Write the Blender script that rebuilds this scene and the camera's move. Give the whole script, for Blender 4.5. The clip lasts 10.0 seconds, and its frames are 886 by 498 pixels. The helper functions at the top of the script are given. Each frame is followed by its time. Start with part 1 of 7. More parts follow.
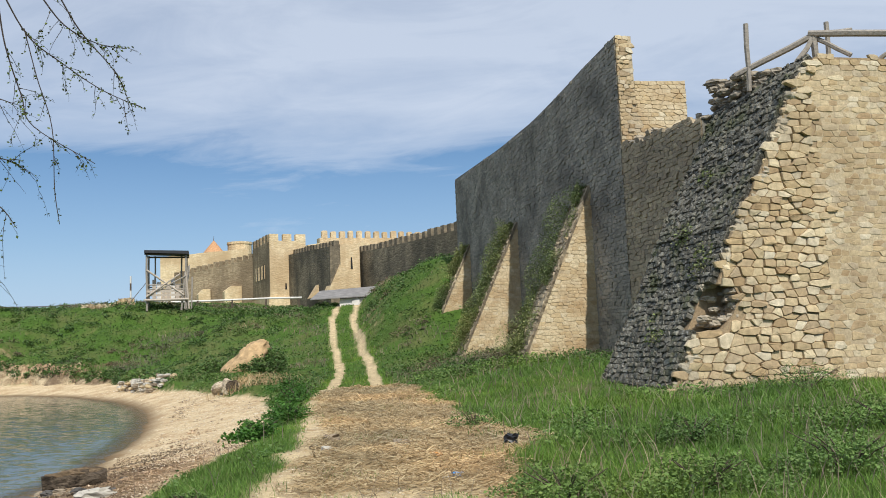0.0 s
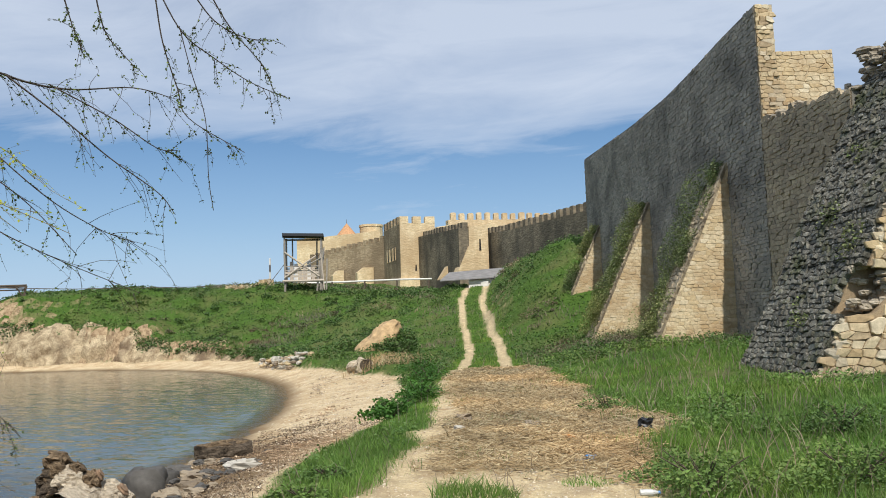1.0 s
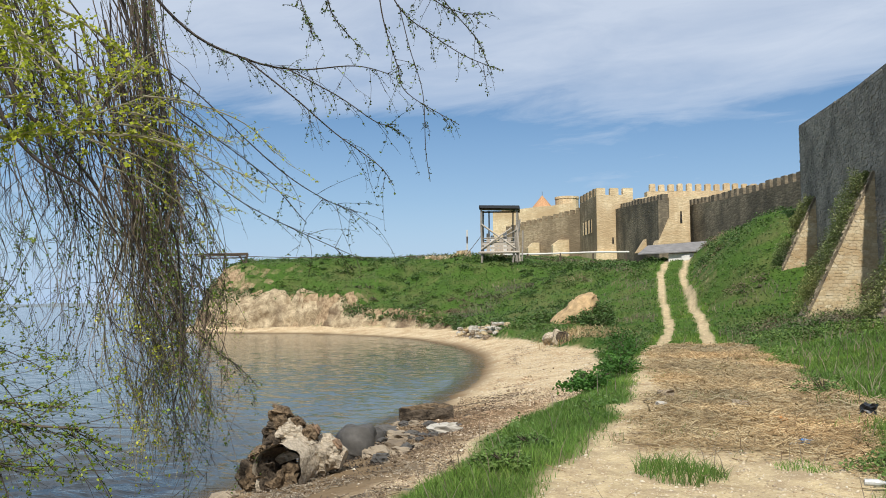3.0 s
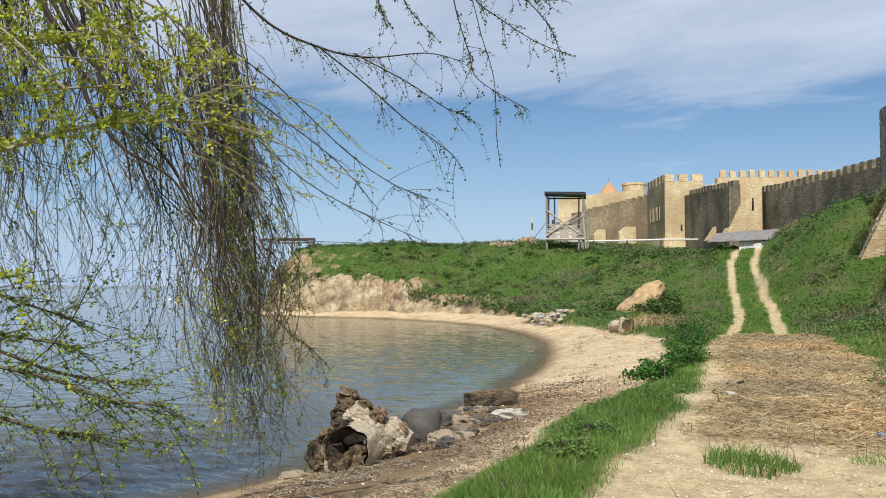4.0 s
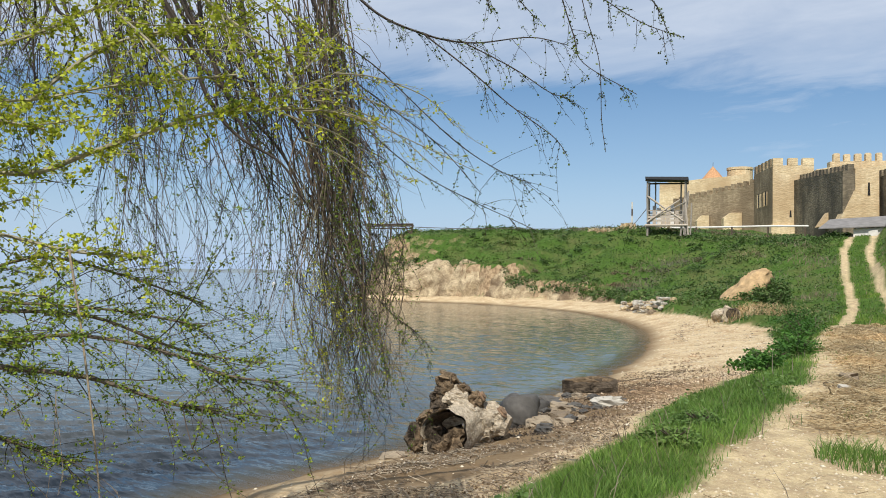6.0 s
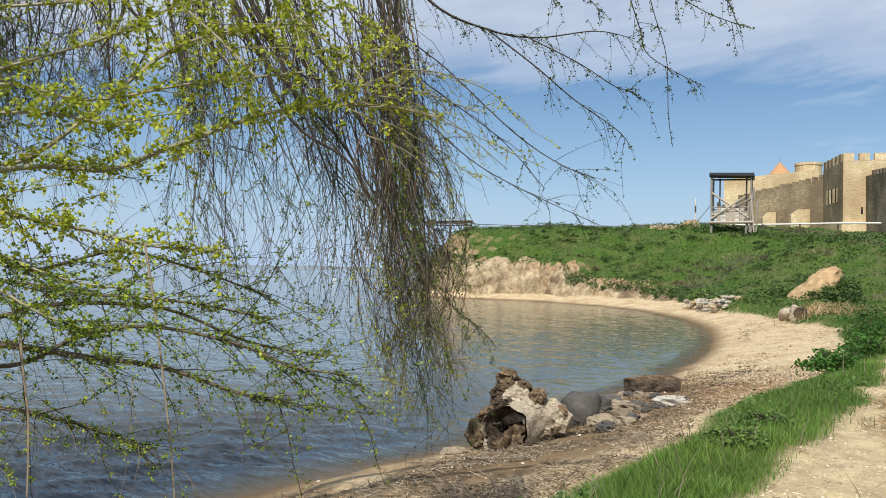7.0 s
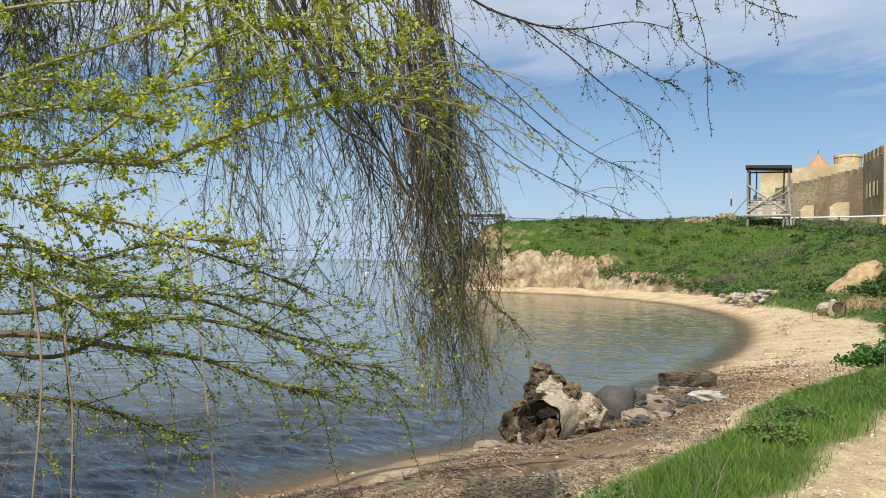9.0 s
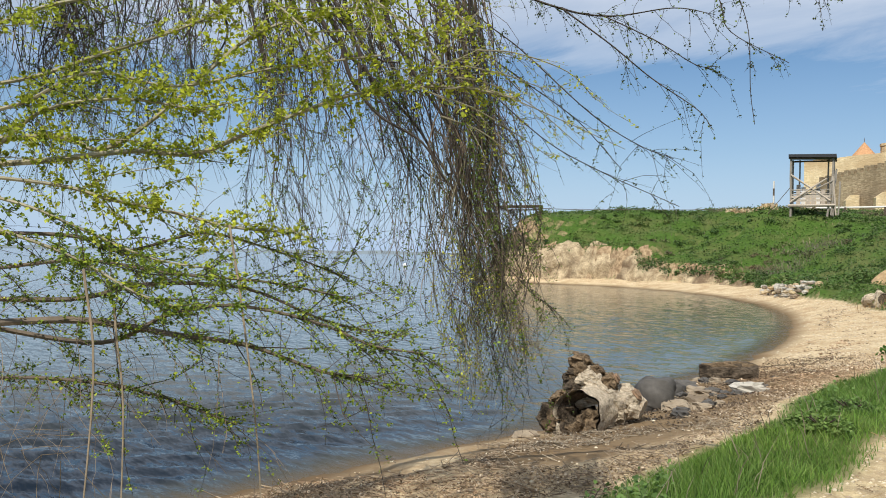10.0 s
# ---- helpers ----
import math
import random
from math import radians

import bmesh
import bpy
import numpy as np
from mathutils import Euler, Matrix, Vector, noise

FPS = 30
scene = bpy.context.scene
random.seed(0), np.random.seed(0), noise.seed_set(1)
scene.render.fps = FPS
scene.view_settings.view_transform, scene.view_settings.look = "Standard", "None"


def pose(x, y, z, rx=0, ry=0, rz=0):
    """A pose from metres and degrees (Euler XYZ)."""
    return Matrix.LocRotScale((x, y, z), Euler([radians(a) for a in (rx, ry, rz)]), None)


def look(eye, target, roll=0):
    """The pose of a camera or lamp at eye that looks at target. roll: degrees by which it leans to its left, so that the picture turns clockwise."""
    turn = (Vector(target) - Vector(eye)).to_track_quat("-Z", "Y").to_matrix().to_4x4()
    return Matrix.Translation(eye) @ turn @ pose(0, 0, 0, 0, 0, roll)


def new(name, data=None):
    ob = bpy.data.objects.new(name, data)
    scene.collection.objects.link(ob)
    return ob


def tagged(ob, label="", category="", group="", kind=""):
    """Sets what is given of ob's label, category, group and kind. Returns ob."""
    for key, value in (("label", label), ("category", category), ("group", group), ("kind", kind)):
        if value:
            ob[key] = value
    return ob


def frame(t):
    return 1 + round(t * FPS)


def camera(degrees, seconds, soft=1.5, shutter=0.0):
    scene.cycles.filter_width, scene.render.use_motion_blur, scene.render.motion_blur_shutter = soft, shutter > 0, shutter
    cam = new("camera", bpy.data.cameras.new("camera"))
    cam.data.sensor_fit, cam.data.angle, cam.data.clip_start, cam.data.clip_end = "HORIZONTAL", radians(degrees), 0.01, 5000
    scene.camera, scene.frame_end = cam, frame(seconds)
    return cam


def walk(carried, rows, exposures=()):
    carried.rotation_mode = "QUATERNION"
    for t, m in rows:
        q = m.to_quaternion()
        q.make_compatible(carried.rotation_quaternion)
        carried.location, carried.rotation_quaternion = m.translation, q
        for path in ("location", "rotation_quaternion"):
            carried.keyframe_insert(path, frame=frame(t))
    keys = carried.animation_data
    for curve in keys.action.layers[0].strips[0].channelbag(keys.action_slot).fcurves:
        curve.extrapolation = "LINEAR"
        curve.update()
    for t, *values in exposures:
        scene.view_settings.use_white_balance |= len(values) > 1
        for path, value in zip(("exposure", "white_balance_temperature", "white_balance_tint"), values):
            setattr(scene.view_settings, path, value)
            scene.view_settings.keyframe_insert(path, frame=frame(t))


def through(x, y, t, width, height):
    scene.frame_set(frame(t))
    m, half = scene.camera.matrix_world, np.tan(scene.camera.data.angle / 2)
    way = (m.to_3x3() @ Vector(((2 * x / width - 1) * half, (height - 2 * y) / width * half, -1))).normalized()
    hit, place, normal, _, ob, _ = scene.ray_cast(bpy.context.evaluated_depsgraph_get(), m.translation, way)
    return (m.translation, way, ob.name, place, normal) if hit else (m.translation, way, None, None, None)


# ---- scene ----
cam = camera(55.435, 10.0, soft=0.95)
EYE = 1.6
# seconds, x, y, z from the first eye, yaw to the left, pitch up, roll
ROWS = [
    (0.0, -0.000, 0.000, 0.000, 5.110, 6.205, -2.457),
    (0.5, -0.015, -0.003, 0.003, 9.746, 5.687, -2.241),
    (1.0, -0.037, -0.024, 0.006, 13.877, 5.273, -1.907),
    (1.5, -0.061, -0.057, 0.001, 17.921, 5.006, -1.606),
    (2.0, -0.079, -0.073, -0.008, 21.346, 4.502, -1.297),
    (2.5, -0.094, -0.074, -0.007, 24.223, 4.092, -0.845),
    (4.0, -0.114, -0.135, -0.010, 31.517, 2.727, 0.179),
    (4.5, -0.122, -0.132, -0.002, 32.271, 2.329, 0.496),
    (5.0, -0.127, -0.122, -0.024, 33.535, 2.092, 0.556),
    (5.5, -0.121, -0.165, -0.009, 35.813, 1.808, 0.697),
    (6.0, -0.126, -0.177, -0.018, 38.088, 1.713, 0.712),
    (7.5, -0.140, -0.215, -0.029, 43.338, 1.209, 0.994),
    (8.0, -0.142, -0.220, -0.028, 43.803, 1.021, 0.946),
    (8.5, -0.167, -0.208, -0.026, 43.812, 0.958, 1.090),
    (9.0, -0.157, -0.209, -0.032, 44.274, 0.989, 1.002),
    (9.5, -0.142, -0.224, -0.037, 45.620, 0.761, 1.000),
    (10.0, -0.149, -0.234, -0.048, 46.797, 0.360, 0.930),
]


def eye_pose(x, y, z, yaw, pitch, roll):
    a, p = radians(yaw), radians(pitch)
    ahead = Vector((-math.sin(a) * math.cos(p), math.cos(a) * math.cos(p), math.sin(p)))
    eye = Vector((x, y, z + EYE))
    return look(eye, eye + ahead, roll)


walk(cam, [(t, eye_pose(*row)) for t, *row in ROWS], exposures=((0.0, -0.06, 6240, 10), (2.5, -0.05, 6280, 10), (5.0, -0.04, 6330, 10), (10.0, 0.0, 6420, 10)))

# ---- light ----
SUN_H, SUN_EL = (0.380, -0.925), 49.0
sun_dir = Vector((SUN_H[0] * math.cos(radians(SUN_EL)), SUN_H[1] * math.cos(radians(SUN_EL)), math.sin(radians(SUN_EL)))).normalized()
sun = new("sun", bpy.data.lights.new("sun", "SUN"))
sun.data.energy, sun.data.angle, sun.data.color = 4.9, radians(0.55), (1.0, 0.94, 0.84)
sun.matrix_world = look(sun_dir * 200, (0, 0, 0))
scene.view_settings.exposure = 0.0


class Net:
    """Short calls for building a node tree."""

    def __init__(self, tree):
        self.tree, self.nodes, self.links = tree, tree.nodes, tree.links

    def node(self, kind, props=None, **inputs):
        n = self.nodes.new(kind)
        for key, value in (props or {}).items():
            setattr(n, key, value)
        for key, value in inputs.items():
            self.put(n, key, value)
        return n

    def put(self, n, key, value):
        spot = n.inputs[int(key[1:])] if key[0] == "i" and key[1:].isdigit() else n.inputs[key.replace("_", " ")]
        if isinstance(value, bpy.types.NodeSocket):
            self.links.new(value, spot)
        else:
            spot.default_value = value

    def noise(self, scale, where=None, detail=4.0, rough=0.55, warp=0.0):
        n = self.node("ShaderNodeTexNoise", Scale=scale, Detail=detail, Roughness=rough, Distortion=warp)
        if where is not None:
            self.links.new(where, n.inputs["Vector"])
        return n.outputs["Fac"]

    def ramp(self, fac, stops):
        n = self.node("ShaderNodeValToRGB", i0=fac)
        els = n.color_ramp.elements
        while len(els) < len(stops):
            els.new(0.5)
        for e, (p, c) in zip(els, stops):
            e.position = p
            e.color = (c, c, c, 1) if isinstance(c, (int, float)) else (*c, 1)
        return n.outputs["Color"]

    def mix(self, fac, a, b, mode="MIX"):
        n = self.node("ShaderNodeMix", {"data_type": "RGBA", "blend_type": mode})
        for spot, v in ((n.inputs[0], fac), (n.inputs[6], a), (n.inputs[7], b)):
            if isinstance(v, bpy.types.NodeSocket):
                self.links.new(v, spot)
            else:
                spot.default_value = (*v, 1) if isinstance(v, tuple) and len(v) == 3 else v
        return n.outputs[2]

    def math(self, op, a, b=0.0, clamp=False):
        n = self.node("ShaderNodeMath", {"operation": op, "use_clamp": clamp}, i0=a, i1=b)
        return n.outputs[0]

    def bump(self, height, strength=0.5, distance=0.02, normal=None):
        n = self.node("ShaderNodeBump", Strength=strength, Distance=distance, Height=height)
        if normal is not None:
            self.links.new(normal, n.inputs["Normal"])
        return n.outputs["Normal"]


# ---- sky ----
world = bpy.data.worlds.new("sky")
world.use_nodes = True
scene.world = world
w = Net(world.node_tree)
w.nodes.clear()
sky = w.node("ShaderNodeTexSky", {"sky_type": "NISHITA", "sun_disc": False, "sun_elevation": radians(SUN_EL), "sun_rotation": math.atan2(SUN_H[0], SUN_H[1]), "air_density": 1.0, "dust_density": 0.3, "ozone_density": 3.0})
way = w.node("ShaderNodeTexCoord").outputs["Generated"]
axes = w.node("ShaderNodeSeparateXYZ", i0=way)
up = w.math("MAXIMUM", axes.outputs["Z"], 0.02)
flat = w.node("ShaderNodeCombineXYZ", X=w.math("DIVIDE", axes.outputs["X"], w.math("ADD", up, 0.12)), Y=w.math("DIVIDE", axes.outputs["Y"], w.math("ADD", up, 0.12)))
sheet = w.node("ShaderNodeMapping", Vector=flat.outputs[0], Rotation=(0, 0, 0.35), Scale=(0.55, 1.0, 1.0))
big = w.noise(1.0, sheet.outputs[0], 6.0, 0.55, 0.3)
fine = w.noise(3.4, sheet.outputs[0], 8.0, 0.62, 0.6)
veil = w.math("ADD", w.math("MULTIPLY", big, 0.6), w.math("MULTIPLY", fine, 0.4))
rise = w.ramp(axes.outputs["Z"], [(0.0, 0.0), (0.17, 0.03), (0.215, 0.12), (0.27, 0.38), (0.33, 0.46), (0.6, 0.42)])
cover = w.ramp(w.math("ADD", veil, rise), [(0.61, 0.0), (0.72, 0.46), (0.96, 0.92)])
low = w.ramp(axes.outputs["Z"], [(0.0, 0.95), (0.05, 0.74), (0.12, 0.40), (0.26, 0.07), (0.4, 0.0)])
deep = w.node("ShaderNodeHueSaturation", Saturation=1.22, Value=1.08, Color=sky.outputs[0]).outputs[0]
clear = w.mix(low, deep, (5.5, 7.3, 9.9))
cloudy = w.mix(w.math("MULTIPLY", cover, 0.85), clear, (8.7, 9.4, 10.5))
w.links.new(w.node("ShaderNodeBackground", Color=cloudy, Strength=0.085).outputs[0], w.node("ShaderNodeOutputWorld").inputs[0])


# ---- materials ----
def material(name):
    m = bpy.data.materials.new(name)
    m.use_nodes = True
    net = Net(m.node_tree)
    return m, net, net.nodes["Principled BSDF"], net.node("ShaderNodeNewGeometry").outputs["Position"]


def stone_material(name, tones, dirt, single=False, grime=0.35, scale=1.0, bump=0.5, rough=0.9, lichen=0.0):
    """Rubble stone: each piece a tone of its own, with grain, stains and pits. single: pieces are objects of their own."""
    m, n, p, where = material(name)
    pick = n.node("ShaderNodeObjectInfo").outputs["Random"] if single else n.node("ShaderNodeNewGeometry").outputs["Random Per Island"]
    tone = n.ramp(pick, [(i / (len(tones) - 1), c) for i, c in enumerate(tones)])
    grain = n.noise(9.0 * scale, where, 6.0, 0.65)
    broad = n.noise(0.55 * scale, where, 4.0, 0.6)
    c = n.mix(1.0, tone, n.ramp(grain, [(0.28, 0.72), (0.72, 1.22)]), "MULTIPLY")
    c = n.mix(n.math("MULTIPLY", n.ramp(broad, [(0.42, 0.0), (0.68, 1.0)]), grime), c, dirt)
    pits = n.noise(38.0 * scale, where, 5.0, 0.7)
    if lichen:
        c = n.mix(n.math("MULTIPLY", n.ramp(n.noise(14.0, where, 5.0, 0.75), [(0.55, 0.0), (0.63, 1.0)]), lichen), c, (0.40, 0.395, 0.36))
        c = n.mix(n.math("MULTIPLY", n.ramp(n.noise(1.3, where, 4.0, 0.65), [(0.52, 0.0), (0.66, 1.0)]), lichen), c, (0.085, 0.095, 0.045))
    n.put(p, "Base_Color", c)
    n.put(p, "Roughness", rough)
    n.put(p, "Specular_IOR_Level", 0.2)
    n.put(p, "Normal", n.bump(n.math("ADD", grain, n.math("MULTIPLY", pits, 0.5)), bump, 0.04))
    return m


PALE = [(0.50, 0.39, 0.23), (0.60, 0.49, 0.31), (0.44, 0.32, 0.175), (0.63, 0.53, 0.35), (0.50, 0.43, 0.31), (0.36, 0.25, 0.135), (0.55, 0.44, 0.28), (0.45, 0.34, 0.19), (0.62, 0.54, 0.39), (0.38, 0.27, 0.15), (0.50, 0.40, 0.24)]
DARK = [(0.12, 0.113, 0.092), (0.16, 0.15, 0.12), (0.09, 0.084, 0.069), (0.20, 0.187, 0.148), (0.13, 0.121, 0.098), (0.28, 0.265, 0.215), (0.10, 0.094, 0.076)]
pale_stone = stone_material("pale_limestone", PALE, (0.24, 0.165, 0.09), grime=0.5)
fin_stone = stone_material("plastered_limestone", [(0.57, 0.46, 0.29), (0.62, 0.52, 0.34), (0.52, 0.40, 0.23), (0.65, 0.56, 0.39), (0.55, 0.43, 0.25)], (0.36, 0.235, 0.115), grime=0.85)
pale_piece = stone_material("pale_limestone_block", PALE, (0.24, 0.165, 0.09), single=True, grime=0.5)
# Dark tones hold the slope's dimness under grazing sun, besides moss and lichen.
dark_stone = stone_material("weathered_shaded_stone", DARK, (0.08, 0.08, 0.068), grime=0.4, bump=1.0, lichen=0.8)
quoin_piece = stone_material("grey_limestone_quoin", [(0.42, 0.37, 0.27), (0.48, 0.42, 0.31), (0.36, 0.31, 0.23), (0.44, 0.35, 0.22)], (0.20, 0.18, 0.14), single=True, grime=0.5, lichen=0.25)
# Darker grey tones hold part of the unlit wall face's shade, besides real stains.
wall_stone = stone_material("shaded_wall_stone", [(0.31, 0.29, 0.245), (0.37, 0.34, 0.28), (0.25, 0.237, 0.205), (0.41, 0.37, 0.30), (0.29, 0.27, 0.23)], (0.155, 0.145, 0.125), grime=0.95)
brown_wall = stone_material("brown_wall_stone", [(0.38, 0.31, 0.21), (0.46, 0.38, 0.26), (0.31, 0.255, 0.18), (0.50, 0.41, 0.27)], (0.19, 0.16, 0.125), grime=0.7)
rubble_piece = stone_material("loose_rubble", [(0.32, 0.27, 0.20), (0.42, 0.36, 0.27), (0.22, 0.195, 0.16), (0.36, 0.31, 0.235)], (0.14, 0.125, 0.10), single=True)
mortar = stone_material("lime_mortar", [(0.46, 0.37, 0.24), (0.50, 0.41, 0.27)], (0.30, 0.22, 0.13), scale=2.0)
brown_mortar = stone_material("brown_joint", [(0.30, 0.225, 0.135), (0.36, 0.27, 0.165)], (0.18, 0.125, 0.07), scale=2.0)
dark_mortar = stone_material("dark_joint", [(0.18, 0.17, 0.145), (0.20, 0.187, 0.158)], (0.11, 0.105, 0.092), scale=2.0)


def fort_material(name, tones, dirt, course=0.28, width=0.5):
    """Coursed masonry seen from far off."""
    m, n, p, where = material(name)
    warp = n.node("ShaderNodeVectorMath", {"operation": "SCALE"}, i0=n.node("ShaderNodeTexNoise", Vector=where, Scale=1.4).outputs["Color"], Scale=0.25)
    bent = n.node("ShaderNodeVectorMath", {"operation": "ADD"}, i0=where, i1=warp.outputs[0])
    cut = n.node("ShaderNodeMapping", Vector=bent.outputs[0], Scale=(1 / width, 1 / width, 1 / course)).outputs[0]
    stone = n.node("ShaderNodeTexVoronoi", Vector=cut, Scale=1.0, Randomness=0.85)
    pick = n.node("ShaderNodeSeparateColor", i0=stone.outputs["Color"]).outputs[0]
    each = n.ramp(pick, [(0.0, tuple((u + v) / 2 for u, v in zip(tones[2], tones[0]))), (0.3, tones[0]), (1.0, tones[1])])
    joint = n.ramp(stone.outputs["Distance"], [(0.45, 0.0), (0.75, 0.22)])
    each = n.mix(joint, each, tuple(v * 0.6 for v in tones[2]))
    broad = n.noise(0.22, where, 5.0, 0.62)
    grain = n.noise(3.0, where, 6.0, 0.7)
    c = n.mix(1.0, each, n.ramp(grain, [(0.25, 0.78), (0.75, 1.18)]), "MULTIPLY")
    streak = n.noise(1.0, n.node("ShaderNodeMapping", Vector=where, Scale=(0.5, 0.5, 0.12)).outputs[0], 5.0, 0.65)
    c = n.mix(n.ramp(broad, [(0.40, 0.0), (0.62, 0.85)]), c, dirt)
    c = n.mix(n.ramp(streak, [(0.45, 0.0), (0.68, 0.8)]), c, dirt)
    n.put(p, "Base_Color", c)
    n.put(p, "Roughness", 0.92)
    n.put(p, "Specular_IOR_Level", 0.15)
    n.put(p, "Normal", n.bump(n.math("ADD", n.math("MULTIPLY", stone.outputs["Distance"], -0.8), grain), 0.45, 0.08))
    return m


fort_stone = fort_material("fortress_limestone", [(0.70, 0.56, 0.345), (0.76, 0.63, 0.415), (0.62, 0.48, 0.285)], (0.45, 0.325, 0.185), 0.16, 0.42)
# Darker copies of fort_stone: stains, plus the unlit faces' shade put into the colour.
fort_shaded = fort_material("fortress_shaded_weathered", [(0.27, 0.22, 0.15), (0.36, 0.295, 0.195), (0.17, 0.14, 0.10)], (0.09, 0.078, 0.058), 0.17, 0.42)
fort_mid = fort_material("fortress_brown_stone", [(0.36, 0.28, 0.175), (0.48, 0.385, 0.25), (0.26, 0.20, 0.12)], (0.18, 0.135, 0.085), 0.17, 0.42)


def plain(name, c, rough=0.8, spread=0.25, scale=6.0, bump=0.2, metal=0.0, stretch=None):
    m, n, p, where = material(name)
    if stretch:
        where = n.node("ShaderNodeMapping", Vector=where, Scale=stretch).outputs[0]
    g = n.noise(scale, where, 5.0, 0.6)
    n.put(p, "Base_Color", n.mix(1.0, c, n.ramp(g, [(0.25, 1 - spread), (0.75, 1 + spread)]), "MULTIPLY"))
    n.put(p, "Roughness", rough)
    n.put(p, "Metallic", metal)
    n.put(p, "Normal", n.bump(g, bump, 0.02))
    return m


grey_wood = plain("weathered_grey_timber", (0.27, 0.24, 0.20), 0.85, 0.4, 14.0, 0.5)
brown_wood = plain("dark_weathered_timber", (0.09, 0.065, 0.045), 0.85, 0.4, 12.0, 0.4)
pale_wood = plain("bleached_timber", (0.42, 0.36, 0.29), 0.85, 0.3, 12.0, 0.4)
tar_roof = plain("black_roofing_felt", (0.02, 0.022, 0.026), 0.7, 0.3, 5.0)
roof_tile = plain("orange_clay_tile", (0.46, 0.25, 0.12), 0.8, 0.3, 4.0)
slate = plain("grey_sheet_roof", (0.20, 0.19, 0.18), 0.8, 0.3, 2.0)
white_paint = plain("weathered_white_paint", (0.62, 0.60, 0.55), 0.6, 0.15, 3.0)
void = plain("dark_opening", (0.015, 0.013, 0.011), 0.9)


# ---- mesh building ----
def ss(t):
    t = np.clip(t, 0.0, 1.0)
    return t * t * (3 - 2 * t)


class Form:
    """Vertices and faces of one mesh."""

    def __init__(self):
        self.v, self.f = [], []

    def add(self, verts, faces):
        k = len(self.v)
        self.v.extend(tuple(p) for p in verts)
        self.f.extend(tuple(i + k for i in f) for f in faces)
        return self

    def box(self, m, sx, sy, sz):
        """A box of that size, standing on the origin of m."""
        c = [m @ Vector((x * sx / 2, y * sy / 2, z * sz)) for z in (0, 1) for x, y in ((-1, -1), (1, -1), (1, 1), (-1, 1))]
        return self.add(c, [(3, 2, 1, 0), (4, 5, 6, 7), (0, 1, 5, 4), (1, 2, 6, 5), (2, 3, 7, 6), (3, 0, 4, 7)])

    def prism(self, ring0, ring1):
        """A solid between two rings of the same number of points."""
        k = len(ring0)
        return self.add([*ring0, *ring1], [tuple(range(k))[::-1], tuple(range(k, 2 * k))] + [(i, (i + 1) % k, k + (i + 1) % k, k + i) for i in range(k)])

    def tube(self, pts, radii, sides=5):
        """A round bar along points, with a radius at each."""
        pts = [Vector(p) for p in pts]
        rings = []
        for i, p in enumerate(pts):
            a = (pts[min(i + 1, len(pts) - 1)] - pts[max(i - 1, 0)]).normalized()
            side = a.cross(Vector((0.31, 0.17, 0.93))).normalized()
            over = side.cross(a)
            rings += [p + (side * math.cos(q) + over * math.sin(q)) * radii[i] for q in (2 * math.pi * j / sides for j in range(sides))]
        faces = [(i * sides + j, i * sides + (j + 1) % sides, (i + 1) * sides + (j + 1) % sides, (i + 1) * sides + j) for i in range(len(pts) - 1) for j in range(sides)]
        faces += [tuple(range(sides))[::-1], tuple(range(len(pts) * sides - sides, len(pts) * sides))]
        return self.add(rings, faces)

    def mesh(self, name, mat, smooth=False):
        me = bpy.data.meshes.new(name)
        me.from_pydata(self.v, [], self.f)
        me.materials.append(mat)
        if smooth:
            me.shade_smooth()
        return me


def part(name, form, mat, parent, label="", smooth=False):
    me = form if isinstance(form, bpy.types.Mesh) else form.mesh(name, mat, smooth)
    ob = new(name, me)
    ob.parent = parent
    ob.matrix_parent_inverse = Matrix.Translation(parent.location).inverted() if parent.parent is None else Matrix.Identity(4)
    return tagged(ob, label)


def thing(name, at, label, category, group="", kind=""):
    ob = new(name)
    ob.location = at
    ob.empty_display_size = 0.2
    return tagged(ob, label, category, group, kind)


def whole(name, form, mat, label, category, group="", kind="", smooth=False):
    return tagged(new(name, form.mesh(name, mat, smooth)), label, category, group, kind)


# ---- lie of the land ----
SHORE = [(-8.5, -3000), (-8.4, -20), (-8.2, 4.3), (-8.35, 7), (-8.1, 9.3), (-9.4, 14.2), (-10, 18.8), (-11, 22), (-12.6, 27), (-14.6, 32), (-17.9, 38.8), (-23, 46.4), (-30, 54.0), (-36.5, 58.6), (-44, 61.3), (-52, 61), (-58, 60.5), (-64, 64), (-67, 75), (-75, 110), (-400, 3000)]
EDGE = [(-3.2, -3000), (-3.2, -20), (-3.85, 3), (-4.2, 5), (-4.75, 8.0), (-5.35, 11), (-5.6, 14.5), (-6.0, 18), (-7.5, 25.6), (-9.8, 32), (-15.4, 40.2), (-19.5, 44.6), (-22.2, 49.8), (-27, 57.3), (-34.5, 62.8), (-43, 64.4), (-52, 64.0), (-57.5, 62.8), (-62.5, 66), (-65, 76), (-73, 110), (-395, 3000)]
FAR_CORNERS = [(-4000, 3000), (-4000, -3000)]
WATER_Z = -1.05


def lattice(x, y, seed=0):
    """Smooth value noise, -1 to 1."""
    xi, yi = np.floor(x), np.floor(y)
    fx, fy = ss(x - xi), ss(y - yi)

    def at(i, j):
        q = np.sin(i * 127.1 + j * 311.7 + seed * 74.7) * 43758.5453
        return (q - np.floor(q)) * 2 - 1

    return (at(xi, yi) * (1 - fx) + at(xi + 1, yi) * fx) * (1 - fy) + (at(xi, yi + 1) * (1 - fx) + at(xi + 1, yi + 1) * fx) * fy


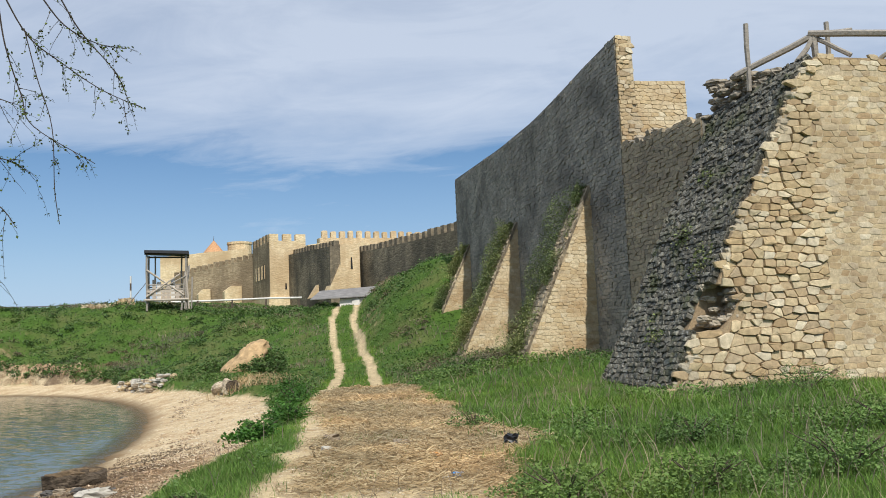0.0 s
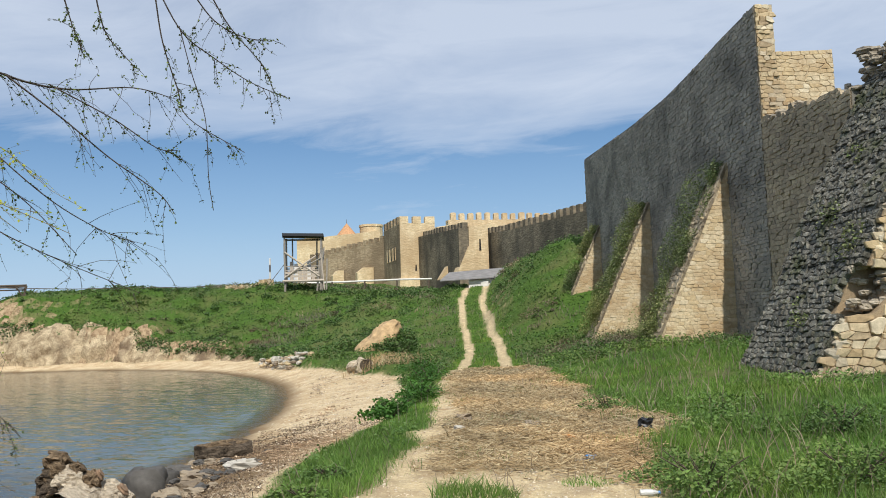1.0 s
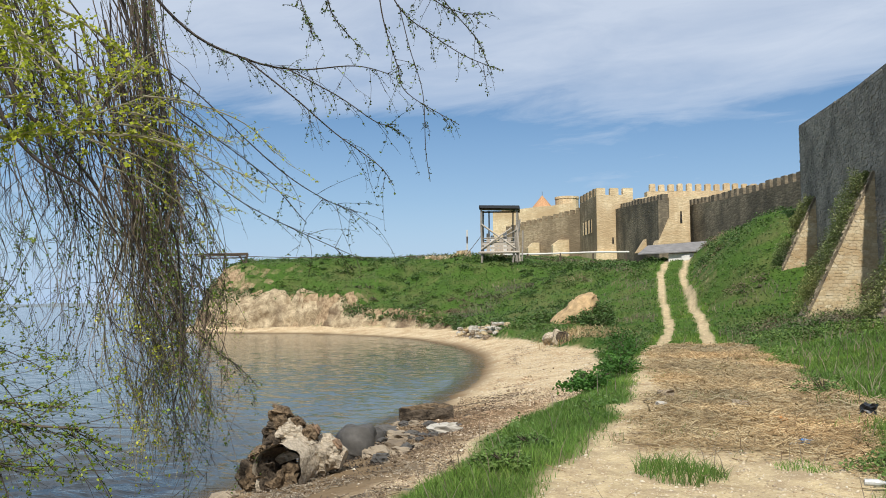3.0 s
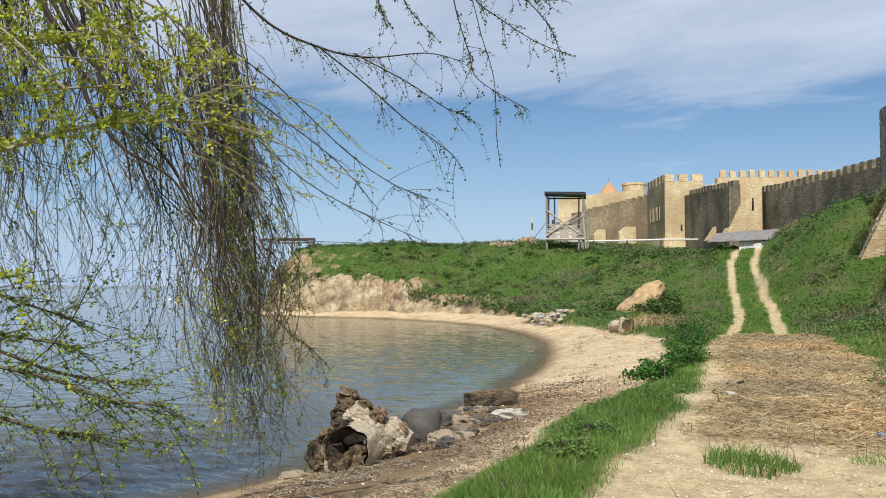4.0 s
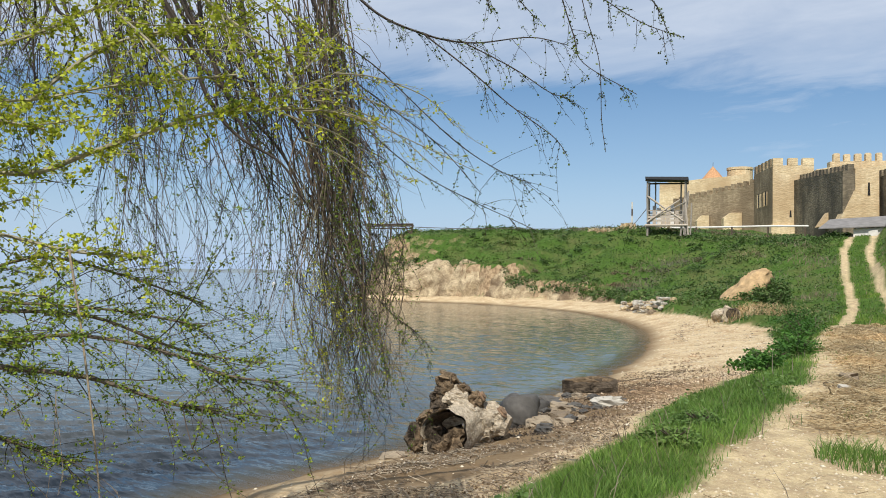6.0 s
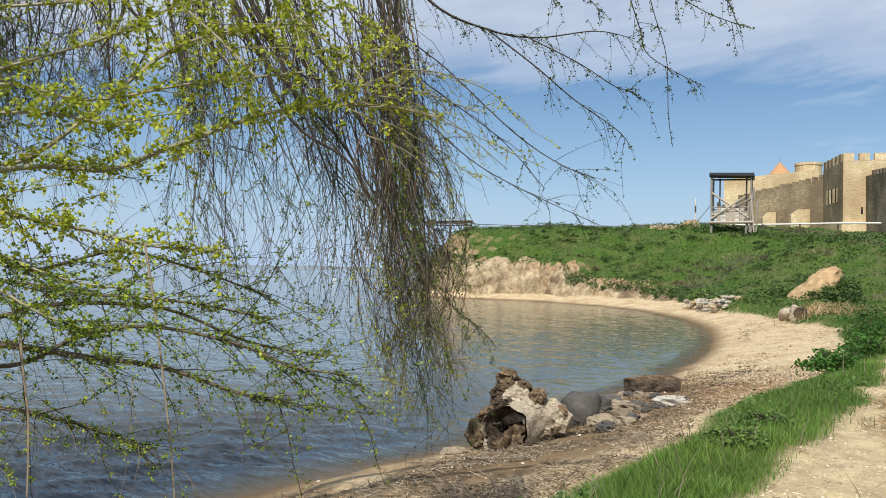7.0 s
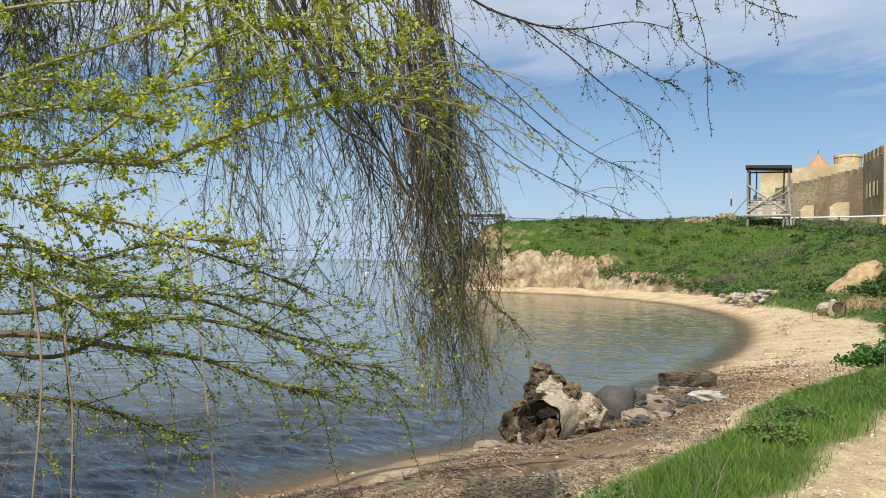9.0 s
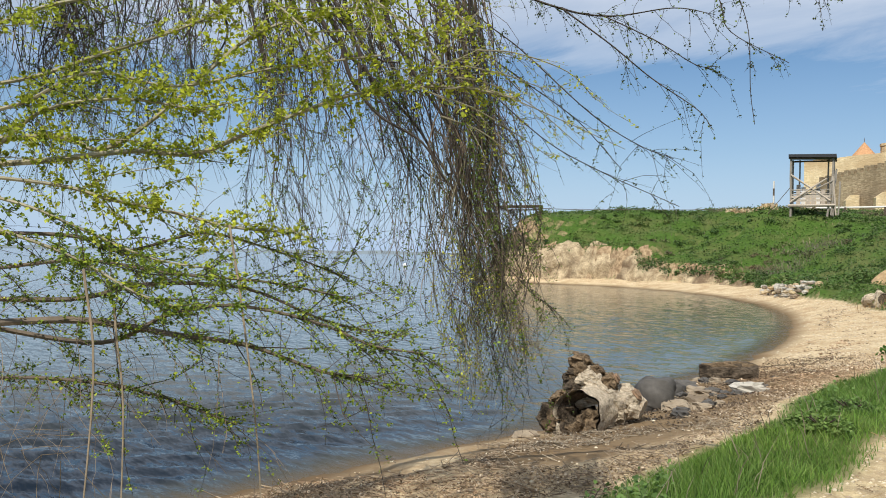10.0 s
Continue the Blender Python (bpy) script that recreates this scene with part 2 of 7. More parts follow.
def inland(x, y, line):
    """Distance from a line, negative on its sea side."""
    poly = np.array(line + FAR_CORNERS, float)
    best = np.full(x.shape, 1e9)
    inside = np.zeros(x.shape, bool)
    for k in range(len(poly)):
        (ax, ay), (bx, by) = poly[k], poly[(k + 1) % len(poly)]
        if k < len(line) - 1:
            t = np.clip(((x - ax) * (bx - ax) + (y - ay) * (by - ay)) / ((bx - ax) ** 2 + (by - ay) ** 2), 0, 1)
            best = np.minimum(best, np.hypot(x - ax - t * (bx - ax), y - ay - t * (by - ay)))
        if ay != by:
            inside ^= ((ay > y) != (by > y)) & (x < (bx - ax) * (y - ay) / (by - ay) + ax)
    return np.where(inside, -best, best)


WU, WN, WO = np.array((-0.2951, 0.9555)), np.array((-0.9555, -0.2951)), np.array((4.08, 29.56))


def land(x, y):
    """Height of the ground, with the distances inland from the water and from the grass's edge."""
    x, y = np.asarray(x, float), np.asarray(y, float)
    wob = 0.35 * lattice(x * 0.6, y * 0.6, 3) + 0.15 * lattice(x * 1.9, y * 1.9, 4)
    far = ss((np.hypot(x, y) - 20) / 30)
    sd = inland(x, y, SHORE) + 0.25 * wob
    se = inland(x, y, EDGE) + wob * (0.6 + 1.6 * far)
    n = (x - WO[0]) * WN[0] + (y - WO[1]) * WN[1]
    u = (x - WO[0]) * WU[0] + (y - WO[1]) * WU[1]
    beach = WATER_Z + 0.62 * np.clip(sd / np.maximum(sd - se, 0.5), 0, 1) ** 0.85
    bed = np.maximum(WATER_Z + 0.10 * sd, -4.0)
    along = 0.97 * y - 0.22 * x
    hill = 5.35 * ss((along - 38) / 52) + 1.1 * ss((-x - 25) / 15) * ss((along - 50) / 20) + 0.05 * np.clip(along - 88, 0, 60)
    cliff = 0.08 + 0.16 * ss((-x - 30) / 7) + 0.26 * ss((-x - 41.5) / 2.0)
    hill = hill * (cliff * ss(se / 0.9) + (1 - cliff) * ss(se / (15 - 12 * ss((-x - 46) / 12))))
    mound = 7.2 * ss((u - 16.5) / 17) * (1 - ss(n / 10)) * (1 - ss((u - 55) / 20))
    foot = (0.25 + 0.55 * ss((u + 8) / 9)) * (1 - ss((n - 2.0) / 7)) * ss((u + 30) / 20)
    z = -0.43 + 0.43 * ss(se / 1.3) + np.maximum(hill, mound) + 0.85 * np.exp(-(((x + 15) / 5.5) ** 2) - ((y - 75.5) / 5.0) ** 2) + foot * (1 - ss((hill - 1) / 2))
    rough = 0.04 * lattice(x * 1.3, y * 1.3, 1) + 0.02 * lattice(x * 4, y * 4, 2)
    rough = rough + ss((se - 0.5) / 2) * ss((along - 36) / 12) * (0.22 * lattice(x * 0.45, y * 0.45, 5) + 0.10 * lattice(x * 1.1, y * 1.1, 6))
    z = np.where(se > 0, z, np.where(sd > 0, beach, bed)) + rough * ss((sd + 1) / 2)
    return z, sd, se


def ground_z(x, y):
    return float(land(np.array([x]), np.array([y]))[0][0])


# ---- ground and water ----
def polar_sheet(name, radii, turns, fields):
    r, a = np.meshgrid(radii, turns, indexing="ij")
    x, y = -r * np.sin(a), r * np.cos(a)
    z, tints = fields(x, y)
    k, q = r.shape
    verts = np.stack([x, y, z], -1).reshape(-1, 3)
    i, j = np.meshgrid(np.arange(k - 1), np.arange(q), indexing="ij")
    j2 = (j + 1) % q
    faces = np.stack([i * q + j, i * q + j2, (i + 1) * q + j2, (i + 1) * q + j], -1).reshape(-1, 4)
    me = bpy.data.meshes.new(name)
    me.vertices.add(len(verts))
    me.vertices.foreach_set("co", verts.ravel())
    me.loops.add(faces.size)
    me.loops.foreach_set("vertex_index", faces[:, ::-1].ravel().astype(np.int32))
    me.polygons.add(len(faces))
    me.polygons.foreach_set("loop_start", np.arange(0, faces.size, 4, dtype=np.int32))
    me.update(calc_edges=True)
    me.validate()
    zones = me.attributes.new("zones", "FLOAT_COLOR", "POINT")
    zones.data.foreach_set("color", np.stack([t.ravel() for t in tints], -1).ravel().astype(np.float32))
    me.shade_smooth()
    return new(name, me)


TURNS = np.radians(np.concatenate([np.arange(-32, 82, 0.24), np.arange(82, 328, 4.0)]))
RADII = np.concatenate([[0.02, 0.6, 1.2], np.geomspace(2.0, 45, 250), np.geomspace(45.2, 95, 160), np.geomspace(96, 160, 30), np.geomspace(170, 3500, 30)])


def ground_zones(x, y):
    z, sd, se = land(x, y)
    wob = lattice(x * 0.8, y * 0.8, 11) * 0.5 + lattice(x * 2.5, y * 2.5, 12) * 0.25
    sand = 1 - ss((se + 0.25 * wob + 0.1) / 0.35)
    off = x - track_x(y)
    rut = np.maximum(1 - ss((np.abs(off - 0.85) - 0.20 + 0.1 * wob) / 0.16), 1 - ss((np.abs(off + 0.85) - 0.17 + 0.1 * wob) / 0.16)) * ss((y - 27) / 3) * (1 - ss((y - 82) / 6))
    left = np.interp(y, [0, 6, 8.4, 12.3, 15.7, 19, 25, 29, 31], [-2.4, -2.65, -2.9, -3.5, -4.15, -5.05, -6.5, -7.2, -7.3])
    right = np.interp(y, [0, 8, 9.4, 11.3, 13.5, 15, 18.2, 23, 28, 31], [0.3, -0.15, -0.24, -0.05, 0.25, -0.25, -1.2, -2.5, -3.7, -4.6])
    dirt = ss((x - left + 0.35 * wob + 0.2) / 0.4) * ss((right - x + 0.5 * wob + 0.2) / 0.4) * (1 - ss((y - 30) / 1.0))
    reeds = dirt * ss((y - 8.4 + wob) / 1.5) * ss((x - left - 0.1 - 0.5 * wob) / 0.6)
    q = np.clip((y - 7.2) / 8.6, 0, 1)
    drift_off = np.hypot(x - (-6.2 - 1.5 * q), np.where((y > 7.2) & (y < 15.8), 0, np.minimum(np.abs(y - 7.2), np.abs(y - 15.8)))) + 0.45 * wob
    litter = 1 - 0.85 * (1 - ss((drift_off - 0.75 - 0.35 * q) / 0.55))
    return z, (sand, np.maximum(rut, dirt), reeds, ss((sd + 0.2) / (1.0 + 0.9 * (1 - ss((y - 6.5) / 3)))) * litter)


def track_x(y):
    return np.interp(y, [20, 29, 45, 58, 68, 76, 90], [-4.2, -5.85, -9.0, -12.2, -14.6, -15.6, -17.5])


ground = tagged(polar_sheet("ground", RADII, TURNS, ground_zones), "grassy shore ground with dirt track, dry reed litter and sandy beach", "ground", kind="structure")


def ground_material():
    m, n, p, where = material("shore_ground")
    att = n.node("ShaderNodeAttribute", {"attribute_name": "zones"})
    rgb = n.node("ShaderNodeSeparateColor", i0=att.outputs["Color"])
    sand, dirt, reeds, dry = rgb.outputs[0], rgb.outputs[1], rgb.outputs[2], att.outputs["Alpha"]
    fine, mid, broad = n.noise(22.0, where, 6.0, 0.7), n.noise(3.0, where, 5.0, 0.6), n.noise(0.35, where, 4.0, 0.6)
    green = n.mix(mid, (0.035, 0.075, 0.012), (0.085, 0.15, 0.028))
    green = n.mix(n.ramp(broad, [(0.45, 0.0), (0.7, 0.55)]), green, (0.15, 0.13, 0.06))
    earth = n.mix(n.ramp(fine, [(0.3, 0.0), (0.7, 1.0)]), (0.42, 0.315, 0.17), (0.72, 0.59, 0.36))
    earth = n.mix(n.ramp(mid, [(0.38, 0.0), (0.62, 0.75)]), earth, (0.33, 0.245, 0.15))
    earth = n.mix(n.ramp(n.noise(55.0, where, 4.0, 0.7), [(0.56, 0.0), (0.68, 0.7)]), earth, (0.74, 0.65, 0.46))
    straw = n.mix(n.ramp(fine, [(0.35, 0.0), (0.65, 1.0)]), (0.27, 0.185, 0.09), (0.48, 0.355, 0.185))
    shingle = n.mix(n.ramp(n.noise(9.0, where, 6.0, 0.7), [(0.35, 0.0), (0.65, 1.0)]), (0.44, 0.33, 0.19), (0.72, 0.60, 0.40))
    shingle = n.mix(n.ramp(n.noise(0.9, where, 5.0, 0.65), [(0.40, 0.0), (0.68, 0.75)]), shingle, (0.36, 0.235, 0.12))
    wet = n.mix(dry, (0.15, 0.098, 0.052), shingle)
    steep = n.ramp(n.node("ShaderNodeSeparateXYZ", i0=n.node("ShaderNodeNewGeometry").outputs["True Normal"]).outputs["Z"], [(0.50, 1.0), (0.68, 0.0)])
    loam = n.mix(n.ramp(mid, [(0.35, 0.0), (0.65, 1.0)]), (0.20, 0.13, 0.075), (0.44, 0.33, 0.20))
    c = n.mix(dirt, green, earth)
    c = n.mix(reeds, c, straw)
    c = n.mix(sand, c, wet)
    c = n.mix(steep, c, loam)
    n.put(p, "Base_Color", c)
    n.put(p, "Roughness", 0.95)
    n.put(p, "Specular_IOR_Level", 0.1)
    n.put(p, "Normal", n.bump(n.math("ADD", fine, n.math("MULTIPLY", mid, 2.0)), 0.6, 0.06))
    return m


ground.data.materials.append(ground_material())


def water_fields(x, y):
    z, sd, se = land(x, y)
    r = np.hypot(x, y)
    near = 1 - ss((r - 10) / 16)
    p, q = 0.73 * x + 0.68 * y, -0.68 * x + 0.73 * y
    chop = 0.020 * np.sin(q * 9.5 + 4.5 * lattice(p * 0.7, q * 0.6, 21)) + 0.028 * lattice(p * 1.3, q * 4.2, 22) + 0.034 * lattice(p * 2.2, q * 7.5, 23)
    depth = ss((-sd) / (1.1 + 2.4 * (1 - near)))
    return WATER_Z + near * chop * ss((-sd) / 2.5), (depth, ss((-sd - 0.1) / 0.9), near, depth * 0 + 1)


water = tagged(polar_sheet("water", np.concatenate([np.geomspace(4.5, 60, 300), np.geomspace(61, 3600, 60)]), TURNS, water_fields), "calm grey-blue estuary water, brownish near the sand", "water", kind="structure")


def water_material():
    m, n, p, where = material("estuary_water")
    att = n.node("ShaderNodeAttribute", {"attribute_name": "zones"})
    rgb = n.node("ShaderNodeSeparateColor", i0=att.outputs["Color"])
    body = n.mix(n.math("MULTIPLY", rgb.outputs[0], n.math("ADD", n.math("MULTIPLY", n.math("MULTIPLY", rgb.outputs[2], rgb.outputs[2]), 0.62), 0.38)), (0.135, 0.14, 0.112), (0.006, 0.012, 0.021))
    n.put(p, "Base_Color", body)
    n.put(p, "Roughness", 0.08)
    n.put(p, "IOR", 1.33)
    n.put(p, "Specular_IOR_Level", 0.22)
    wide = n.node("ShaderNodeMapping", Vector=where, Rotation=(0, 0, -0.75), Scale=(0.5, 2.0, 1.0)).outputs[0]
    tilt = None
    for scale, size in ((1.3, 0.40), (3.6, 0.85), (9.0, 0.55)):
        lean = n.node("ShaderNodeTexNoise", Vector=wide, Scale=scale, Detail=3.0, Roughness=0.6, Distortion=0.4).outputs["Color"]
        lean = n.node("ShaderNodeVectorMath", {"operation": "SUBTRACT"}, i0=lean, i1=(0.5, 0.5, 0.5)).outputs[0]
        lean = n.node("ShaderNodeVectorMath", {"operation": "SCALE"}, i0=lean, Scale=size).outputs[0]
        tilt = lean if tilt is None else n.node("ShaderNodeVectorMath", {"operation": "ADD"}, i0=tilt, i1=lean).outputs[0]
    tilt = n.node("ShaderNodeVectorMath", {"operation": "MULTIPLY"}, i0=tilt, i1=(1.0, 1.0, 0.0)).outputs[0]
    tilt = n.node("ShaderNodeVectorMath", {"operation": "SCALE"}, i0=tilt, Scale=n.math("ADD", n.math("MULTIPLY", rgb.outputs[2], 0.62), 0.30)).outputs[0]
    level = n.node("ShaderNodeNewGeometry").outputs["Normal"]
    n.put(p, "Normal", n.node("ShaderNodeVectorMath", {"operation": "NORMALIZE"}, i0=n.node("ShaderNodeVectorMath", {"operation": "ADD"}, i0=level, i1=tilt).outputs[0]).outputs[0])
    n.put(p, "Alpha", n.math("ADD", n.math("MULTIPLY", rgb.outputs[1], 0.7), 0.3))
    return m


water.data.materials.append(water_material())


# ---- masonry ----
def stone_form(rng, poly, depth, joint, tilt=0.5):
    """One stone from its outline on the wall's face: x across, y up, z out of the wall."""
    k = len(poly)
    mx, my = sum(p[0] for p in poly) / k, sum(p[1] for p in poly) / k
    size = sum(math.hypot(p[0] - mx, p[1] - my) for p in poly) / k
    if size < 0.03:
        return None
    a, b = max(0.3, 1 - joint / size), max(0.25, 1 - (joint + 0.07 * size) / size)
    tx, ty = rng.uniform(-tilt, tilt) * depth / size, rng.uniform(-tilt, tilt) * depth / size
    ring = [((x - mx), (y - my)) for x, y in poly]
    verts = [(x * a, y * a, -0.06) for x, y in ring] + [(x * a, y * a, depth * rng.uniform(0.55, 0.8)) for x, y in ring]
    verts += [(x * b, y * b, depth * rng.uniform(0.8, 1.15) + 0.012 + x * tx + y * ty) for x, y in ring]
    verts.append((rng.uniform(-0.3, 0.3) * size, rng.uniform(-0.3, 0.3) * size, depth * rng.uniform(1.0, 1.12) + 0.014))
    faces = [(i, (i + 1) % k, k + (i + 1) % k, k + i) for i in range(k)]
    faces += [(k + i, k + (i + 1) % k, 2 * k + (i + 1) % k, 2 * k + i) for i in range(k)]
    faces += [(2 * k + i, 2 * k + (i + 1) % k, 3 * k) for i in range(k)]
    return mx, my, verts, faces


FLAT = 1.4  # how much nearer a stone keeps to its course than to its row of neighbours


def cells(rng, width, height, cw, ch, jitter):
    """Outlines of rubble stones that fit one another, laid in rough, broken courses."""
    cols, rows = int(width / cw) + 2, int(height / ch) + 2
    seeds = {}
    for j in range(-1, rows + 1):
        slip = rng.random()
        for i in range(-1, cols + 1):
            if rng.random() > 0.10:
                wave = 1.6 * jitter * noise.noise(Vector((i * 0.13, j * 0.21, 2.0)))
                seeds[i, j] = (i + slip + rng.uniform(-0.75, 0.75) * jitter, (j + 0.5 + wave + rng.uniform(-0.36, 0.36) * jitter) * FLAT)
    for (i, j), (px, py) in seeds.items():
        poly = [(px - 1.3, py - 1.1 * FLAT), (px + 1.3, py - 1.1 * FLAT), (px + 1.3, py + 1.1 * FLAT), (px - 1.3, py + 1.1 * FLAT)]
        for dj in (0, -1, 1, -2, 2):
            for di in (-1, 1, 0, -2, 2):
                other = seeds.get((i + di, j + dj))
                if other is None or (di == 0 and dj == 0):
                    continue
                ax, ay = other[0] - px, other[1] - py
                half = (ax * ax + ay * ay) / 2
                cut, sides = [], [(x - px) * ax + (y - py) * ay - half for x, y in poly]
                for n, (x, y) in enumerate(poly):
                    d0, d1, (x1, y1) = sides[n - 1], sides[n], poly[n - 1]
                    if (d0 <= 0) != (d1 <= 0):
                        f = d0 / (d0 - d1)
                        cut.append((x1 + (x - x1) * f, y1 + (y - y1) * f))
                    if d1 <= 0:
                        cut.append((x, y))
                poly = cut
                if len(poly) < 3:
                    break
        poly = [p for n, p in enumerate(poly) if math.hypot(p[0] - poly[n - 1][0], p[1] - poly[n - 1][1]) > 0.09]
        if len(poly) < 3:
            continue
        soft = []
        for n, p in enumerate(poly):
            before, after = poly[n - 1], poly[(n + 1) % len(poly)]
            c0, c1 = rng.uniform(0.03, 0.18), rng.uniform(0.03, 0.18)
            soft.append((p[0] + (before[0] - p[0]) * c0, p[1] + (before[1] - p[1]) * c0))
            if len(poly) < 6:
                soft.append((p[0] + (after[0] - p[0]) * c1, p[1] + (after[1] - p[1]) * c1))
        yield [(min(max(x * cw, 0.0), width), min(max(y * ch / FLAT, 0.0), height)) for x, y in soft]


def face_matrix(origin, across, upward):
    a, b = Vector(across).normalized(), Vector(upward).normalized()
    c = a.cross(b)
    m = Matrix((a, b, c)).transposed().to_4x4()
    m.translation = Vector(origin)
    return m


def clad(rng, m, width, height, cw, ch, keep, depth, joint=0.01, jitter=0.35, single=0, pick=None, tilt=0.5):
    """Stones over a face: the first chosen ones as (matrix, form), the rest joined in one form."""
    joined, pieces = Form(), []
    for poly in cells(rng, width, height, cw, ch, jitter):
        made = stone_form(rng, poly, rng.uniform(*depth), joint, tilt)
        if made is None or not keep(made[0], made[1]):
            continue
        x, y, verts, faces = made
        at = m @ Matrix.Translation((x, y, 0))
        if len(pieces) < single and (pick is None or pick(x, y)):
            pieces.append((at, Form().add(verts, faces)))
        else:
            joined.add([at @ Vector(v) for v in verts], faces)
    return joined, pieces


def wall_point(n, u, z):
    """A place by its distance out from the old wall's face, along it, and its height."""
    return Vector((WO[0] + WN[0] * n + WU[0] * u, WO[1] + WN[1] * n + WU[1] * u, z))


OUT, ALONG, UP = Vector((*WN, 0)), Vector((*WU, 0)), Vector((0, 0, 1))
rng = random.Random(7)


def slab(ring_nz, u0, u1):
    """A solid with an outline in distance and height, drawn along the wall."""
    return Form().prism([wall_point(n, u0, z) for n, z in ring_nz], [wall_point(n, u1, z) for n, z in ring_nz])


def boulder(rng, sx, sy, sz, lumps=0.22, rings=6, sides=9):
    """A rough stone sitting on the origin."""
    seed = rng.uniform(0, 100)
    verts, faces = [], []
    for i in range(rings + 1):
        th = math.pi * i / rings
        for j in range(sides):
            ph = 2 * math.pi * j / sides + 0.3 * i
            d = Vector((math.sin(th) * math.cos(ph), math.sin(th) * math.sin(ph), math.cos(th)))
            k = 1 + lumps * noise.noise(d * 1.7 + Vector((seed, 0, 0))) + lumps * 0.6 * noise.noise(d * 4.0 + Vector((0, seed, 0)))
            c = Vector((abs(d.x) ** 0.75 * math.copysign(1, d.x), abs(d.y) ** 0.75 * math.copysign(1, d.y), abs(d.z) ** 0.7 * math.copysign(1, d.z)))
            verts.append((c.x * sx / 2 * k, c.y * sy / 2 * k, sz * 0.42 + c.z * sz / 2 * k))
    for i in range(rings):
        for j in range(sides):
            faces.append((i * sides + j, (i + 1) * sides + j, (i + 1) * sides + (j + 1) % sides, i * sides + (j + 1) % sides))
    return verts, faces


def block(rng, sx, sy, sz):
    """A worn squared stone about its centre."""
    verts, faces, rings, sides = [], [], 8, 14
    seed = rng.uniform(0, 90)
    for i in range(rings + 1):
        for j in range(sides):
            th, ph = math.pi * i / rings, 2 * math.pi * j / sides
            d = Vector((math.sin(th) * math.cos(ph), math.sin(th) * math.sin(ph), math.cos(th)))
            k = 1 / (abs(d.x) ** 8 + abs(d.y) ** 8 + abs(d.z) ** 8) ** 0.125
            k *= 1 + 0.26 * noise.noise(d * 1.9 + Vector((seed, 0, 0))) + 0.10 * noise.noise(d * 5 + Vector((0, seed, 0)))
            verts.append((d.x * k * sx / 2, d.y * k * sy / 2, d.z * k * sz / 2))
    for i in range(rings):
        for j in range(sides):
            faces.append((i * sides + j, (i + 1) * sides + j, (i + 1) * sides + (j + 1) % sides, i * sides + (j + 1) % sides))
    return verts, faces


# the tall shaded wall with its ragged end
TOP_LINE = [(0.62, 12.36), (2.0, 12.3), (4.1, 12.2), (6.5, 12.0), (8.5, 11.9), (10.2, 11.8), (16.4, 11.85), (27.2, 12.3)]
END_U = 0.62


def wall_top(u):
    """Height of the tall wall's uneven top, or of the broken stretch beside it."""
    if u < END_U:
        return 7.82 + 0.085 * (u + 5) + 0.10 * math.sin(u * 2.9) + 0.06 * math.sin(u * 7.1)
    return float(np.interp(u, [k for k, _ in TOP_LINE], [h for _, h in TOP_LINE]))


def wall_run(u0, u1, front, rear, step, low=-1.0):
    """A thick wall between two places along the line, with its top following the height of the ruin."""
    f, k = Form(), max(1, int(round((u1 - u0) / step)))
    for i in range(k):
        a, b = u0 + (u1 - u0) * i / k, u0 + (u1 - u0) * (i + 1) / k
        za, zb = wall_top(max(a, u0 + 0.001)), wall_top(b - 0.001)
        f.prism([wall_point(front, a, low), wall_point(front, a, za), wall_point(rear, a, za), wall_point(rear, a, low)], [wall_point(front, b, low), wall_point(front, b, zb), wall_point(rear, b, zb), wall_point(rear, b, low)])
    return f


ruin = thing("ruined_wall", wall_point(-0.6, 14, 0), "tall weathered stone fortification wall, part of its shade in the colour, its broken end sunlit", "wall")
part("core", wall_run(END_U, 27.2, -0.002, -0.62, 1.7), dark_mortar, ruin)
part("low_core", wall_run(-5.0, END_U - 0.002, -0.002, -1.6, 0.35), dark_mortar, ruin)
part("rear_core", slab([(-0.63, -1), (-0.63, 10.68), (-2.62, 10.73), (-2.62, -1)], END_U + 0.03, 3.4), mortar, ruin)
for k in range(34):
    u = -5.1 + 5.6 * rng.random()
    verts, faces = boulder(rng, rng.uniform(0.2, 0.42), rng.uniform(0.2, 0.4), rng.uniform(0.1, 0.22), 0.3, 4, 8)
    at = Matrix.Translation(wall_point(-rng.uniform(0.12, 1.2), u, wall_top(u) - rng.uniform(0.0, 0.08))) @ Matrix.Rotation(rng.uniform(0, 6), 4, "Z")
    part("coping_stone", Form().add([at @ Vector(v) for v in verts], faces), rubble_piece, ruin)
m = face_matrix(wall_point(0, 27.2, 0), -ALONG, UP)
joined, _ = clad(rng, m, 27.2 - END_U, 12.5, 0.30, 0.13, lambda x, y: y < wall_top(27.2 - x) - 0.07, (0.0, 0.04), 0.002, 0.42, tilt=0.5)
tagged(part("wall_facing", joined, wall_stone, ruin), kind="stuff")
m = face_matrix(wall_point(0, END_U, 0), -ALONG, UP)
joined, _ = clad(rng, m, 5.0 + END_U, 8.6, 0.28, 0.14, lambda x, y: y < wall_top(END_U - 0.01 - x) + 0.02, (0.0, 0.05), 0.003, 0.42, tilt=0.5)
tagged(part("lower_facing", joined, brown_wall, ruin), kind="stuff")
part("end_core", slab([(-0.05, 6.5), (-0.03, 12.34), (-0.6, 12.34), (-0.62, 10.64), (-2.6, 10.7), (-2.6, 6.5)], END_U - 0.03, END_U), mortar, ruin)
m = face_matrix(wall_point(0.02, END_U - 0.03, 7.4), -OUT, UP)
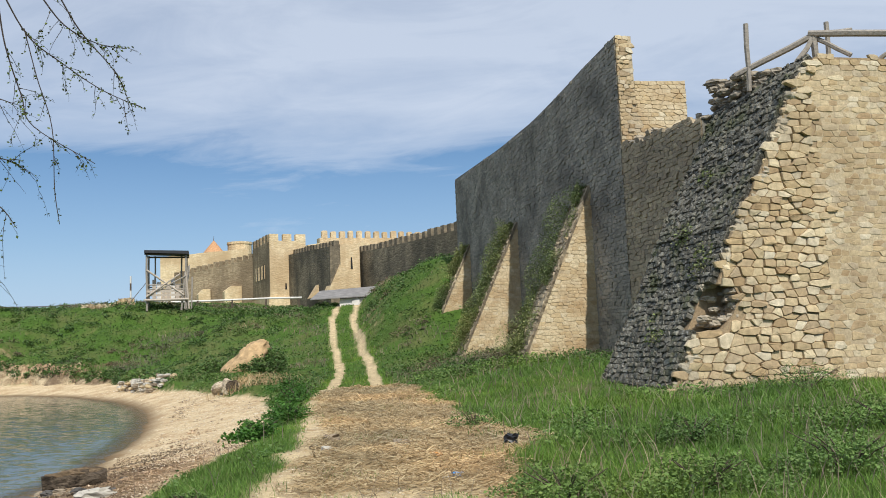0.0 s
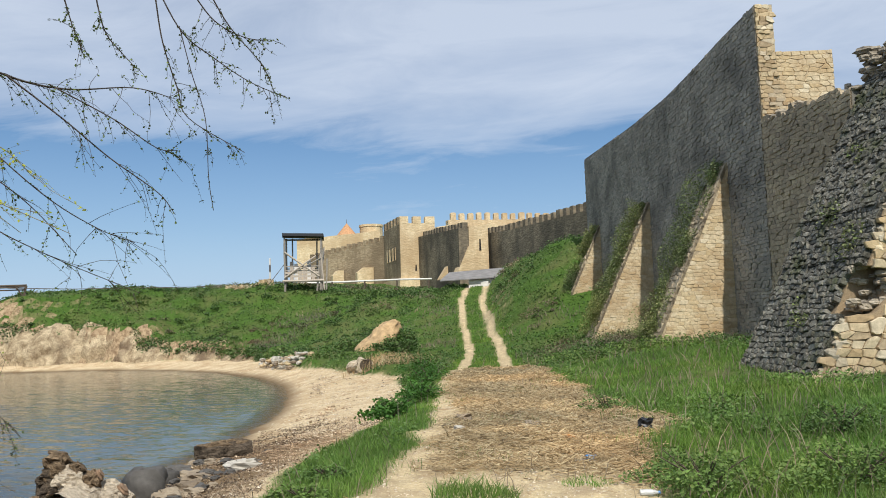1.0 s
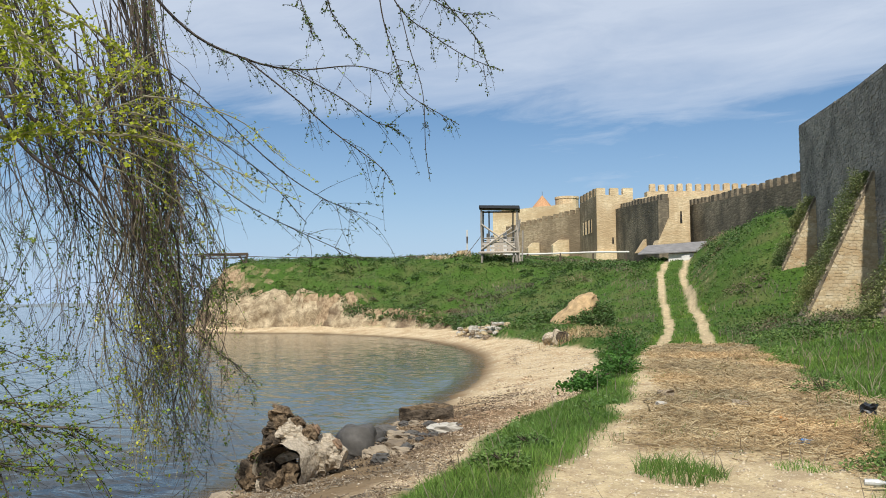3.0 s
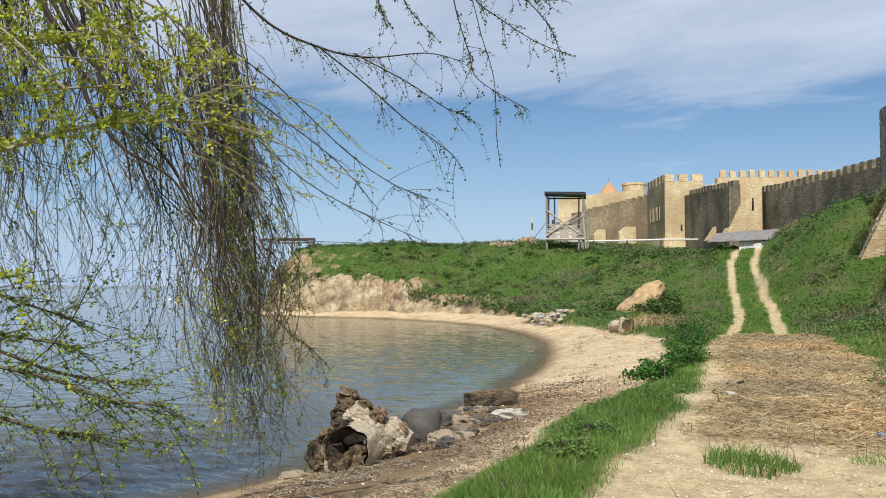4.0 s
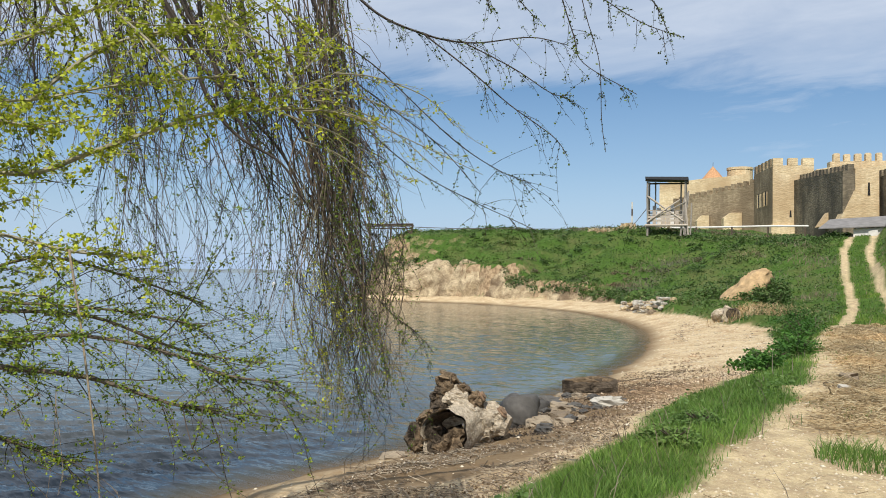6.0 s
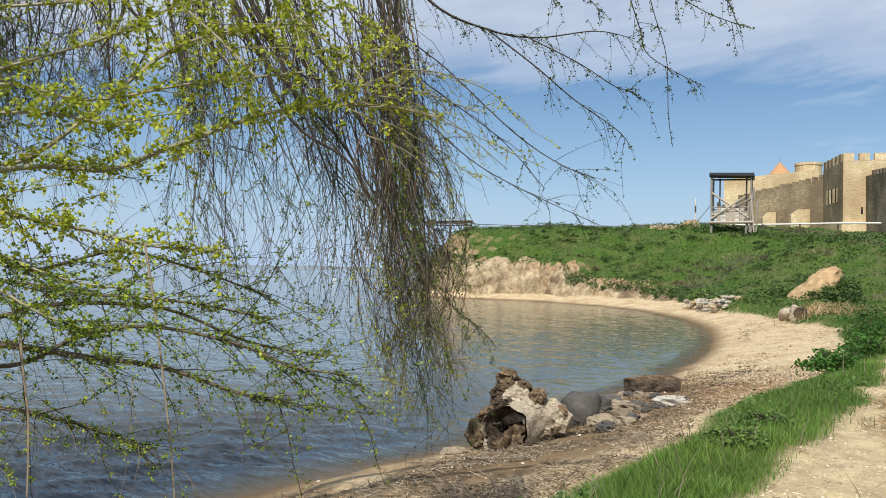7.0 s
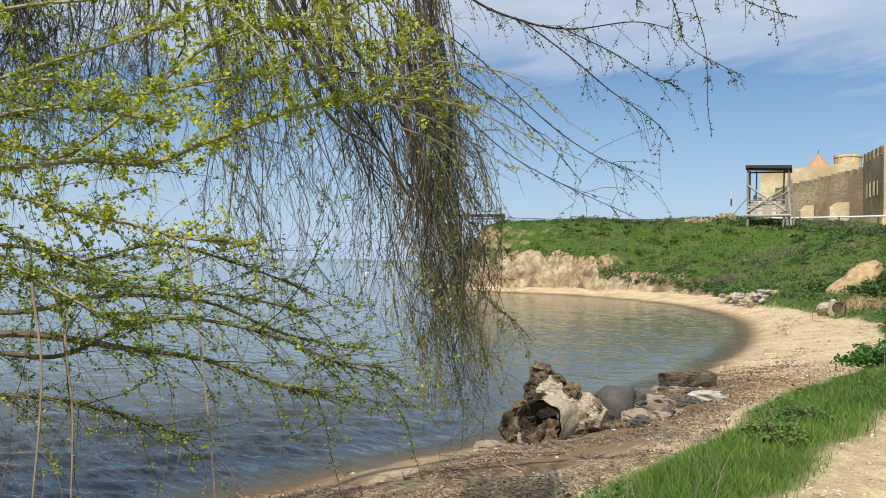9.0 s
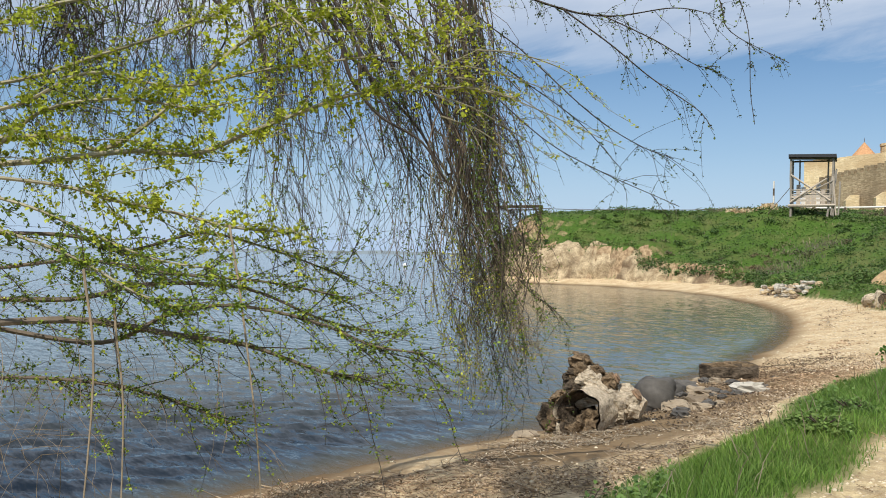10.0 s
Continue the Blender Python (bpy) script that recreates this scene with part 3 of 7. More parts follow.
joined, _ = clad(rng, m, 0.95, 5.0, 0.24, 0.15, lambda x, y: y < 4.93 and x < 0.62 + max(0, 2.2 - y) * 0.35, (0.0, 0.07), 0.006, 0.38)
tagged(part("end_facing", joined, pale_stone, ruin), kind="stuff")
m = face_matrix(wall_point(-0.62, END_U - 0.03, 7.4), -OUT, UP)
joined, _ = clad(rng, m, 2.0, 3.4, 0.30, 0.15, lambda x, y: y < 3.28 and x > max(0, 2.2 - y) * 0.35, (0.0, 0.022), 0.003, 0.4, tilt=0.2)
tagged(part("rear_facing", joined, fin_stone, ruin), kind="stuff")


def fin(name, u, foot_n, foot_z, top_z, wide, label):
    """A sloping stone buttress that leans on the wall."""
    b = thing(name, wall_point(foot_n / 2, u + wide / 2, foot_z), label, "buttress", group="buttresses along the wall")
    deep = foot_n + 1.2 * foot_n / (top_z - foot_z)
    base = foot_z - 1.2
    part("core", slab([(-0.02, base), (deep - 0.05, base), (0.04, top_z - 0.05), (-0.02, top_z - 0.05)], u + 0.032, u + wide), mortar, b)
    face = face_matrix(wall_point(deep, u + 0.04, base), -OUT, UP)
    slope = (top_z - base) / deep
    joined, _ = clad(rng, face, deep, top_z - base, 0.27, 0.14, lambda x, y: y < slope * x - 0.16, (0.0, 0.022), 0.002, 0.44, tilt=0.4)
    tagged(part("flank_masonry", joined, fin_stone, b), kind="stuff")
    run = Vector((-OUT * deep + UP * (top_z - base)))
    face = face_matrix(wall_point(deep, u + wide, base), -ALONG, run)
    joined, _ = clad(rng, face, wide, run.length - 0.1, 0.26, 0.18, lambda x, y: True, (0.0, 0.06), 0.008, 0.4)
    tagged(part("slope_masonry", joined, brown_wall, b), kind="stuff")
    return b


fin("stone_buttress", 3.76, 3.06, 0.85, 7.5, 1.5, "sloping pale limestone buttress overgrown with weeds against the wall")
fin("stone_buttress", 13.6, 3.14, 0.88, 7.5, 1.4, "sloping pale limestone buttress overgrown with weeds against the wall")
fin("stone_buttress", 23.85, 3.1, 0.88, 7.55, 1.3, "sloping pale limestone buttress half buried in the grassy bank")

# the great battered buttress
PROFILE = [(4.0, -0.6), (3.54, 0.26), (2.19, 2.82), (1.65, 4.02), (0.48, 6.09), (-0.30, 7.7), (-0.91, 8.3)]
def slope_n(z):
    return float(np.interp(z, [z0 for _, z0 in PROFILE], [n0 for n0, _ in PROFILE]))


great = thing("corner_buttress", wall_point(0, -7, 0), "massive battered corner buttress of pale limestone with mossy slope, its shade partly in the colour", "buttress")
part("core", slab([(n - 0.06, z - 0.03) for n, z in PROFILE] + [(-9.0, 8.3), (-9.0, -0.6)], -8.4, -5.0), brown_mortar, great)
NOTCH = [(4.0, -0.6), (3.54, 0.26), (2.86, 1.55), (2.2, 1.62), (1.9, 1.95), (1.72, 2.4), (1.86, 2.66), (2.27, 2.68), (2.19, 2.82), (1.65, 4.02), (0.48, 6.09), (-0.30, 7.7), (-0.91, 8.3)]
part("corner_core", slab([(n - 0.06, z - 0.03) for n, z in NOTCH] + [(-9.0, 8.3), (-9.0, -0.6)], -8.96, -8.4), brown_mortar, great)
for k in range(46):
    verts, faces = boulder(rng, rng.uniform(0.14, 0.3), rng.uniform(0.14, 0.3), rng.uniform(0.1, 0.18), 0.3, 5, 8)
    at = Matrix.Translation(wall_point(*((rng.uniform(1.8, 2.6), -8.45 - 0.35 * rng.random(), rng.uniform(1.6, 1.8)) if k % 3 == 0 else (rng.uniform(1.75, 2.4), -8.42 - 0.12 * rng.random(), rng.uniform(1.7, 2.6)) if k % 3 == 1 else (rng.uniform(1.68, 1.85), -8.5 - 0.4 * rng.random(), rng.uniform(1.7, 2.6))))) @ Matrix.Rotation(rng.uniform(0, 6), 4, "Z")
    part("broken_stone", Form().add([at @ Vector(v) for v in verts], faces), rubble_piece, great)
for k in range(40):
    z = -0.1 + 8.2 * k / 39
    n = slope_n(z) - 0.06
    if 1.5 < z + 0.12 < 3.05:
        continue
    verts, faces = block(rng, rng.uniform(0.26, 0.5), rng.uniform(0.3, 0.46), rng.uniform(0.18, 0.27))
    at = Matrix.Translation(wall_point(n - rng.uniform(0.10, 0.2), -8.79, z)) @ Matrix.Rotation(math.atan2(WN[1], WN[0]) + rng.uniform(-0.3, 0.3), 4, "Z") @ Matrix.Rotation(rng.uniform(-0.2, 0.2), 4, "Y")
    part("quoin", Form().add([at @ Vector(v) for v in verts], faces), quoin_piece if k % 3 else pale_piece, great)


def flank_keep(x, y):
    n, z = 4.0 - x, y - 0.6
    hole = n > 1.72 + 0.15 * math.sin(z * 9) and 1.6 < z < 2.68
    return z < 8.25 + 0.1 * math.sin(n * 4) and n < slope_n(z) - 0.05 and not hole


face = face_matrix(wall_point(4.0, -8.96, -0.6), -OUT, UP)
joined, pieces = clad(rng, face, 9.0, 9.0, 0.29, 0.18, lambda x, y: flank_keep(x, y) and x < 4.75 + 0.5 * noise.noise(Vector((y * 0.9, 2.0, 0))), (0.01, 0.08), 0.007, 0.46, single=300, pick=lambda x, y: x < 4.2 and y < 4.6, tilt=0.3)
tagged(part("flank_masonry", joined, pale_stone, great), kind="stuff")
smooth_face, _ = clad(rng, face, 9.0, 9.0, 0.27, 0.14, lambda x, y: flank_keep(x, y) and x > 4.65 + 0.5 * noise.noise(Vector((y * 0.9, 2.0, 0))), (0.0, 0.02), 0.002, 0.45, tilt=0.3)
tagged(part("pointed_masonry", smooth_face, pale_stone, great), kind="stuff")
part("pointing", Form().box(face @ Matrix.Translation((6.9, 4.3, -0.03)), 4.2, 8.6, 0.045), mortar, great)
for at, form in pieces:
    ob = part("stone", form, pale_piece, great)
    ob.matrix_basis = at
joined = Form()
for seg, ((n0, z0), (n1, z1)) in enumerate(zip(PROFILE[:-1], PROFILE[1:])):
    run = OUT * (n1 - n0) + UP * (z1 - z0)
    face = face_matrix(wall_point(n0, -4.9, z0), -ALONG, run)
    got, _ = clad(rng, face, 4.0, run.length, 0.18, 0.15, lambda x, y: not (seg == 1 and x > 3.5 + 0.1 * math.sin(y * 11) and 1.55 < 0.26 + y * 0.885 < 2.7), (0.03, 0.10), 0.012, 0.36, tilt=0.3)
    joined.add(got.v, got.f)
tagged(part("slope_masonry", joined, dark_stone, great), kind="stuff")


# timber rail and broken parapet on top of the great buttress
def bar(form, p, q, r0, r1=None, sides=6):
    p, q = Vector(p), Vector(q)
    mid = [p.lerp(q, k) for k in (0, 0.33, 0.66, 1)]
    for i in (1, 2):
        mid[i] += Vector((rng.uniform(-1, 1), rng.uniform(-1, 1), rng.uniform(-1, 1))) * r0 * 0.3
    r1 = r0 if r1 is None else r1
    return form.tube(mid, [r0 + (r1 - r0) * k for k in (0, 0.33, 0.66, 1)], sides)


rail = thing("timber_rail", (7.6, 22.6, 8.3), "weathered grey round-timber guard rail on the buttress top", "railing")
for p, q, r in (((6.5, 23.1, 8.0), (6.55, 23.1, 9.9), 0.07), ((8.15, 22.6, 8.2), (8.13, 22.58, 9.32), 0.09), ((8.75, 23.3, 8.2), (8.75, 23.3, 9.85), 0.07)):
    part("post", bar(Form(), p, q, r), grey_wood, rail)
for p, q, r in (((6.2, 23.2, 8.5), (8.2, 22.55, 9.30), 0.085), ((8.0, 22.6, 9.32), (10.6, 21.5, 8.78), 0.09), ((8.3, 23.2, 9.5), (9.4, 23.3, 9.6), 0.05)):
    part("rail_bar", bar(Form(), p, q, r), grey_wood, rail)
for p, q, r in (((7.45, 22.5, 8.3), (8.1, 22.58, 9.2), 0.07), ((8.15, 22.6, 9.2), (8.85, 22.1, 8.5), 0.06), ((9.3, 22.2, 8.2), (10.4, 21.6, 8.9), 0.06)):
    part("brace", bar(Form(), p, q, r), grey_wood, rail)


parapet = thing("broken_parapet", wall_point(-0.6, -6.4, 8.0), "crumbling heap of dark rubble masonry on the wall top", "rubble")
for k in range(120):
    u, lift = -4.7 - 3.4 * rng.random(), rng.random()
    n = -0.45 - 0.5 * rng.random() - 0.1 * (-4.7 - u)
    hgt = 1.15 - 0.22 * (-4.7 - u)
    verts, faces = boulder(rng, rng.uniform(0.3, 0.6), rng.uniform(0.25, 0.45), rng.uniform(0.14, 0.24), 0.3, 4, 7)
    at = Matrix.Translation(wall_point(n, u, 7.75 + lift * max(hgt, 0.15))) @ Matrix.Rotation(rng.uniform(0, 6.3), 4, "Z")
    part("stone", Form().add([at @ Vector(v) for v in verts], faces), rubble_piece, parapet)

# ---- bare cliff along the bay ----
def cliff_strip():
    line = EDGE[12:20]
    f = Form()
    rows, cols = 18, 0
    pts = []
    for (ax, ay), (bx, by) in zip(line[:-1], line[1:]):
        k = int(math.hypot(bx - ax, by - ay) / 0.22)
        nx, ny = -(by - ay), bx - ax
        q = math.hypot(nx, ny)
        pts += [(ax + (bx - ax) * i / k, ay + (by - ay) * i / k, nx / q, ny / q) for i in range(k)]
    # smooth the way out from the land
    out = np.array([(p[2], p[3]) for p in pts])
    for _ in range(40):
        out[1:-1] = (out[:-2] + out[1:-1] + out[2:]) / 3
    for i, (x, y, _, _) in enumerate(pts):
        d = Vector((out[i][0], out[i][1], 0)).normalized()
        shift = 1.1 * noise.noise(Vector((x * 0.22, y * 0.22, 3.0))) + 0.35 * noise.noise(Vector((x * 0.7, y * 0.7, 9.0)))
        back = Vector((x, y, 0)) - d * 1.0
        top = max(ground_z(back.x, back.y), -0.1) - 0.15 + 1.1 * noise.noise(Vector((x * 0.26, y * 0.26, 6.0))) + 0.4 * noise.noise(Vector((x * 0.9, y * 0.9, 2.0)))
        for j in range(rows):
            t = j / (rows - 1)
            z = -0.75 + (top + 0.75) * t
            lump = 0.40 * noise.noise(Vector((x * 0.9, y * 0.9, z * 0.8))) + 0.22 * noise.noise(Vector((x * 2.6, y * 2.6, z * 1.6))) + 0.10 * noise.noise(Vector((x * 6, y * 6, z * 6)))
            ease = 0.55 * (1 - t) ** 2.5 - 1.3 * t ** 3 + 0.25 * t
            p = Vector((x, y, 0)) + d * (shift + lump * (1 - 0.5 * t) + ease + 0.1)
            f.v.append((p.x, p.y, z))
    cols = len(pts)
    f.f = [(i * rows + j, i * rows + j + 1, (i + 1) * rows + j + 1, (i + 1) * rows + j) for i in range(cols - 1) for j in range(rows - 1)]
    return f


def loam_material():
    m, n, p, where = material("bare_loam_cliff")
    broad, mid, fine = n.noise(0.28, where, 4.0, 0.6), n.noise(1.3, where, 6.0, 0.68, 0.6), n.noise(9.0, where, 5.0, 0.7)
    c = n.mix(n.ramp(mid, [(0.38, 0.0), (0.62, 1.0)]), (0.30, 0.22, 0.13), (0.63, 0.51, 0.33))
    c = n.mix(n.ramp(broad, [(0.50, 0.0), (0.62, 0.85)]), c, (0.16, 0.11, 0.07))
    c = n.mix(1.0, c, n.ramp(fine, [(0.3, 0.75), (0.7, 1.2)]), "MULTIPLY")
    n.put(p, "Base_Color", c)
    n.put(p, "Roughness", 0.95)
    n.put(p, "Specular_IOR_Level", 0.1)
    n.put(p, "Normal", n.bump(n.math("ADD", n.math("MULTIPLY", mid, 2.0), fine), 1.0, 0.15))
    return m


loam = loam_material()
whole("cliff_face", cliff_strip(), loam, "bare eroded tan loam cliff above the bay's beach", "cliff", kind="structure", smooth=True)

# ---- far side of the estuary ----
# Pale blue-grey base colour paints the distance haze onto the land.
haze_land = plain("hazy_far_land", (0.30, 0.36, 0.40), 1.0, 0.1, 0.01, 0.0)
f = Form()
for i in range(80):
    a = radians(42 + i * 0.6)
    h = 9 + 5 * noise.noise(Vector((i * 0.23, 0, 0))) + 2 * noise.noise(Vector((i * 0.9, 4, 0)))
    f.v += [(-2900 * math.sin(a), 2900 * math.cos(a), WATER_Z - 1), (-2900 * math.sin(a), 2900 * math.cos(a), h), (-3300 * math.sin(a), 3300 * math.cos(a), h * 0.6)]
    if i:
        k = 3 * i
        f.f += [(k - 3, k, k + 1, k - 2), (k - 2, k + 1, k + 2, k - 1)]
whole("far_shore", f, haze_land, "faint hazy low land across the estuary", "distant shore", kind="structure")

white_float = plain("white_float", (0.8, 0.8, 0.78), 0.5, 0.1)
for x, y in ((-118, 122), (-112, 119), (-108, 118), (-131, 112), (-104, 121)):
    verts, faces = [], []
    for i in range(6):
        for j in range(8):
            th, ph = math.pi * i / 5, 2 * math.pi * j / 8
            verts.append((x + 0.4 * math.sin(th) * math.cos(ph), y + 0.4 * math.sin(th) * math.sin(ph), WATER_Z + 0.25 + 0.45 * math.cos(th)))
            if i < 5:
                faces.append((i * 8 + j, (i + 1) * 8 + j, (i + 1) * 8 + (j + 1) % 8, i * 8 + (j + 1) % 8))
    whole("float", Form().add(verts, faces), white_float, "small white float riding on the open water", "float", "floats on the water", smooth=True)

# ---- the fortress behind the hill ----
FA, FB, FC = Vector((0.515, -0.857, 0)), Vector((-0.857, -0.515, 0)), Vector((-31.21, 103.35, 0))


def fort(a, b, z=0.0):
    return FC + FA * a + FB * b + UP * z


def merlon_form(p, q, out, thick, z, h, round_top=False):
    """One battlement tooth on the line from p to q."""
    along = (q - p).normalized()
    ring = [(0, 0), (1, 0), (1, 0.86), (0.85, 1), (0.15, 1), (0, 0.86)] if round_top else [(0, 0), (1, 0), (1, 0.97), (0.96, 1), (0.04, 1), (0, 0.97)]
    w0 = (q - p).length
    r0 = [p + along * (x * w0) + UP * (z + y * h) for x, y in ring]
    return Form().prism([v + out * 0.02 for v in r0], [v - out * thick for v in r0])


def curtain(name, p, q, z0, z1, thick, mat, label, merlon=(0.9, 0.5, 0.8), base=5.0, round_top=False, top_mat=None, rag=0.0):
    """A fortress wall from p to q (its visible face), with battlements: pitch, width and height."""
    c = thing(name, (p + q) / 2 + UP * base, label, "fortress wall", group="fortress walls")
    along = (q - p).normalized()
    out = along.cross(UP)
    length = (q - p).length
    f = Form()
    k = max(2, int(length / 2.0))
    for i in range(k):
        a, b = p.lerp(q, i / k), p.lerp(q, (i + 1) / k)
        za, zb = z0 + (z1 - z0) * i / k, z0 + (z1 - z0) * (i + 1) / k
        ra, rb = rag * math.sin(i * 2.1), rag * math.sin(i * 2.1 + 2.1)
        f.prism([a + UP * base, b + UP * base, b + UP * (zb + rb), a + UP * (za + ra)], [a - out * thick + UP * base, b - out * thick + UP * base, b - out * thick + UP * (zb + rb), a - out * thick + UP * (za + ra)])
    part("wall_body", f, mat, c)
    pitch, wide, h = merlon
    count = int(length / pitch) if pitch else 0
    for i in range(count):
        s = (i + 0.3) * length / count
        z = z0 + (z1 - z0) * s / length - 0.02
        part("merlon", merlon_form(p + along * s, p + along * (s + wide * rng.uniform(0.85, 1.1)), out, min(thick, 0.6), z, h * rng.uniform(0.88, 1.05), round_top), top_mat or mat, c)
    return c


tower = thing("fortress_tower", fort(-4.5, -2.3, 7), "square crenellated limestone tower, one side sunlit, the other dark", "tower")
part("wall_body", Form().prism([fort(0, 0, 5), fort(0, -4.7, 5), fort(-9.2, -4.7, 5), fort(-9.2, 0, 5)], [fort(0, 0, 15.1), fort(0, -4.7, 15.1), fort(-9.2, -4.7, 15.1), fort(-9.2, 0, 15.1)]), fort_stone, tower)
# Thin slab on the unlit side, its shade painted in as browner stone.
part("shaded_face", Form().prism([fort(-0.1, 0.03, 5), fort(-0.1, -0.4, 5), fort(-9.2, -0.4, 5), fort(-9.2, 0.03, 5)], [fort(-0.1, 0.03, 15.0), fort(-0.1, -0.4, 15.0), fort(-9.2, -0.4, 15.0), fort(-9.2, 0.03, 15.0)]), fort_mid, tower, "brown weathered masonry face, its shade put into the colour")
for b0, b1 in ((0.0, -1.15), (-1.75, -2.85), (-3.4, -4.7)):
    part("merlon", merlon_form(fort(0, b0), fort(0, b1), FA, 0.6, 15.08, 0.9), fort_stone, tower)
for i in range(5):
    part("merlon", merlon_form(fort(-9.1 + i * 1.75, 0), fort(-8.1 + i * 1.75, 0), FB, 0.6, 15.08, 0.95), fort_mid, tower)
for a in (-6.6, -4.9, -3.2):
    win = part("window", Form().prism([fort(a - 0.42, 0.05, 10.6), fort(a + 0.42, 0.05, 10.6), fort(a + 0.42, 0.05, 12.1), fort(a, 0.05, 12.4), fort(a - 0.42, 0.05, 12.1)], [fort(a - 0.42, -0.2, 10.6), fort(a + 0.42, -0.2, 10.6), fort(a + 0.42, -0.2, 12.1), fort(a, -0.2, 12.4), fort(a - 0.42, -0.2, 12.1)]), void, tower, "dark narrow window opening")
    for side in (-1, 1):
        part("window_frame", Form().prism([fort(a + side * 0.42, 0.1, 10.5), fort(a + side * 0.72, 0.1, 10.5), fort(a + side * 0.72, 0.1, 12.2), fort(a + side * 0.42, 0.1, 12.2)], [fort(a + side * 0.42, 0.0, 10.5), fort(a + side * 0.72, 0.0, 10.5), fort(a + side * 0.72, 0.0, 12.2), fort(a + side * 0.42, 0.0, 12.2)]), fort_stone, win)
part("loophole", Form().prism([fort(0.03, -1.9, 8.9), fort(0.03, -2.15, 8.9), fort(0.03, -2.1, 9.7), fort(0.03, -1.95, 9.7)], [fort(-0.2, -1.9, 8.9), fort(-0.2, -2.15, 8.9), fort(-0.2, -2.1, 9.7), fort(-0.2, -1.95, 9.7)]), void, tower)
part("plinth", Form().prism([fort(0.25, 0.25, 5), fort(0.25, -4.7, 5), fort(-9.2, -4.7, 5), fort(-9.2, 0.25, 5)], [fort(0.22, 0.22, 8.0), fort(0.22, -4.7, 8.0), fort(-9.2, -4.7, 8.0), fort(-9.2, 0.22, 8.0)]), fort_stone, tower)

curtain("curtain_wall", fort(16.7, -3.63), fort(0.0, -3.63), 12.4, 13.3, 1.2, fort_shaded, "weathered crenellated wall between two towers, its shade put into the colour", (1.15, 0.65, 0.75))
turret = thing("wall_turret", fort(13.5, -4.8, 8), "sunlit square turret face on the fortress wall", "turret")
part("wall_body", Form().prism([fort(16.8, -3.6, 5), fort(16.8, -5.85, 5), fort(10.5, -5.85, 5), fort(10.5, -3.6, 5)], [fort(16.8, -3.6, 12.65), fort(16.8, -5.85, 12.75), fort(10.5, -5.85, 12.75), fort(10.5, -3.6, 12.65)]), fort_stone, turret)
part("batter", Form().prism([fort(16.85, -1.9, 7), fort(16.85, -5.7, 7), fort(16.85, -5.7, 9.2), fort(16.85, -3.5, 10.4)], [fort(15.2, -1.9, 7), fort(15.2, -5.7, 7), fort(15.2, -5.7, 9.2), fort(15.2, -3.5, 10.4)]), fort_stone, turret)
part("loophole", Form().prism([fort(16.83, -4.75, 9.9), fort(16.83, -5.0, 9.9), fort(16.83, -4.95, 11.2), fort(16.83, -4.8, 11.2)], [fort(16.6, -4.75, 9.9), fort(16.6, -5.0, 9.9), fort(16.6, -4.95, 11.2), fort(16.6, -4.8, 11.2)]), void, turret)
prop = thing("wall_buttress", fort(12, -2.8, 8), "small sloping sunlit buttress on the fortress wall", "buttress")
part("core", Form().prism([fort(12.4, -1.4, 7), fort(12.4, -3.6, 7), fort(12.4, -3.6, 10.3)], [fort(11.2, -1.4, 7), fort(11.2, -3.6, 7), fort(11.2, -3.6, 10.3)]), fort_stone, prop)
curtain("curtain_wall", fort(52.0, -5.83), fort(24.2, -5.83), 10.4, 11.1, 1.2, fort_shaded, "dark brown crenellated fortress wall rising from the grassy bank, shade put into its colour", (1.3, 0.75, 0.85))
# The recess lies in shadow; its darker stone colour paints that in.
curtain("curtain_wall", fort(24.2, -7.2), fort(12.5, -7.2), 11.5, 12.1, 1.0, fort_shaded, "recessed crenellated stretch of fortress wall, its shadow put into the colour", (1.0, 0.55, 0.7))
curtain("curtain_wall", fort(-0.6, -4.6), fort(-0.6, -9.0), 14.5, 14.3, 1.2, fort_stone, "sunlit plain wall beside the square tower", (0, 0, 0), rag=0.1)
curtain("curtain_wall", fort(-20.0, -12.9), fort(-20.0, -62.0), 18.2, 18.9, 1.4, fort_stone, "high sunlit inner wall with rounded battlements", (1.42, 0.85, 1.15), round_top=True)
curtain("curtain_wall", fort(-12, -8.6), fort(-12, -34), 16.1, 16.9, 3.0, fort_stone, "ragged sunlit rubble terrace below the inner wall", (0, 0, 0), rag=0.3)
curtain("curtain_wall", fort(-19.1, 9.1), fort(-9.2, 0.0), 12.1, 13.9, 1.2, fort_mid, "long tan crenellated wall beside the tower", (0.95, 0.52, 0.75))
for a, b, z, wd in ((-13.0, 6.6, 10.0, 1.6), (-10.4, 3.6, 10.2, 2.3)):
    pier = thing("wall_pier", fort(a, b, 7), "sunlit broken stone pier at the fortress foot", "pier", group="broken piers at the wall")
    part("core", Form().prism([fort(a, b, 6), fort(a, b - wd, 6), fort(a, b - wd, z), fort(a, b - wd * 0.4, z), fort(a, b, z - 0.7)], [fort(a - 1.5, b, 6), fort(a - 1.5, b - wd, 6), fort(a - 1.5, b - wd, z), fort(a - 1.5, b - wd * 0.4, z), fort(a - 1.5, b, z - 0.7)]), fort_stone, pier)

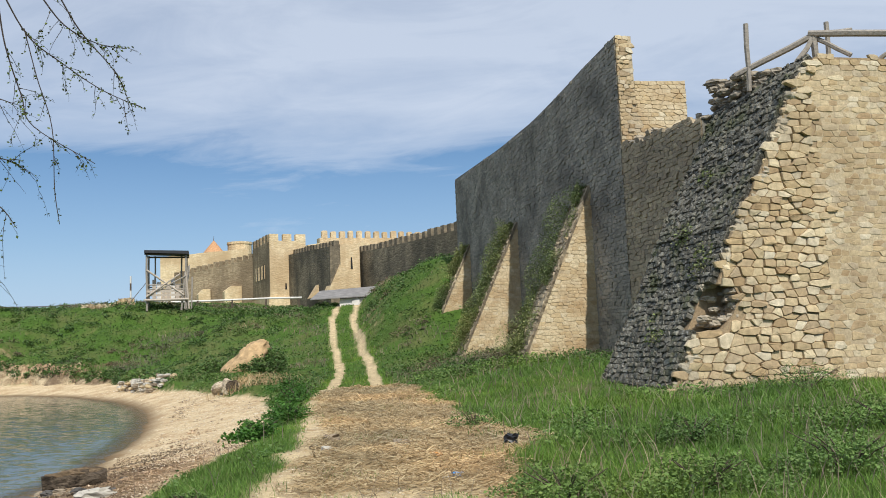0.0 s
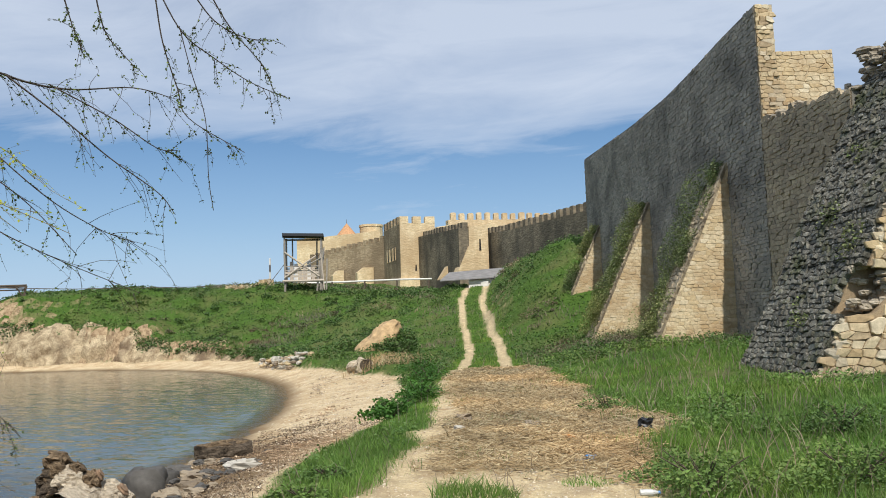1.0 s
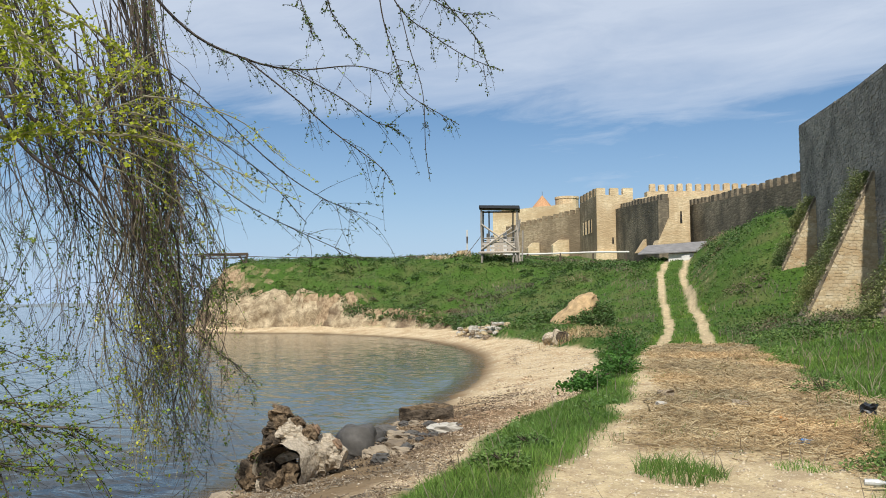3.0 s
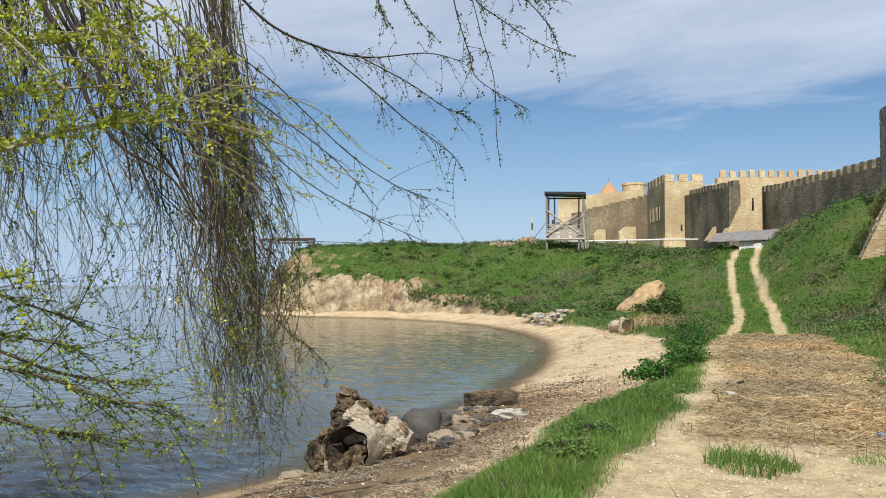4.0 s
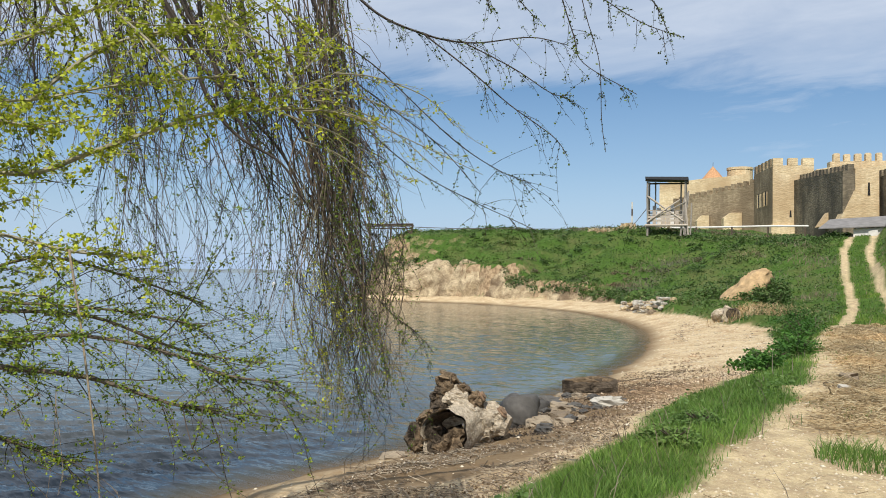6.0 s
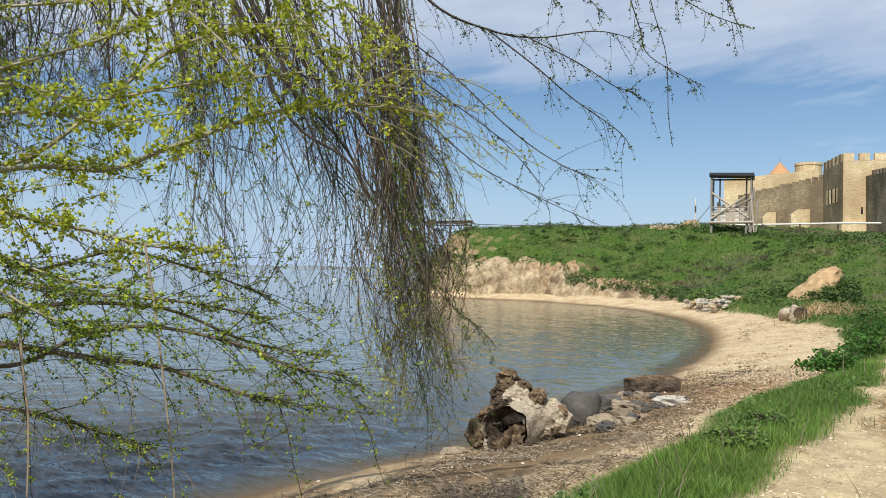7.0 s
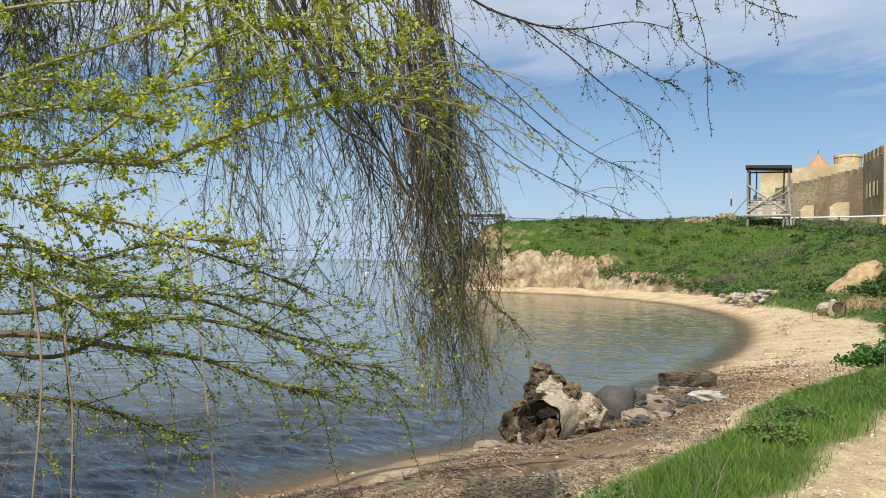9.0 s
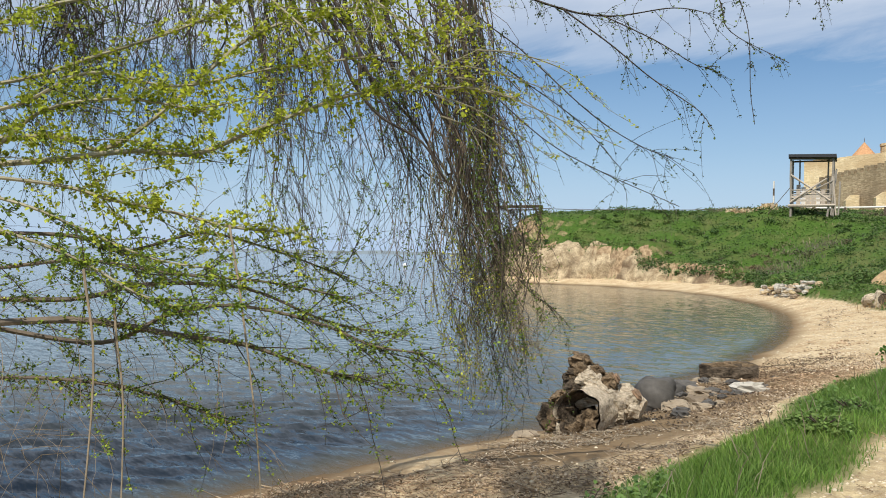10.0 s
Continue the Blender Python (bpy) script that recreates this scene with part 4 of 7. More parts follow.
back = Vector((-54.9, 139.5, 0))
side = Vector((0.94, 0.34, 0))
curtain("inner_wall", back - side * 6.0, back + side * 8.5, 17.75, 19.05, 1.5, fort_stone, "pale plain inner citadel wall", (0, 0, 0), rag=0.05)
keep = thing("cone_roof_tower", (-53.55, 143.95, 6), "round citadel tower under a pointed orange tile roof", "tower")
ring = [Vector((math.cos(q), math.sin(q), 0)) for q in (2 * math.pi * i / 16 for i in range(16))]
kc = Vector((-53.55, 143.95, 0))
part("wall_body", Form().prism([kc + v * 1.7 + UP * 6 for v in ring], [kc + v * 1.7 + UP * 18.5 for v in ring]), fort_stone, keep)
part("roof", Form().prism([kc + v * 1.9 + UP * 18.7 for v in ring], [kc + v * 0.06 + UP * 20.95 for v in ring]), roof_tile, keep, "orange clay tile cone roof")
part("finial", bar(Form(), kc + UP * 20.85, kc + UP * 21.7, 0.06, 0.03), brown_wood, keep)
drum = thing("round_tower", (-49.4, 145.55, 6), "low round pale stone tower with flat top", "tower")
dc = Vector((-49.4, 145.55, 0))
part("wall_body", Form().prism([dc + v * 2.15 + UP * 6 for v in ring], [dc + v * 2.1 + UP * 20.2 for v in ring]), fort_stone, drum)
part("parapet_ring", Form().prism([dc + v * 2.22 + UP * 20.15 for v in ring], [dc + v * 2.22 + UP * 20.55 for v in ring]), fort_stone, drum)

# ---- low sheds, pipe, mast and lookout on the hill top ----
annex = thing("low_outbuilding", (-15.2, 75.6, 5.2), "low outbuilding with a grey sheet roof before the fortress", "outbuilding")
part("roof", Form().prism([Vector((-18.6, 73.5, 5.68)), Vector((-12.2, 74.96, 5.88)), Vector((-12.4, 78.00, 6.92)), Vector((-18.5, 76.80, 6.60))], [Vector((-18.6, 73.5, 5.76)), Vector((-12.2, 74.96, 5.96)), Vector((-12.4, 78.00, 7.00)), Vector((-18.5, 76.80, 6.68))]), slate, annex)
part("wall", Form().prism([Vector((-16.16, 74.48, 3.90)), Vector((-12.96, 75.12, 3.90)), Vector((-13.12, 76.80, 3.90)), Vector((-16.32, 76.32, 3.90))], [Vector((-16.16, 74.48, 5.70)), Vector((-12.96, 75.12, 5.82)), Vector((-13.12, 76.80, 6.14)), Vector((-16.32, 76.32, 6.14))]), white_paint, annex)
part("door", Form().box(Matrix.Translation((-14.72, 74.64, 4.38)), 0.7, 0.1, 1.2), white_paint, annex)
part("end_post", Form().box(Matrix.Translation((-11.92, 75.12, 4.30)), 0.25, 0.25, 3.2), brown_wood, annex)
annex2 = thing("flat_roof_shelter", (-10.7, 75.2, 5.2), "small flat-roofed shelter half hidden by the grassy bank", "shelter")
part("roof", Form().prism([Vector((-11.92, 75.04, 7.06)), Vector((-8.80, 75.44, 7.40)), Vector((-8.80, 76.80, 7.40)), Vector((-11.92, 76.48, 7.06))], [Vector((-11.92, 75.04, 7.20)), Vector((-8.80, 75.44, 7.54)), Vector((-8.80, 76.80, 7.54)), Vector((-11.92, 76.48, 7.20))]), white_paint, annex2)
part("wall", Form().prism([Vector((-11.68, 75.36, 4.32)), Vector((-8.96, 75.76, 4.32)), Vector((-8.96, 76.48, 4.32)), Vector((-11.68, 76.24, 4.32))], [Vector((-11.68, 75.36, 7.06)), Vector((-8.96, 75.76, 7.36)), Vector((-8.96, 76.48, 7.36)), Vector((-11.68, 76.24, 7.06))]), brown_wood, annex2)

pipe = thing("water_pipe", (-31, 89.5, 6.4), "long pale pipe on low supports along the hill top", "pipe")
part("pipe_run", Form().tube([(-38, 86.8, 6.93), (-33, 88.9, 6.98), (-27.6, 90.85, 7.08), (-24.2, 92.0, 7.05)], [0.10] * 4, 8), white_paint, pipe)
for k in range(5):
    q = Vector((-38, 86.8, 0)).lerp(Vector((-24.5, 91.9, 0)), k / 4)
    part("support", Form().box(Matrix.Translation((q.x, q.y, ground_z(q.x, q.y) - 0.2)), 0.15, 0.15, 7.0 - ground_z(q.x, q.y) + 0.2), brown_wood, pipe)
mast = thing("survey_mast", (-41, 85.7, 6), "thin mast with white and dark bands on the hill", "mast")
for k in range(5):
    part("band", Form().tube([(-41, 85.7, 6.0 + k * 0.76), (-41, 85.7, 6.0 + (k + 1) * 0.76)], [0.09, 0.09], 8), (white_paint, brown_wood)[k % 2], mast)


def lookout():
    """A timber lookout with a flat dark roof, braced posts and a plank deck."""
    x0, x1, y0, y1 = -1.75, 1.75, -1.5, 1.5
    zb = ground_z(-33.4, 77.4)
    t = thing("lookout_platform", (-33.4, 77.4, zb), "timber lookout with flat black roof, braced posts and plank deck", "lookout")
    m = Matrix.Translation((-33.4, 77.4, 0)) @ Matrix.Rotation(radians(21), 4, "Z")

    def b(name, p, q, r, mat, sides=6):
        part(name, bar(Form(), m @ Vector(p), m @ Vector(q), r, sides=sides), mat, t)

    for x in (x0, x1):
        for y in (y0, y1):
            b("post", (x, y, zb - 0.3), (x, y, 10.95), 0.10, grey_wood)
    b("post", (x1 - 0.45, y0, zb - 0.3), (x1 - 0.1, y0, 9.0), 0.10, grey_wood)
    part("roof", Form().prism([m @ Vector((x, y, z)) for x, y, z in ((x0 - 0.2, y0 - 0.4, 10.9), (x1 + 0.25, y0 - 0.4, 10.75), (x1 + 0.25, y1 + 0.3, 10.9), (x0 - 0.2, y1 + 0.3, 11.05))], [m @ Vector((x, y, z)) for x, y, z in ((x0 - 0.2, y0 - 0.4, 11.15), (x1 + 0.25, y0 - 0.4, 11.05), (x1 + 0.25, y1 + 0.3, 11.2), (x0 - 0.2, y1 + 0.3, 11.3))]), tar_roof, t, "flat roof of black felt")
    for i in range(10):
        y = y0 + 0.15 + i * 0.3
        part("deck_plank", Form().box(m @ Matrix.Translation((0, y, 6.55)), 3.9, 0.26, 0.07), grey_wood, t)
    b("brace", (x0, y0 - 0.1, 9.3), (x1 - 0.2, y0 - 0.1, 6.9), 0.09, pale_wood)
    b("brace", (x0 + 0.1, y0 - 0.12, 6.9), (x1, y0 - 0.12, 8.7), 0.07, grey_wood)
    b("brace", (x1, y0, 7.0), (x1 + 0.25, y1, 10.0), 0.07, grey_wood)
    b("brace", (x0, y0, 9.2), (x0, y1, 7.0), 0.07, grey_wood)
    for z in (7.5, 7.9):
        b("rail_bar", (x0, y0, z), (x1, y0, z), 0.06, grey_wood)
        b("rail_bar", (x0, y1, z), (x1, y1, z), 0.06, grey_wood)
    b("sill", (x0 - 0.2, y0 - 0.2, 6.5), (x1 + 0.2, y0 - 0.2, 6.5), 0.12, pale_wood)
    b("brace", (x0 - 0.05, y0 - 0.16, 6.8), (x1 - 0.5, y0 - 0.16, 8.9), 0.08, pale_wood)
    b("brace", (x0, y1, 9.4), (x1, y1, 6.9), 0.07, pale_wood)
    for i, (lean, foot) in enumerate(((0.35, -0.15), (-0.3, 0.25), (0.1, 0.45))):
        b("prop", (x1 + foot, y0 - 0.1 - 0.1 * i, zb - 0.2), (x1 + foot + lean, y0 - 0.05, 9.6 - 0.5 * i), 0.08, (grey_wood, pale_wood, grey_wood)[i])
    for z in (6.85, 7.2):
        part("rail_board", Form().box(m @ Matrix.Translation((-0.1, y0 - 0.06, z)), 3.3, 0.05, 0.2), pale_wood, t)
    for i in range(6):
        part("board", Form().box(m @ Matrix.Translation((-1.2 + 0.42 * i, 0.5 + 0.1 * math.sin(i * 2.0), 6.62)), 0.36, 0.05, 1.5 + 0.5 * math.sin(i * 1.7 + 1)), (pale_wood, white_paint, pale_wood)[i % 3], t)
    for x in (x0 + 0.55, x1 - 0.5):
        b("post", (x, y1, 6.5), (x + 0.05, y1, 10.95), 0.08, grey_wood)
    for y in (y0 - 0.1, y1):
        b("roof_beam", (x0 - 0.2, y, 10.82), (x1 + 0.25, y, 10.78), 0.09, brown_wood)
    b("guy_rope", (x0 - 1.9, y0, zb), (x0, y0, 8.2), 0.03, brown_wood)


lookout()
cable = whole("cable", Form().tube([(-38.0, 84, 6.95), (-46, 78, 6.55), (-54, 70, 6.4), (-58, 66, 6.5)], [0.035] * 4, 5), brown_wood, "thin cable strung along the hill crest", "cable")


def jetty_frame():
    zb = ground_z(-58.4, 65.6)
    t = thing("timber_trestle", (-58.4, 65.6, zb), "dark rickety timber trestle at the cliff edge", "trestle")
    a, d = Vector((-60.9, 63.7, 0)), Vector((0.748, 0.664, 0))

    def b(name, s0, z0, s1, z1, r, back=0.0):
        shift = Vector((-0.664, 0.748, 0)) * back
        part(name, bar(Form(), a + d * s0 + UP * z0 + shift, a + d * s1 + UP * z1 + shift, r), brown_wood, t)

    b("beam", 0.0, 6.62, 5.3, 6.78, 0.10)
    b("beam", 0.4, 6.5, 5.3, 6.7, 0.08, 0.9)
    b("beam", 0.6, 6.28, 5.2, 6.36, 0.07)
    for s in (0.7, 2.9, 5.1):
        b("post", s, zb - 0.6, s + 0.1, 6.7, 0.10)
        b("post", s, zb - 0.6, s + 0.1, 6.6, 0.08, 0.9)
    b("brace", 4.3, 6.7, 5.1, 5.6, 0.08)
    b("brace", 5.3, 6.7, 4.9, 5.5, 0.08)


jetty_frame()
low_ruin = thing("low_ruin", (-39.8, 78.4, 5.6), "low crumbling stub of stone wall on the hill crest", "ruin")
for k in range(60):
    f0 = rng.random()
    q = Vector((-41.8, 77.4, 0)).lerp(Vector((-37.8, 79.4, 0)), f0)
    verts, faces = boulder(rng, rng.uniform(0.3, 0.6), rng.uniform(0.3, 0.5), rng.uniform(0.2, 0.35), 0.3, 4, 6)
    top = 6.35 + 0.55 * ss((f0 - 0.55) / 0.25)
    part("stone", Form().add([Vector(v) + q + UP * rng.uniform(5.5, top) + Vector((rng.uniform(-0.2, 0.2), rng.uniform(-0.2, 0.2), 0)) for v in verts], faces), pale_piece, low_ruin)


# ---- plants, stones and litter on the ground ----
def leaf_material(name, tones, rough=0.6, through=0.25):
    m, n, p, where = material(name)
    pick = n.node("ShaderNodeNewGeometry").outputs["Random Per Island"]
    c = n.ramp(pick, [(i / (len(tones) - 1), t) for i, t in enumerate(tones)])
    c = n.mix(1.0, c, n.ramp(n.noise(0.8, where, 3.0), [(0.3, 0.72), (0.7, 1.22)]), "MULTIPLY")
    c = n.mix(1.0, c, n.ramp(n.noise(0.16, where, 4.0, 0.6), [(0.36, (0.72, 0.78, 0.85)), (0.5, (1.0, 1.0, 1.0)), (0.66, (1.30, 1.14, 1.0))]), "MULTIPLY")
    n.put(p, "Base_Color", c)
    n.put(p, "Roughness", rough)
    n.put(p, "Specular_IOR_Level", 0.25)
    glow = n.node("ShaderNodeBsdfTranslucent", Color=c)
    both = n.node("ShaderNodeMixShader", i0=through, i1=p.outputs[0], i2=glow.outputs[0])
    n.links.new(both.outputs[0], n.nodes["Material Output"].inputs[0])
    return m


meadow = leaf_material("meadow_grass", [(0.09, 0.18, 0.03), (0.14, 0.255, 0.038), (0.065, 0.13, 0.024), (0.18, 0.285, 0.055), (0.11, 0.21, 0.033), (0.21, 0.265, 0.08)])
weed_green = leaf_material("weed_leaves", [(0.072, 0.14, 0.032), (0.105, 0.185, 0.045), (0.05, 0.10, 0.027), (0.13, 0.20, 0.055), (0.14, 0.165, 0.07)])
clump_green = leaf_material("clump_leaves", [(0.11, 0.19, 0.045), (0.15, 0.25, 0.06), (0.08, 0.14, 0.035), (0.18, 0.26, 0.075)])
bush_green = leaf_material("bush_leaves", [(0.05, 0.13, 0.02), (0.08, 0.19, 0.03), (0.04, 0.10, 0.015)])
dry_stalk = leaf_material("dry_stalks", [(0.22, 0.18, 0.13), (0.30, 0.25, 0.18), (0.16, 0.125, 0.09), (0.26, 0.22, 0.15)], 0.85, 0.1)
straw = leaf_material("dry_reed", [(0.45, 0.33, 0.17), (0.30, 0.205, 0.10), (0.64, 0.52, 0.31), (0.18, 0.12, 0.06), (0.37, 0.26, 0.13), (0.54, 0.41, 0.225)], 0.8, 0.0)
moss_leaf = leaf_material("wall_weeds", [(0.16, 0.22, 0.07), (0.25, 0.30, 0.10), (0.11, 0.15, 0.05), (0.31, 0.33, 0.15), (0.21, 0.22, 0.10)])


def many(name, verts, tris, mat, label, category):
    """One mesh of many alike small pieces: verts is pieces x points x 3."""
    k, q, _ = verts.shape
    tris = np.array(tris)
    idx = (np.arange(k)[:, None, None] * q + tris[None]).reshape(-1)
    me = bpy.data.meshes.new(name)
    me.vertices.add(k * q)
    me.vertices.foreach_set("co", verts.astype(np.float32).ravel())
    me.loops.add(len(idx))
    me.loops.foreach_set("vertex_index", idx.astype(np.int32))
    me.polygons.add(len(idx) // 3)
    me.polygons.foreach_set("loop_start", np.arange(0, len(idx), 3, dtype=np.int32))
    me.update(calc_edges=True)
    me.materials.append(mat)
    if not label:
        return me
    return tagged(new(name, me), label, category, kind="stuff")


gen = np.random.default_rng(5)


def strewn(count, r0, r1, a0=-31.0, a1=80.0):
    """Random places about the viewpoint, evenly over distance and direction."""
    r, a = gen.uniform(r0, r1, count), np.radians(gen.uniform(a0, a1, count))
    return -r * np.sin(a), r * np.cos(a), r


def blades(x, y, z, height, width, lean=0.45):
    k = len(x)
    a, b = gen.uniform(0, 2 * np.pi, k), gen.uniform(0, 2 * np.pi, k)
    side = np.stack([np.cos(a), np.sin(a), 0 * a], -1) * (width / 2)[:, None]
    tilt = np.stack([np.cos(b), np.sin(b), 0 * b], -1) * (height * gen.uniform(0.1, lean, k))[:, None]
    root = np.stack([x, y, z - 0.02], -1)
    rise = np.stack([0 * x, 0 * x, height], -1)
    return np.stack([root - side, root + side, root + rise * 0.55 + tilt * 0.35 - side * 0.8, root + rise * 0.55 + tilt * 0.35 + side * 0.8, root + rise + tilt], 1)


def leaves(at, size, flat=0.5):
    """Leaf diamonds, folded along the middle."""
    k = len(at)
    d = gen.normal(size=(k, 3))
    d[:, 2] *= flat
    d /= np.linalg.norm(d, axis=1)[:, None]
    up = gen.normal(size=(k, 3)) * 0.6 + (0, 0, 1)
    s = np.cross(d, up)
    s /= np.linalg.norm(s, axis=1)[:, None] + 1e-9
    f = np.cross(s, d)
    size = np.asarray(size)[:, None]
    return np.stack([at, at + d * size * 0.5 + s * size * 0.36 + f * size * 0.1, at + d * size, at + d * size * 0.5 - s * size * 0.36 + f * size * 0.1], 1)


BLADE, LEAF = [(0, 1, 3), (0, 3, 2), (2, 3, 4)], [(0, 1, 2), (0, 2, 3)]


def zone_at(x, y):
    z, sd, se = land(x, y)
    _, (sand, bare, reeds, _) = ground_zones(x, y)
    n = (x - WO[0]) * WN[0] + (y - WO[1]) * WN[1]
    u = (x - WO[0]) * WU[0] + (y - WO[1]) * WU[1]
    clear = ~((n < 3.6) & (n > -9) & (u > -9.2) & (u < -4.9)) & ~((n < 0.1) & (u > -5) & (u < 28))
    return z, sd, se, np.maximum(bare, reeds), clear


x, y, r = strewn(520000, 3.2, 34)
z, sd, se, bare, clear = zone_at(x, y)
tufts = (np.hypot(x + 1.75, (y - 7.9) * 0.8) < 0.42) | (np.hypot(x + 0.75, (y - 8.6)) < 0.28) | (np.hypot(x + 2.6, y - 15.2) < 0.3)
ok = clear & (se > 0.02) & ((gen.random(len(x)) > np.minimum(bare * 1.02, np.where(lattice(x * 1.3, y * 1.3, 33) > 0.25, 0.9, 1.0))) | tufts)
x, y, z, r, se = x[ok], y[ok], z[ok], r[ok], se[ok]
lush = 0.75 + 0.45 * lattice(x * 0.7, y * 0.7, 31) + 0.25 * lattice(x * 2.2, y * 2.2, 32)
tall = np.clip(np.where(x < -2.3, 0.135, 0.17) * lush * (0.55 + 0.45 * ss(se / 0.8)), 0.04, 0.4) * gen.uniform(0.6, 1.25, len(x)) * np.where(y > 27, 0.6, 1.0) * np.where(tufts[ok], 1.9 - 2.4 * np.minimum(np.hypot(x + 1.75, (y - 7.9) * 0.8), 0.4), 1.0)
many("meadow_grass", blades(x, y, z, tall, 0.0035 + 0.0006 * r, 0.95), BLADE, meadow, "lush green spring meadow grass on the bank", "grass")
pick = gen.random(len(x)) < np.where(x < -2.3, 0.004, 0.02)
x, y, z, r = x[pick], y[pick], z[pick], r[pick]
many("dry_grass", blades(x, y, z, gen.uniform(0.15, 0.5, len(x)), 0.004 + 0.0006 * r, 0.9), BLADE, dry_stalk, "thin dry stalks standing among the grass", "dry grass")

# dry reeds standing and lying by the log
x, y = gen.normal(-12.3, 0.8, 1500), gen.normal(38.2, 0.9, 1500)
many("dry_reed_tuft", blades(x, y, land(x, y)[0], gen.uniform(0.15, 0.6, 1500), np.full(1500, 0.022), 1.3), BLADE, straw, "pale dry reed tuft beside the driftwood log", "dry grass")

# leafy weeds among the near grass
x, y, r = strewn(190000, 4, 34)
z, sd, se, bare, clear = zone_at(x, y)
patch = lattice(x * 0.33, y * 0.33, 41) + 0.5 * lattice(x * 0.9, y * 0.9, 42)
ok = clear & (se > 0.3) & (bare < 0.25) & (patch > np.where(x > -1.5, 0.42, 0.62)) & (gen.random(len(x)) < 0.8)
x, y, z, r, patch = x[ok], y[ok], z[ok], r[ok], patch[ok]
lift = gen.random(len(x)) ** 0.7 * np.clip(0.12 + 0.25 * patch, 0.05, 0.42)
many("leafy_weeds", leaves(np.stack([x, y, z + lift], -1), gen.uniform(0.022, 0.05, len(x)) + 0.0016 * r), LEAF, clump_green, "low broad-leaved green weeds in the meadow", "weeds")

# weeds all over the hill, with browner patches
x, y, r = strewn(330000, 28, 104)
z, sd, se, bare, clear = zone_at(x, y)
along = 0.97 * y - 0.22 * x
clump = lattice(x * 0.55, y * 0.55, 51) * 0.6 + lattice(x * 1.4, y * 1.4, 52) * 0.5
e = 0.4
slope = np.hypot(land(x + e, y)[0] - z, land(x, y + e)[0] - z) / e
rutted = np.abs(x - track_x(y)) < 1.35
ok = clear & (se > 0.1) & (bare < 0.2) & (slope < np.where(x < -48, 1.9, 1.15)) & ~(rutted & (y > 26) & (gen.random(len(x)) > 0.12))
x, y, z, r, clump = x[ok], y[ok], z[ok], r[ok], clump[ok]
lift = gen.random(len(x)) * np.clip(0.14 + 0.52 * clump, 0.04, 0.75)
brown = lattice(x * 0.16, y * 0.16, 53) + 0.45 * lattice(x * 0.7, y * 0.7, 54)
dry = gen.random(len(x)) < np.clip((brown - 0.30) * 1.3, 0.015, 0.75)
size = gen.uniform(0.07, 0.14, len(x)) * (0.45 + r / 75)
at = np.stack([x, y, z + lift], -1)
many("hill_weeds", leaves(at[~dry], size[~dry]), LEAF, weed_green, "dense dark green weeds covering the hillside", "weeds")
many("withered_weeds", blades(x[dry], y[dry], z[dry], gen.uniform(0.15, 0.45, dry.sum()), 0.008 + 0.0004 * r[dry], 0.9), BLADE, dry_stalk, "brown withered stalks in patches on the hillside", "weeds")

# rounded bushy clumps of weeds, thickest on the slopes
x, y, r = strewn(6200, 30, 100)
z, sd, se, bare, clear = zone_at(x, y)
ok = clear & (se > 0.7) & (bare < 0.1) & (np.abs(x - track_x(y)) > 2.3) & (np.hypot(x + 17, y - 48.8) > 2.6) & (lattice(x * 0.22, y * 0.22, 55) + 0.5 * lattice(x * 0.6, y * 0.6, 56) > -0.25)
x, y, z, r = x[ok], y[ok], z[ok], r[ok]
per = 60
wide = gen.uniform(0.25, 0.75, len(x)) * (0.75 + 0.35 * lattice(x * 0.3, y * 0.3, 57))
a, up_by = gen.uniform(0, 2 * np.pi, (len(x), per)), gen.random((len(x), per)) ** 0.8
flat_by = np.sqrt(1 - up_by ** 2)
bulge = wide[:, None] * gen.uniform(0.8, 1.1, (len(x), per))
at = np.stack([x[:, None] + np.cos(a) * flat_by * bulge, y[:, None] + np.sin(a) * flat_by * bulge, z[:, None] + up_by * bulge * gen.uniform(0.5, 0.95, len(x))[:, None]], -1).reshape(-1, 3)
size = gen.uniform(0.07, 0.15, len(at)) * (0.45 + np.repeat(r, per) / 75)
brown = np.repeat(lattice(x * 0.16, y * 0.16, 53) + 0.45 * lattice(x * 0.7, y * 0.7, 54) > 0.34, per)
many("weed_clumps", leaves(at[~brown], size[~brown]), LEAF, weed_green, "rounded dark green clumps of weeds on the hillside", "weeds")
withered = leaf_material("withered_leaves", [(0.15, 0.125, 0.075), (0.20, 0.165, 0.105), (0.11, 0.10, 0.055), (0.13, 0.14, 0.055), (0.24, 0.20, 0.13)], 0.85, 0.15)
many("withered_clumps", leaves(at[brown], size[brown] * 0.8), LEAF, withered, "brown withered clumps of weeds on the hillside", "weeds")

# short grass between the wheel ruts
x, y, r = strewn(45000, 26, 85, 6, 16)
z, sd, se, bare, clear = zone_at(x, y)
ok = (np.abs(x - track_x(y)) < 1.6) & (bare < 0.3)
x, y, z, r = x[ok], y[ok], z[ok], r[ok]
many("track_grass", blades(x, y, z, gen.uniform(0.06, 0.16, len(x)), 0.012 + 0.0009 * r), BLADE, meadow, "short bright grass between the wheel ruts", "grass")

